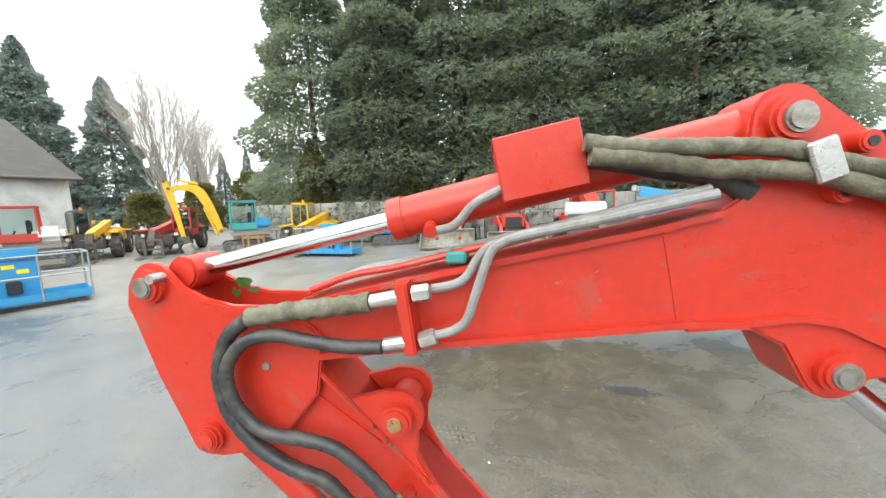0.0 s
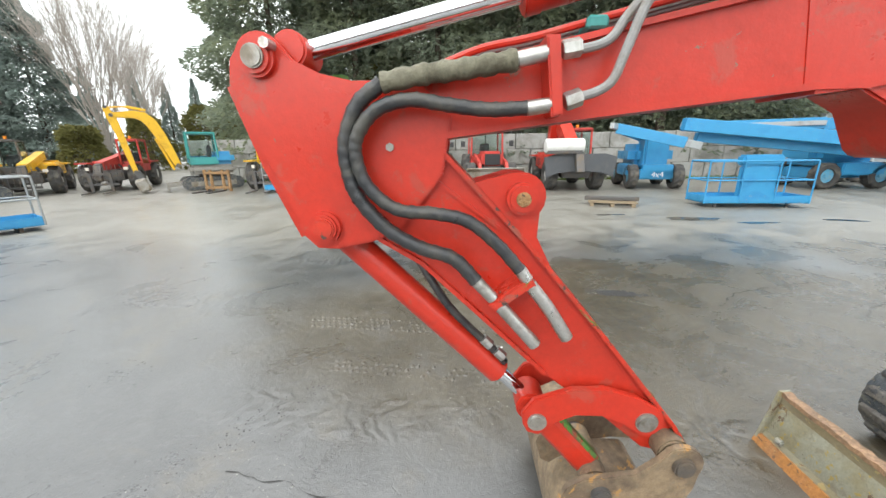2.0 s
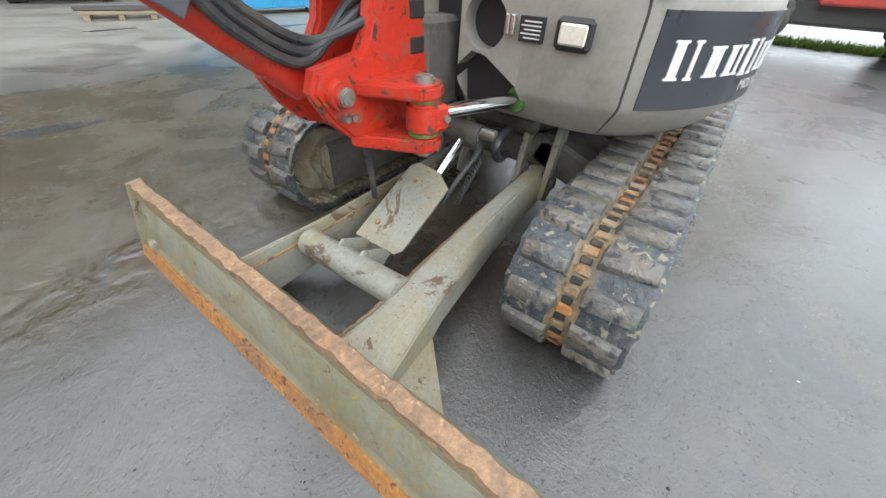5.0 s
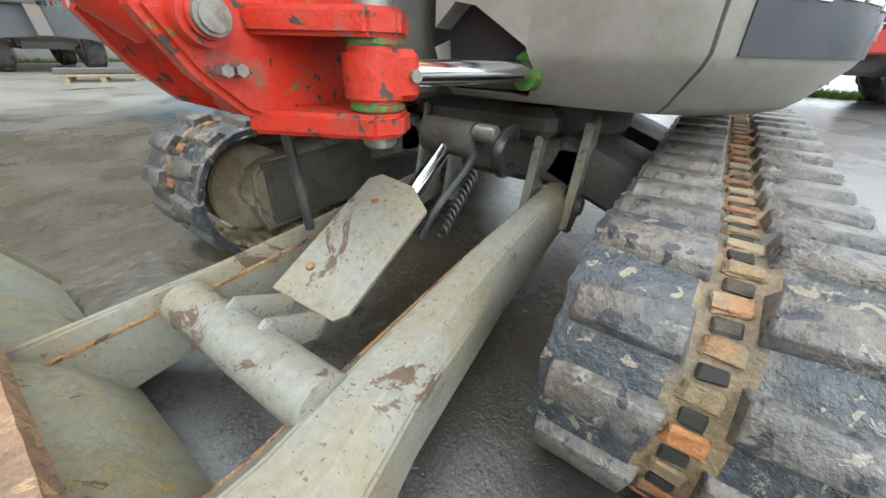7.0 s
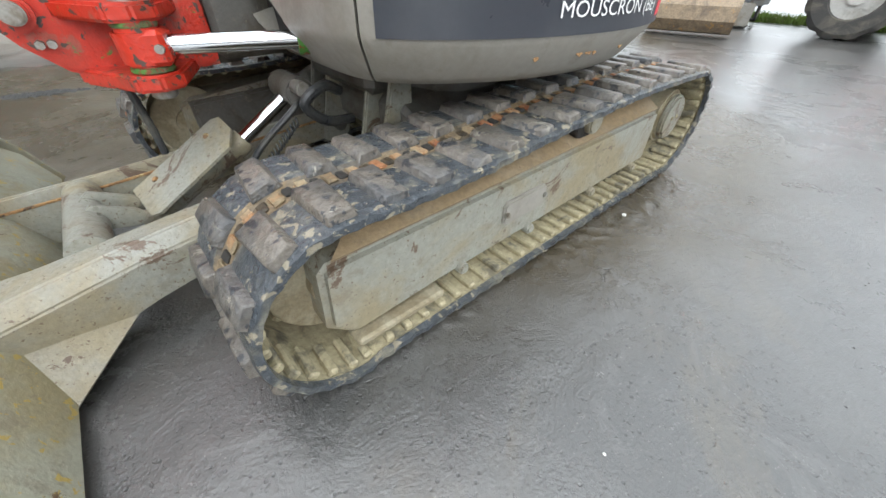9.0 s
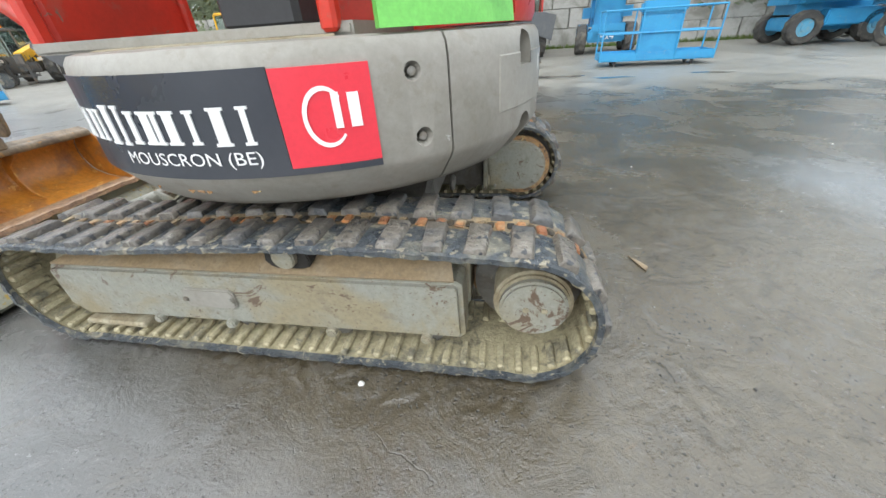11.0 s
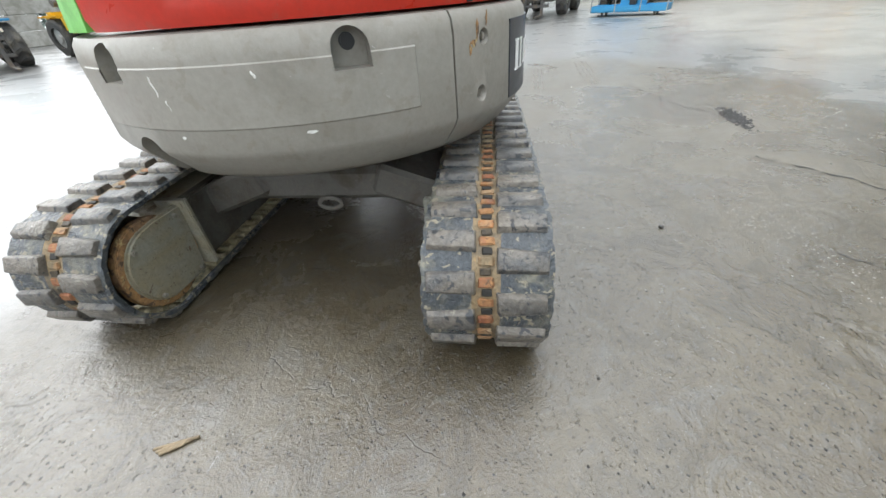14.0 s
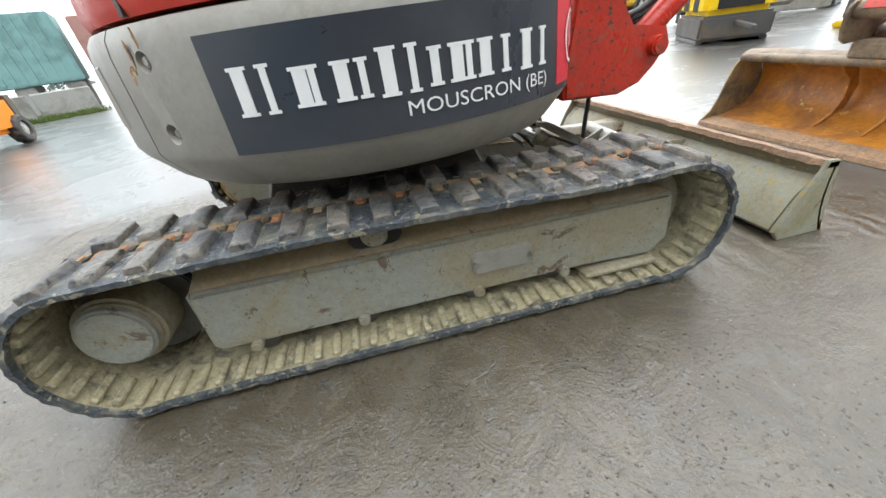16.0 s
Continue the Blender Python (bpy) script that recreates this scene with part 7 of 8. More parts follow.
def cab(parent, mat, x0, x1, y0, y1, z0, z1, roof=None):
    """A glazed cab: posts, roof, lower panels, panes, seat and wheel."""
    c = pbox(parent, "cab_base", mat, x0, x1, y0, y1, z0, z0 + 0.35 * (z1 - z0) * 0.7)
    zb = z0 + 0.35 * (z1 - z0) * 0.7
    for x, y in ((x0, y0), (x0, y1), (x1, y0), (x1, y1)):
        part("cab_post", beam((x, y, zb - 0.05), (x * 0.96 + (x0 + x1) * 0.02, y * 0.96 + (y0 + y1) * 0.02, z1), 0.07, 0.07), mat, c)
    pbox(parent, "cab_roof", roof or mat, x0 - 0.05, x1 + 0.05, y0 - 0.04, y1 + 0.04, z1 - 0.03, z1 + 0.08, 0.04)
    for a in ((x0 + 0.01, x0 + 0.02, y0 + 0.04, y1 - 0.04), (x1 - 0.02, x1 - 0.01, y0 + 0.04, y1 - 0.04), (x0 + 0.04, x1 - 0.04, y0 + 0.01, y0 + 0.02), (x0 + 0.04, x1 - 0.04, y1 - 0.02, y1 - 0.01)):
        part("pane", box(*a, zb, z1 - 0.04), PANE, c).visible_shadow = False
    xm, ym = (x0 + x1) / 2, (y0 + y1) / 2
    pbox(parent, "cab_seat", SEAT, xm - 0.35, xm - 0.2, ym - 0.22, ym + 0.22, zb - 0.1, zb + 0.55)
    part("steering_column", beam((xm + 0.25, ym, zb - 0.2), (xm + 0.12, ym, zb + 0.15), 0.06, 0.06), DARK, c)
    return c


def telehandler(label, at, turn, mat, cab_mat=None, tool="forks", boom_up=0.0, scale=1.0, dark=STEEL_DARK, group="parked telehandlers", cab_side=1):
    t = thing("telehandler", label, "telehandler", at, turn, group)
    cs = cab_side
    pbox(t, "chassis", dark, -2.1, 2.0, -0.55, 0.55, 0.50, 0.95, 0.06)
    for x in (-1.45, 1.45):
        for y in (-0.9, 0.9):
            wheel(t, x, y, 0.62, 0.42)
            pbox(t, "mudguard", mat, x - 0.62, x + 0.62, y - 0.22, y + 0.22, 1.27, 1.33, 0.03)
            part("axle", rod((x, 0, 0.62), (x, y, 0.62), 0.09, n=10), dark, t)
    cab(t, cab_mat or mat, -0.75, 0.55, 0.15 * cs, 0.98 * cs, 0.85, 2.35)
    eng = pbox(t, "engine_cover", mat, -1.0, 0.85, -0.98 * cs, -0.42 * cs, 0.75, 1.38, 0.10)
    for k in range(5):
        pbox(eng, "vent_slat", DARK, -0.6, 0.1, -0.99 * cs, -0.975 * cs, 0.95 + 0.06 * k, 0.975 + 0.06 * k, 0.004)
    pbox(t, "rear_weight", mat, -2.35, -1.9, -0.75, 0.75, 0.62, 1.45, 0.10)
    up_ = boom_up
    b0, b1 = Vector((-1.95, -0.12 * cs, 1.72)), Vector((2.35, -0.12 * cs, 1.18 + up_))
    bm_ = part("boom", beam(b0, b1, 0.32, 0.36), mat, t)
    part("boom_tip", beam(b1.lerp(b0, 0.12), b1 + (b1 - b0).normalized() * 0.25, 0.24, 0.26), dark, bm_)
    part("boom_pivot", rod((-1.95, -0.45, 1.72), (-1.95, 0.35, 1.72), 0.12), dark, t)
    part("lift_cylinder", rod((-0.6, -0.12 * cs, 0.95), b0.lerp(b1, 0.55), 0.07), CHROME, t)
    hx = b1.x + 0.22
    part("boom_head", beam((hx, b1.y, b1.z), (hx + 0.25, b1.y, 0.55 + up_), 0.28, 0.2), dark, t)
    if tool == "forks":
        fx = hx + 0.38
        carriage = pbox(t, "fork_carriage", dark, fx - 0.05, fx, -0.62, 0.62, 0.35 + up_, 0.45 + up_, 0.01)
        pbox(t, "fork_carriage_bar", dark, fx - 0.05, fx, -0.62, 0.62, 0.80 + up_, 0.90 + up_, 0.01)
        for k in range(9):
            y = -0.6 + 0.15 * k
            pbox(carriage, "guard_bar", dark, fx - 0.035, fx - 0.01, y - 0.012, y + 0.012, 0.35 + up_, 1.25 + up_, 0.004)
        for y in (-0.35, 0.35):
            pbox(t, "fork", dark, fx, fx + 1.1, y - 0.06, y + 0.06, 0.06 + up_, 0.11 + up_, 0.01)
            pbox(t, "fork_shank", dark, fx, fx + 0.05, y - 0.06, y + 0.06, 0.06 + up_, 0.9 + up_, 0.01)
    for y in (-0.7, 0.7):
        pbox(t, "headlamp", LAMP_GLASS, 2.0, 2.06, y - 0.09, y + 0.09, 0.98, 1.12, 0.02)
    part("beacon", rod((-0.1, 0.55 * cs, 2.42), (-0.1, 0.55 * cs, 2.58), 0.06, n=12), ORANGE, t)
    return t


def shovel(parent, w, x, z=0.0, teeth=0, mat=SHOVEL):
    """A loader bucket: curved shell with side plates, cutting edge and perhaps teeth."""
    prof_ = [(x + 0.75, z + 0.03), (x + 0.25, z + 0.06), (x + 0.05, z + 0.22), (x, z + 0.45), (x + 0.06, z + 0.72), (x + 0.22, z + 0.85)]
    s = part("loader_bucket", shell(prof_, 0.03, -w / 2, w / 2, 6), mat, parent, "scraped steel loader bucket")
    for y in (-w / 2 - 0.01, w / 2 - 0.01):
        part("side_plate", plate(prof_ + [(x + 0.45, z + 0.6)], y, y + 0.02), mat, s)
    pbox(s, "cutting_edge", STEEL_DARK, x + 0.62, x + 0.85, -w / 2, w / 2, z + 0.01, z + 0.04, 0.005)
    for k in range(teeth):
        y = -w / 2 + w * (k + 0.5) / teeth
        part("tooth", plate([(x + 0.8, z + 0.01), (x + 1.0, z + 0.03), (x + 0.8, z + 0.08)], y - 0.03, y + 0.03), RUST, s)
    return s


def loader(label, at, turn, mat, w=2.3, teeth=0):
    t = thing("tractor_loader", label, "tractor", at, turn, "parked loaders")
    pbox(t, "chassis", STEEL_DARK, -1.6, 1.7, -0.4, 0.4, 0.5, 0.95)
    pbox(t, "bonnet", mat, 0.1, 1.75, -0.45, 0.45, 0.9, 1.55, 0.12)
    pbox(t, "grille", DARK, 1.74, 1.78, -0.32, 0.32, 1.0, 1.45, 0.01)
    cab(t, mat, -1.2, 0.1, -0.72, 0.72, 0.95, 2.55)
    for x, r in ((-1.1, 0.72), (1.3, 0.55)):
        for y in (-0.85, 0.85):
            wheel(t, x, y, r, 0.42)
    for y in (-0.55, 0.55):
        part("loader_arm", beam((0.0, y, 1.35), (1.9, y, 1.05), 0.12, 0.22), mat, t)
        part("loader_arm_drop", beam((1.9, y, 1.05), (2.45, y, 0.42), 0.12, 0.2), mat, t)
        part("loader_cylinder", rod((0.4, y, 0.8), (1.7, y, 1.0), 0.05), CHROME, t)
        part("mirror", box(0.12, 0.16, y * 2.0 - 0.1, y * 2.0 + 0.1, 1.75, 2.0, 0.01), DARK, t)
        pbox(t, "headlamp", LAMP_GLASS, -0.02, 0.06, y * 1.2 - 0.09, y * 1.2 + 0.09, 2.42, 2.54, 0.02)
    shovel(t, w, 2.40, 0.05, teeth)
    return t


def basket(label, at, turn, w=2.3, d=0.95, mat=BLUE, rail=STEEL, z=0.12, panel=True):
    """The work platform of a lift: tray, toe boards, guard rails, control box."""
    t = thing("work_platform", label, "lift basket", at, turn, "work platforms")
    tray = pbox(t, "tray", mat, -w / 2, w / 2, -d / 2, d / 2, z, z + 0.05, 0.01)
    for a in ((-w / 2, w / 2, -d / 2, -d / 2 + 0.03), (-w / 2, w / 2, d / 2 - 0.03, d / 2), (-w / 2, -w / 2 + 0.03, -d / 2, d / 2), (w / 2 - 0.03, w / 2, -d / 2, d / 2)):
        pbox(tray, "toe_board", mat, *a, z, z + 0.20, 0.008)
    for h in (0.62, 1.12):
        pts = [(-w / 2, -d / 2, z + h), (w / 2, -d / 2, z + h), (w / 2, d / 2, z + h), (-w / 2, d / 2, z + h)]
        for a, b in zip(pts, pts[1:] + pts[:1]):
            part("guard_rail", rod(a, b, 0.02, n=8), rail, t)
    for x in (-w / 2, -w / 6, w / 6, w / 2):
        for y in (-d / 2, d / 2):
            part("post", rod((x, y, z), (x, y, z + 1.12), 0.02, n=8), rail, t)
    for x in (-w * 0.35, w * 0.35):
        part("caster_stub", rod((x, -d * 0.3, 0.0), (x, -d * 0.3, z + 0.01), 0.04, n=10), STEEL_DARK, t)
        part("caster_stub", rod((x, d * 0.3, 0.0), (x, d * 0.3, z + 0.01), 0.04, n=10), STEEL_DARK, t)
    if panel:
        p = pbox(t, "control_panel", mat, -0.45, 0.45, d / 2 - 0.22, d / 2 - 0.04, z + 0.05, z + 1.0, 0.03)
        pbox(p, "panel_hood", mat, -0.5, 0.5, d / 2 - 0.3, d / 2, z + 1.0, z + 1.28, 0.05)
        for x, zz in ((-0.25, 0.72), (0.2, 0.72), (-0.02, 0.85)):
            pbox(p, "label", YELLOW_LABEL, x - 0.10, x + 0.10, d / 2 - 0.226, d / 2 - 0.219, z + zz - 0.05, z + zz + 0.05, 0.002)
        pbox(p, "foot_switch_box", DARK, -0.1, 0.15, d / 2 - 0.36, d / 2 - 0.22, z + 0.18, z + 0.5, 0.02)
    return t


def boom_lift(label, at, turn, beams, mat=BLUE, group="parked boom lifts", rail=None):
    t = thing("boom_lift", label, "boom lift", at, turn, group)
    pbox(t, "chassis", mat, -1.25, 1.25, -0.62, 0.62, 0.38, 0.78, 0.05)
    for x in (-0.95, 0.95):
        for y in (-0.82, 0.82):
            wheel(t, x, y, 0.48, 0.36, BLUE_PALE)
    pbox(t, "engine_cover", mat, -1.45, 0.6, -0.85, 0.85, 0.85, 1.75, 0.28)
    pbox(t, "tool_box", mat, -0.5, 1.0, -1.0, -0.6, 0.5, 0.95, 0.04)
    pbox(t, "turret", mat, 0.1, 1.0, -0.45, 0.45, 0.80, 2.1, 0.08)
    for a, b, s in beams:
        bmn = part("boom_section", beam(a, b, s, s * 1.15), mat, t)
        a, b = Vector(a), Vector(b)
        part("inner_boom", beam(b, b + (b - a).normalized() * 0.5, s * 0.7, s * 0.8), STEEL, bmn)
        side = Vector((0, 0, 1)).cross((b - a).normalized()).normalized()
        part("cable_tray", beam(a + side * s * 0.62, b + side * s * 0.62, 0.06, s * 0.5), STEEL, bmn)
    return t


def flat_words(body, parent, m, size, mat, name="lettering"):
    cu = bpy.data.curves.new("words", "FONT")
    cu.body, cu.size, cu.align_x = body, size, "CENTER"
    tmp = new("words", cu)
    me = bpy.data.meshes.new_from_object(tmp.evaluated_get(bpy.context.evaluated_depsgraph_get()))
    bpy.data.objects.remove(tmp)
    bm = bmesh.new()
    bm.from_mesh(me)
    bpy.data.meshes.remove(me)
    bm.transform(m)
    return part(name, bm, mat, parent, smooth=False)


def digger(label, at, turn, mat, cab_mat, boom_pts, house_turn=0.0, scale=1.0, bucket_w=0.8, group="parked excavators", wide_bucket=False, blade_mat=SHOVEL, boom_mat=None, curved=()):
    """A parked excavator: tracks, blade, house, cab, boom, dipper and bucket."""
    t = thing("excavator", label, "excavator", at, turn, group)
    for s in (-1, 1):
        o = arc(-1.0, 0.30, 0.28, 90, 270, 6) + arc(1.0, 0.30, 0.28, -90, 90, 6)
        tr = part("crawler_track", plate(o, s * 0.62, s * 1.02, 0.02), RUBBER, t)
        part("track_frame", plate([(-0.95, 0.16), (0.95, 0.16), (0.95, 0.42), (-0.95, 0.42)], s * 0.66, s * 1.035, 0.02), blade_mat, tr)
    pbox(t, "blade", blade_mat, 1.75, 1.82, -1.0, 1.0, 0.04, 0.42, 0.02)
    for y in (-0.5, 0.5):
        part("blade_arm", beam((0.6, y, 0.38), (1.75, y, 0.25), 0.12, 0.14), blade_mat, t)
    part("slew_ring", rod((0, 0, 0.45), (0, 0, 0.75), 0.5, n=24), STEEL_DARK, t)
    pbox(t, "house", GREY, -1.05, 0.85, -0.9, 0.9, 0.72, 1.15, 0.15)
    pbox(t, "engine_hood", mat, -1.05, -0.1, -0.9, 0.9, 1.15, 1.75, 0.18)
    pbox(t, "side_hood", mat, -0.1, 0.8, -0.9, -0.15, 1.15, 1.55, 0.10)
    cab(t, cab_mat, -0.35, 0.8, 0.0, 0.88, 1.15, 2.55)
    for nm, line, y, half in curved:
        upper, lower = [], []
        for i, (x, z, w) in enumerate(line):
            dx, dz = line[min(i + 1, len(line) - 1)][0] - line[max(i - 1, 0)][0], line[min(i + 1, len(line) - 1)][1] - line[max(i - 1, 0)][1]
            q = math.hypot(dx, dz)
            upper.append((x - dz / q * w / 2, z + dx / q * w / 2))
            lower.append((x + dz / q * w / 2, z - dx / q * w / 2))
        part(nm, plate(upper + lower[::-1], y - half, y + half, 0.02), boom_mat or mat, t)
        for x, z, w in (line[0], line[-1]):
            part("pivot", boss(x, z, y - half - 0.04, y + half + 0.04, w * 0.36, 0.01, n=12), STEEL_DARK, t)
    for (a, b, w, h, nm) in boom_pts:
        part(nm, beam(a, b, w, h, None, min(w, h) * 0.16), {"bucket": SHOVEL, "coupler": STEEL_DARK}[nm] if nm in ("bucket", "coupler") else boom_mat or mat, t)
    return t


# work platform standing alone in the yard, with its lift arm behind
basket("blue lift basket with grey guard rails standing in the yard", (-14.35, 5.95, 0), 60, 2.55, 0.95)
boom_lift("blue boom lift behind its lowered basket", (-18.6, 7.0, 0), -20, [((0.4, 0, 1.7), (2.4, 0.2, 1.1), 0.24)])
telehandler("light green telehandler parked near the hall", (-23.0, 9.3, 0), -40, FERN, cab_side=-1)
digger("white and red mini excavator parked by the hall", (-22.4, 11.6, 0), -128, WHITE_PAINT, RED_FADED, [((0.9, 0, 1.2), (2.0, 0, 2.5), 0.2, 0.28, "boom"), ((2.0, 0, 2.5), (3.1, 0, 2.1), 0.2, 0.26, "boom"), ((3.1, 0, 2.2), (3.5, 0, 0.9), 0.18, 0.22, "dipper"), ((3.5, 0, 0.9), (3.2, 0, 0.4), 0.6, 0.4, "bucket")])
telehandler("yellow and black telehandler parked in the row", (-23.7, 15.2, 0), -48, YELLOW, STEEL_DARK, cab_side=-1)
telehandler("red telehandler with a fork guard parked in the row", (-20.9, 16.9, 0), -62, RED_FADED, cab_side=1)
digger("blue excavator with a teal cab and a lowered yellow boom", (-16.0, 16.5, 0), -138.7, BLUE, TEAL,
       [((1.42, 0.46, 0.95), (1.86, 0.46, 2.35), 0.11, 0.11, "cylinder"), ((1.98, 0.46, 3.50), (2.65, 0.46, 3.62), 0.11, 0.11, "cylinder"), ((2.65, 0.46, 3.62), (3.25, 0.46, 3.56), 0.06, 0.06, "cylinder_rod"),
        ((2.80, 0.46, 0.95), (2.62, 0.46, 0.6), 0.26, 0.28, "coupler"), ((2.74, 0.46, 0.62), (2.55, 0.46, 0.08), 0.75, 0.45, "bucket")],
       boom_mat=YELLOW, curved=(("boom", [(1.25, 1.15, 0.26), (1.46, 1.85, 0.34), (1.68, 2.5, 0.40), (1.90, 3.0, 0.44), (2.12, 3.24, 0.40), (2.45, 3.32, 0.30), (3.15, 3.26, 0.20)], 0.46, 0.13),
                                ("dipper", [(3.28, 3.58, 0.18), (3.16, 3.20, 0.32), (3.02, 2.5, 0.26), (2.80, 0.95, 0.17)], 0.46, 0.11)))
rk = thing("fork_carriage", "rusty brown fork carriage standing on the ground", "fork carriage", (-14.6, 14.9, 0), -6)
for z in (0.10, 0.75):
    pbox(rk, "cross_bar", RUST, -0.65, 0.65, -0.05, 0.03, z, z + 0.12, 0.01)
for x in (-0.6, -0.3, 0.3, 0.6):
    pbox(rk, "upright", RUST, x - 0.06, x + 0.06, -0.03, 0.05, 0.0, 0.95, 0.01)
for x in (-0.35, 0.35):
    pbox(rk, "fork", STEEL_DARK, x - 0.07, x + 0.07, -1.1, -0.05, 0.0, 0.06, 0.01)
telehandler("yellow telehandler with a black cab frame in the row", (-12.6, 17.2, 0), -80, YELLOW, YELLOW, cab_side=-1)
basket("blue lift basket with labels in the row", (-10.4, 14.1, 0), -10, 2.9, 0.9)
# conveyor
cv = thing("tracked_conveyor", "blue and white tracked conveyor with a raised belt", "conveyor", (-8.6, 18.2, 0), 25)
part("belt_frame", beam((-2.2, 0, 0.7), (2.6, 0, 2.5), 0.7, 0.3), BLUE_PALE, cv)
part("belt", beam((-2.2, 0, 0.88), (2.6, 0, 2.68), 0.55, 0.05), STEEL_DARK, cv)
pbox(cv, "hopper", BLUE_DEEP, -0.6, 1.2, -0.6, 0.6, 0.6, 1.7, 0.05)
for y in (-0.7, 0.7):
    part("crawler_track", plate(arc(-0.9, 0.28, 0.27, 90, 270, 5) + arc(0.9, 0.28, 0.27, -90, 90, 5), y - 0.15, y + 0.15, 0.02), RUBBER, cv)
for x in (-0.9, 0.9):
    part("leg", beam((x, 0, 0.5), (x, 0, 1.4), 0.12, 0.12), BLUE, cv)
loader("red loader with a toothed bucket parked by the wall", (-5.1, 18.2, 0), -92, RED_FADED, 2.5, 7)
loader("red loader with a wide bucket parked by the wall", (-2.35, 16.1, 0), -86, RED_FADED, 2.3, 0)
# big rotating telehandler
big = telehandler("large red telehandler with a grey stabiliser plate and winch", (0.95, 15.4, 0), -90, RED, RED_FADED, tool="none", boom_up=0.2, cab_side=1)
sp = [(-1.25, 0.55), (-1.35, 1.30), (-0.9, 1.42), (0.9, 1.42), (1.35, 1.30), (1.25, 0.55), (0.8, 0.72), (0.0, 0.78), (-0.8, 0.72)]
part("stabiliser_plate", moved(plate(sp, -0.06, 0.06, 0.02), Matrix.Translation((2.35, 0, 0)) @ pose(0, 0, 0, 0, 0, 90)), GUARD, big, "dark grey stabiliser plate")
part("winch_housing", rod((2.4, -1.35, 1.72), (2.4, 0.05, 1.72), 0.26, n=20, bevel=0.03), WHITE_PAINT, big, "white winch housing")
pbox(big, "winch_frame", STEEL_DARK, 2.1, 2.6, -1.3, 0.0, 1.42, 1.58, 0.03)
part("raised_boom", beam((1.5, -0.1, 1.6), (-2.3, 0.1, 3.6), 0.5, 0.55), RED, big)
part("boom_tower", beam((-1.2, -0.2, 1.3), (-0.6, -0.2, 3.3), 0.5, 0.5), RED, big)
# boom lifts at the north-east
bl = boom_lift("blue rough-terrain boom lift marked 4x4", (4.3, 14.9, 0), -98, [((0.2, -0.2, 1.95), (1.5, -1.6, 2.32), 0.26), ((1.55, -1.7, 2.32), (2.26, 0.45, 1.75), 0.32)])
flat_words("4x4", bl, Matrix.Translation((1.256, 0.05, 0.47)) @ Matrix(((0, 0, 1), (1, 0, 0), (0, 1, 0))).to_4x4(), 0.30, WHITE)
pbox(bl, "front_panel", BLUE, 1.0, 1.25, -0.5, 0.6, 0.4, 0.95, 0.03)
boom_lift("long blue boom lift with lowered booms", (10.9, 14.0, 0), 0, [((-6.3, -0.8, 2.40), (3.4, -2.1, 1.25), 0.38), ((-5.6, -0.5, 1.95), (2.6, -1.6, 1.0), 0.28)])
boom_lift("blue boom lift parked at the far end of the row", (12.8, 16.4, 0), 160, [((0.4, 0.3, 2.45), (-3.4, 0.8, 2.4), 0.42), ((0.4, 0.3, 2.5), (4.2, 0.2, 2.5), 0.40)])
basket("pale blue lift basket with yellow labels by the boom lifts", (4.45, 9.5, 0), 176, 2.6, 0.9, BLUE, BLUE)
# pallet with a steel bar
pl_ = thing("pallet", "weathered pallet with a steel bar on it", "pallet", (0.95, 9.9, 0), -18)
for y in (-0.45, -0.15, 0.15, 0.45):
    pbox(pl_, "deck_board", WOOD, -0.65, 0.65, y - 0.06, y + 0.06, 0.10, 0.125, 0.004)
for x in (-0.55, 0.0, 0.55):
    pbox(pl_, "bearer", WOOD, x - 0.05, x + 0.05, -0.5, 0.5, 0.0, 0.10, 0.004)
tagged(part("steel_bar", moved(box(-0.75, 0.72, -0.09, 0.09, 0.125, 0.24, 0.015), Matrix.Translation((0.95, 9.9, 0)) @ pose(0, 0, 0, 0, 0, -18)), STEEL_DARK), "heavy steel bar lying on a pallet", "steel bar")
# east side
telehandler("red telehandler with pale rims parked by the grass", (9.3, -2.15, 0), 90, RED, RED_FADED, cab_side=1)
fk = thing("forklift", "orange forklift with a raised grey mast", "forklift", (7.6, -6.6, 0), 100)
pbox(fk, "body", ORANGE, -1.1, 0.6, -0.55, 0.55, 0.25, 0.95, 0.10)
pbox(fk, "counterweight", STEEL_DARK, -1.4, -1.0, -0.52, 0.52, 0.3, 1.05, 0.12)
for x, r in ((0.45, 0.34), (-0.95, 0.28)):
    for y in (-0.5, 0.5):
        wheel(fk, x, y, r, 0.24)
for y in (-0.35, 0.35):
    pbox(fk, "mast_rail", STEEL, 0.72, 0.86, y - 0.06, y + 0.06, 0.1, 2.9, 0.01)
    pbox(fk, "fork", STEEL_DARK, 0.98, 2.0, y - 0.06, y + 0.06, 0.08, 0.13, 0.01)
    pbox(fk, "overhead_post", DARK, -0.9, -0.82, y - 0.1, y - 0.04, 0.95, 2.1, 0.01)
    pbox(fk, "overhead_post", DARK, 0.35, 0.43, y - 0.1, y - 0.04, 0.95, 2.1, 0.01)
pbox(fk, "carriage", STEEL_DARK, 0.90, 0.98, -0.5, 0.5, 0.15, 0.75, 0.02)
for k in range(7):
    pbox(fk, "load_guard_bar", STEEL, 0.92, 0.95, -0.48 + 0.15 * k, -0.45 + 0.15 * k, 0.7, 1.3, 0.004)
pbox(fk, "overhead_guard", DARK, -0.95, 0.5, -0.5, 0.5, 2.1, 2.18, 0.03)
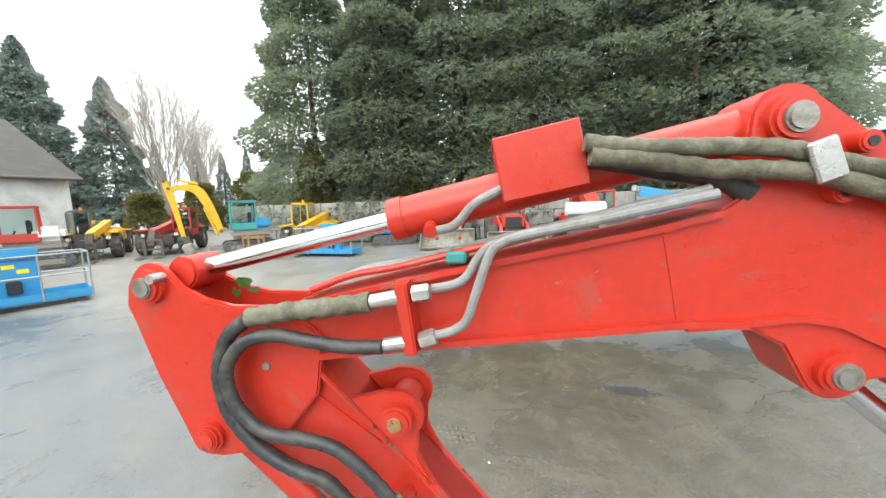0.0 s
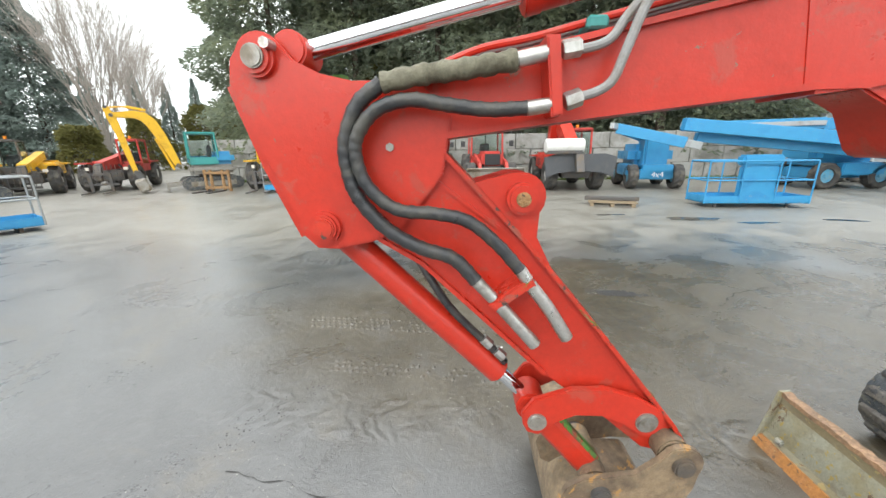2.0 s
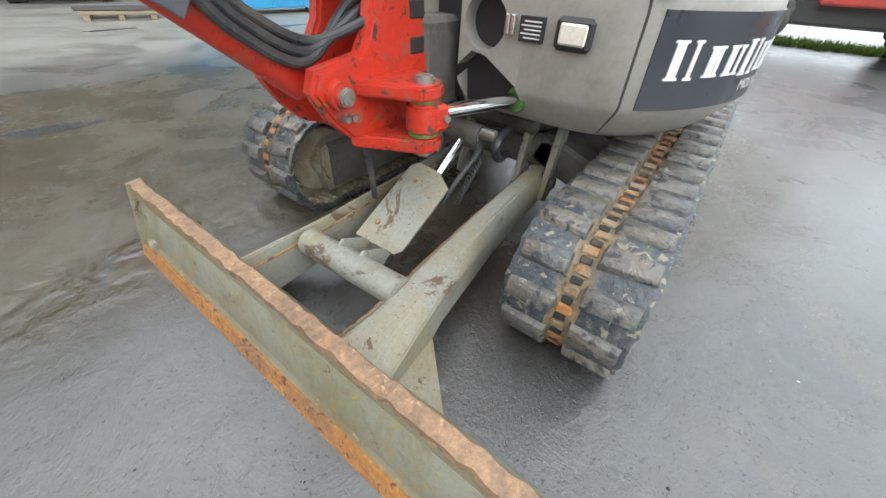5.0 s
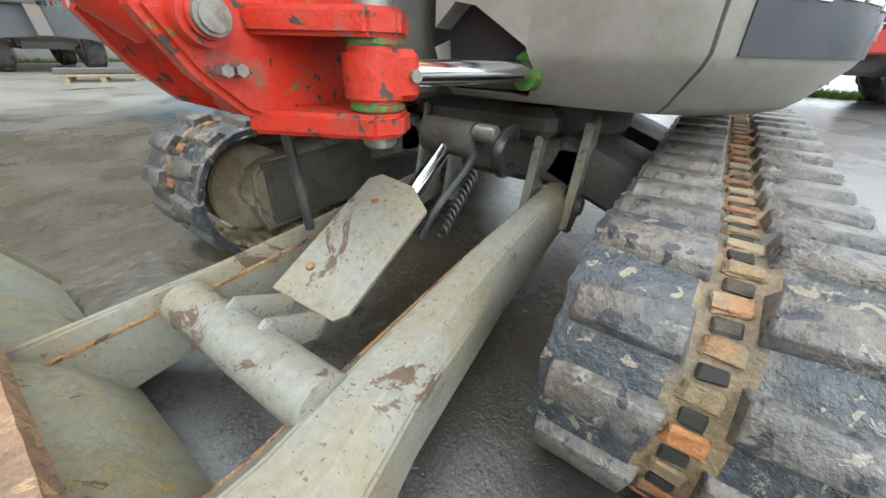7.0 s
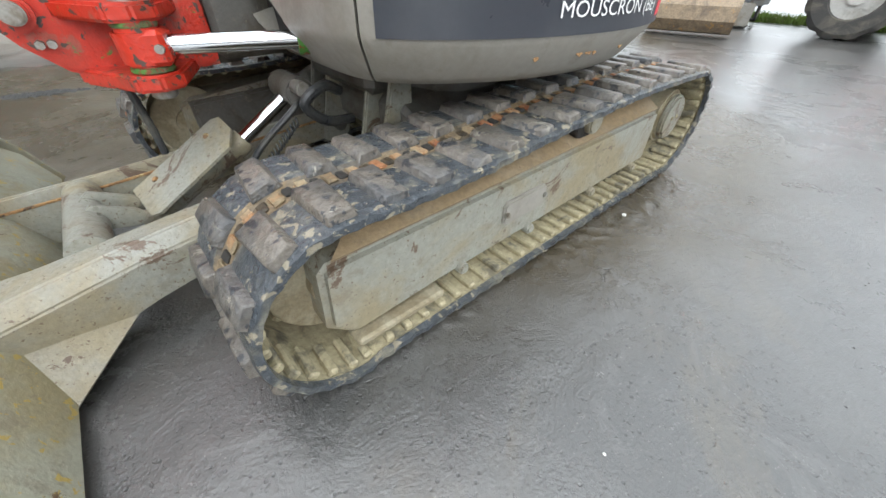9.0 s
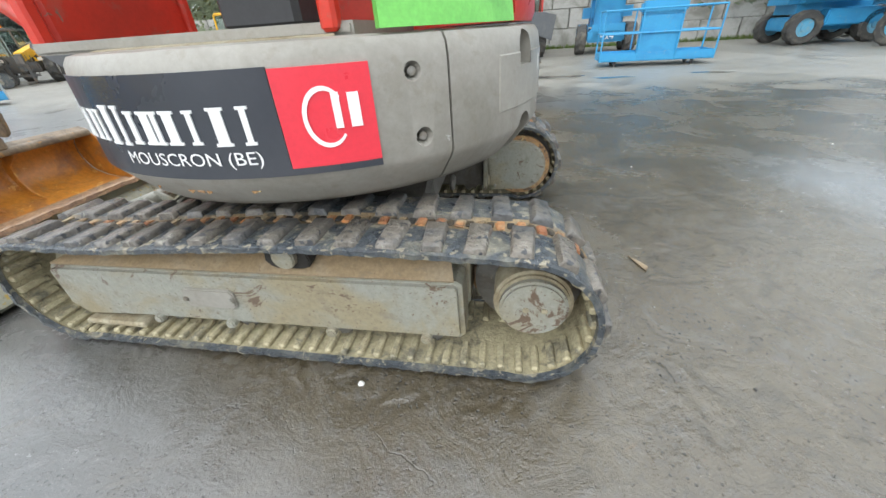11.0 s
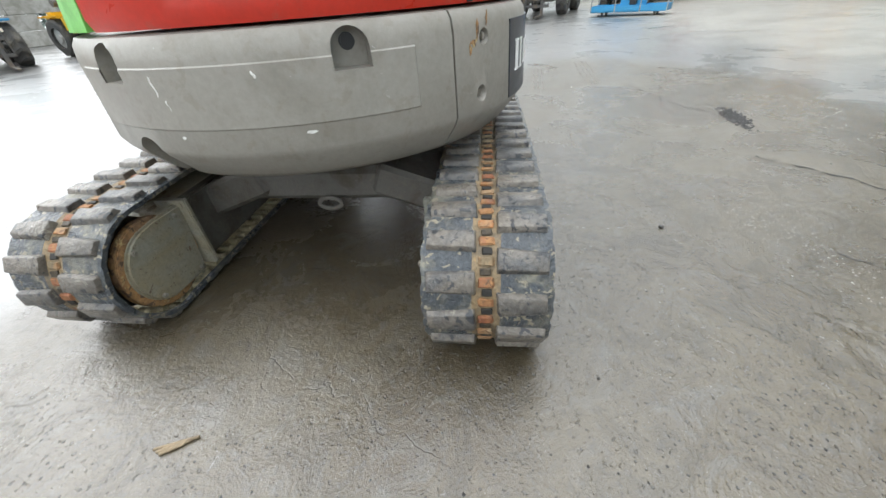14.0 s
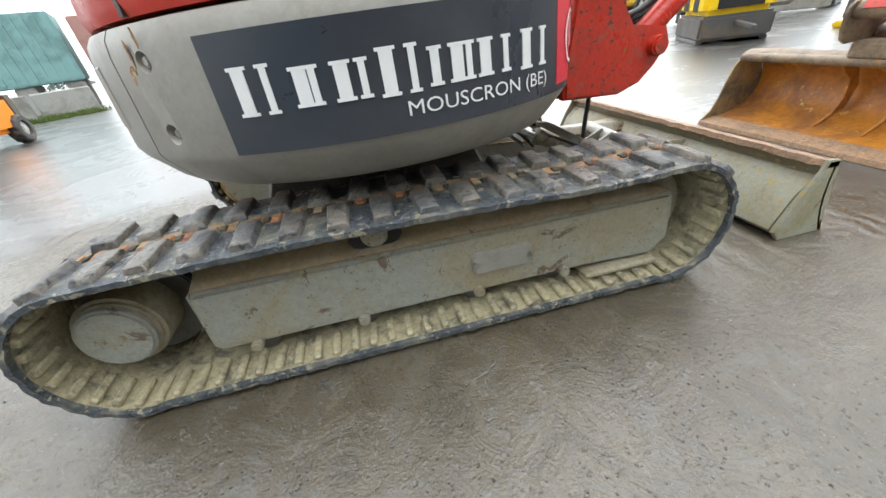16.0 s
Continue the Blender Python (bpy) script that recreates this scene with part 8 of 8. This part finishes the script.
pbox(fk, "seat", SEAT, -0.6, -0.1, -0.25, 0.25, 0.95, 1.45, 0.06)
# second digger with a grading bucket, and the basket behind it
dg = digger("red excavator with a smooth grading bucket on the ground", (10.1, 2.1, 0), 195, RED_FADED, RED_FADED, [((0.9, 0.1, 1.2), (1.9, 0.1, 2.9), 0.22, 0.34, "boom"), ((1.9, 0.1, 2.9), (2.9, 0.1, 2.6), 0.22, 0.32, "boom"), ((2.85, 0.1, 2.75), (3.3, 0.1, 0.75), 0.2, 0.26, "dipper"), ((3.3, 0.1, 0.8), (3.35, 0.1, 0.55), 0.3, 0.3, "coupler")], group="parked excavators")
part("grading_bucket", shell([(3.2, 0.62), (3.55, 0.60), (3.74, 0.45), (3.78, 0.25), (3.65, 0.08), (3.3, 0.03)], -0.02, -0.55, 0.75, 10), BUCKET_BACK, dg, "smooth brown grading bucket")
pbox(dg, "timber_crib", WOOD, 1.9, 2.3, -1.5, -0.9, 0.0, 0.25, 0.02)
basket("pale blue lift basket with worn paint beside the excavator", (11.6, 6.7, 0), -35, 2.6, 1.1, BLUE_PALE, BLUE_PALE, 0.30)
boom_lift("faded blue boom lift beside the grass strip", (12.0, 10.4, 0), 100, [((0.3, 0.2, 1.7), (-2.2, 0.9, 0.9), 0.25), ((0.4, -0.3, 1.9), (-3.2, -0.4, 0.8), 0.3)], BLUE_PALE)


# ---- south and west side ----
def compressor(label, at, turn):
    t = thing("compressor", label, "compressor", at, turn, "site compressors")
    pbox(t, "skid", STEEL_DARK, -1.0, 1.0, -0.62, 0.62, 0.06, 0.50, 0.05)
    c = pbox(t, "cover", YELLOW_BRIGHT, -0.98, 0.98, -0.60, 0.60, 0.50, 1.25, 0.10)
    for x0, x1 in ((-0.65, -0.2), (0.15, 0.55)):
        for y in (-0.605, 0.595):
            pbox(c, "vent", DARK, x0, x1, y, y + 0.012, 0.58, 1.0, 0.01)
    pbox(c, "end_vent", DARK, 0.975, 0.99, -0.38, 0.38, 0.6, 1.05, 0.01)
    part("tow_bar", beam((0.9, 0, 0.35), (1.9, 0, 0.3), 0.08, 0.08), STEEL_DARK, t)
    for y in (-0.55, 0.55):
        part("skid_foot", box(-0.9, 0.9, y - 0.06, y + 0.06, 0.0, 0.07, 0.01), STEEL_DARK, t)
    return t


compressor("bright yellow site compressor on a black skid", (-9.8, -2.35, 0), 72)
compressor("bright yellow site compressor on a black skid", (-7.9, -5.7, 0), 60)
boom_lift("blue boom lift in front of the white hall", (-14.2, -0.3, 0), 5, [((0.5, 0, 1.9), (1.0, 0.2, 3.0), 0.3)])
basket("blue lift basket on the ground before its lift", (-11.9, 0.0, 0), 88, 2.4, 0.9)
gen = thing("generator", "royal blue generator box on timber", "generator", (-12.6, -4.9, 0), 58)
pbox(gen, "housing", BLUE_DEEP, -1.3, 1.3, -0.6, 0.6, 0.45, 1.75, 0.06)
pbox(gen, "end_panel", WHITE_PAINT, -1.32, -1.29, -0.55, 0.55, 0.5, 1.7, 0.01)
pbox(gen, "louvre", STEEL_DARK, -0.4, 0.4, -0.61, -0.595, 1.2, 1.6, 0.01)
pbox(gen, "label_bar", WHITE_PAINT, -0.9, -0.65, -0.607, -0.597, 1.3, 1.42, 0.003)
pbox(gen, "skid", STEEL_DARK, -1.3, 1.3, -0.6, 0.6, 0.18, 0.45, 0.02)
for x in (-0.9, 0.0, 0.9):
    pbox(gen, "timber", WOOD, x - 0.1, x + 0.1, -0.7, 0.7, 0.0, 0.18, 0.01)
ram = thing("trench_rammer", "small yellow plate machine on the asphalt", "rammer", (-9.7, -4.35, 0), 20)
part("handle", tube(smooth_path([(-0.3, -0.2, 0.2), (-0.45, -0.2, 0.7), (-0.3, 0, 0.85), (-0.45, 0.2, 0.7), (-0.3, 0.2, 0.2)]), 0.025, 8), YELLOW_BRIGHT, ram)
pbox(ram, "engine", STEEL_DARK, -0.15, 0.2, -0.18, 0.18, 0.12, 0.5, 0.04)
pbox(ram, "base_plate", YELLOW_BRIGHT, -0.35, 0.35, -0.25, 0.25, 0.0, 0.12, 0.03)
telehandler("orange and yellow telehandler before the hall", (-18.6, 3.6, 0), -20, YELLOW, STEEL_DARK, cab_side=-1)
digger("red excavator parked beyond the compressors", (-15.5, -10.0, 0), 30, RED_FADED, WHITE_PAINT, [((0.9, 0, 1.3), (2.2, 0, 3.1), 0.26, 0.36, "boom"), ((2.2, 0, 3.1), (3.6, 0, 1.6), 0.24, 0.3, "dipper"), ((3.6, 0, 1.6), (3.7, 0, 0.3), 0.7, 0.5, "bucket")])
for k, (x, y, turn, m_, n_) in enumerate(((-9.8, -16.5, 60, BLUE, "blue"), (-7.4, -18.8, 40, RED_FADED, "red"), (-12.5, -13.6, 75, YELLOW, "yellow"))):
    telehandler(n_ + " telehandler parked along the panel wall", (x, y, 0), turn, m_, cab_side=1)
loader("red tractor parked along the panel wall", (-4.6, -20.2, 0), 75, RED_FADED, 2.0, 0)
# stacked pipes and a long red trailer
for k in range(5):
    pp = part("steel_pipe", rod((-11.5 + 0.16 * k, -8.3, 0.09 + 0.0 * k), (-8.6 + 0.16 * k, -6.8, 0.09), 0.085, n=12), STEEL_DARK if k % 2 else RUST)
    tagged(pp, "rusty steel pipe lying in the yard", "pipe", "pipes on the ground")
tr = thing("farm_trailer", "long dark red trailer with high sides", "trailer", (1.7, -22.5, 0), 178)
pbox(tr, "bed", RED_FADED, -3.5, 3.5, -1.1, 1.1, 0.9, 1.1, 0.03)
for y in (-1.1, 1.06):
    for k in range(4):
        pbox(tr, "side_board", RED_FADED, -3.45 + 1.75 * k, -1.75 + 1.75 * k, y, y + 0.05, 1.1, 2.3, 0.01)
for x in (-1.8, -0.7):
    for y in (-0.9, 0.9):
        wheel(tr, x, y, 0.5, 0.35)
part("drawbar", beam((3.4, 0, 0.9), (5.0, 0, 0.6), 0.12, 0.12), RED_FADED, tr)
pbox(tr, "axle_beam", STEEL_DARK, -2.2, -0.3, -0.6, 0.6, 0.45, 0.9, 0.02)
cn = thing("traffic_cone", "orange traffic cone with white bands", "cone", (3.6, -20.6, 0))
part("cone_body", rod((0, 0, 0.04), (0, 0, 0.75), 0.17, 0.03, n=20), CONE, cn)
part("base", box(-0.22, 0.22, -0.22, 0.22, 0, 0.045, 0.01), CONE, cn)
for z0, z1 in ((0.28, 0.42), (0.53, 0.63)):
    part("band", rod((0, 0, z0), (0, 0, z1), 0.175 - 0.19 * z0 + 0.004, 0.175 - 0.19 * z1 + 0.004, n=20), WHITE, cn)
car = thing("car", "silver hatchback parked beyond the yard", "car", (7.4, -24.0, 0), 8)
body_o = [(-2.0, 0.35), (-2.05, 0.8), (-1.7, 0.98), (-1.2, 1.42), (0.3, 1.45), (1.0, 0.98), (1.9, 0.86), (2.05, 0.6), (2.0, 0.35)]
part("body", plate(body_o, -0.82, 0.82, 0.10), STEEL, car)
part("side_glass", plate([(-1.35, 1.0), (-1.05, 1.34), (0.25, 1.36), (0.75, 1.0)], -0.835, 0.835, 0.01), DARK, car)
for x in (-1.25, 1.3):
    for y in (-0.75, 0.75):
        wheel(car, x, y, 0.31, 0.2)
for k, (x, y, m_, z) in enumerate(((12.8, -16.6, PALE_TEAL, 1.0), (9.0, -18.4, PALE_RED, 0.8))):
    sk = thing("skip_container", "steel container on concrete feet beyond the low wall", "container", (x, y, 0), 25)
    pbox(sk, "container_wall", m_, -1.9, 1.9, -1.0, 1.0, z, z + 2.3, 0.04)
    for j in range(12):
        pbox(sk, "corrugation", m_, -1.8 + 0.31 * j, -1.65 + 0.31 * j, 0.99, 1.03, z + 0.1, z + 2.2, 0.01)
    for x2 in (-1.5, 0.0, 1.5):
        pbox(sk, "foot_block", CONCRETE, x2 - 0.3, x2 + 0.3, -0.9, 0.9, 0.0, z, 0.03)
pt = thing("lamp_post", "slim galvanised post at the edge of the yard", "post", (5.6, -20.0, 0))
part("pole", rod((0, 0, 0), (0, 0, 7), 0.08, 0.05, n=10), STEEL, pt)
part("arm", rod((0, 0, 6.9), (0.9, 0, 7.2), 0.03, n=8), STEEL, pt)
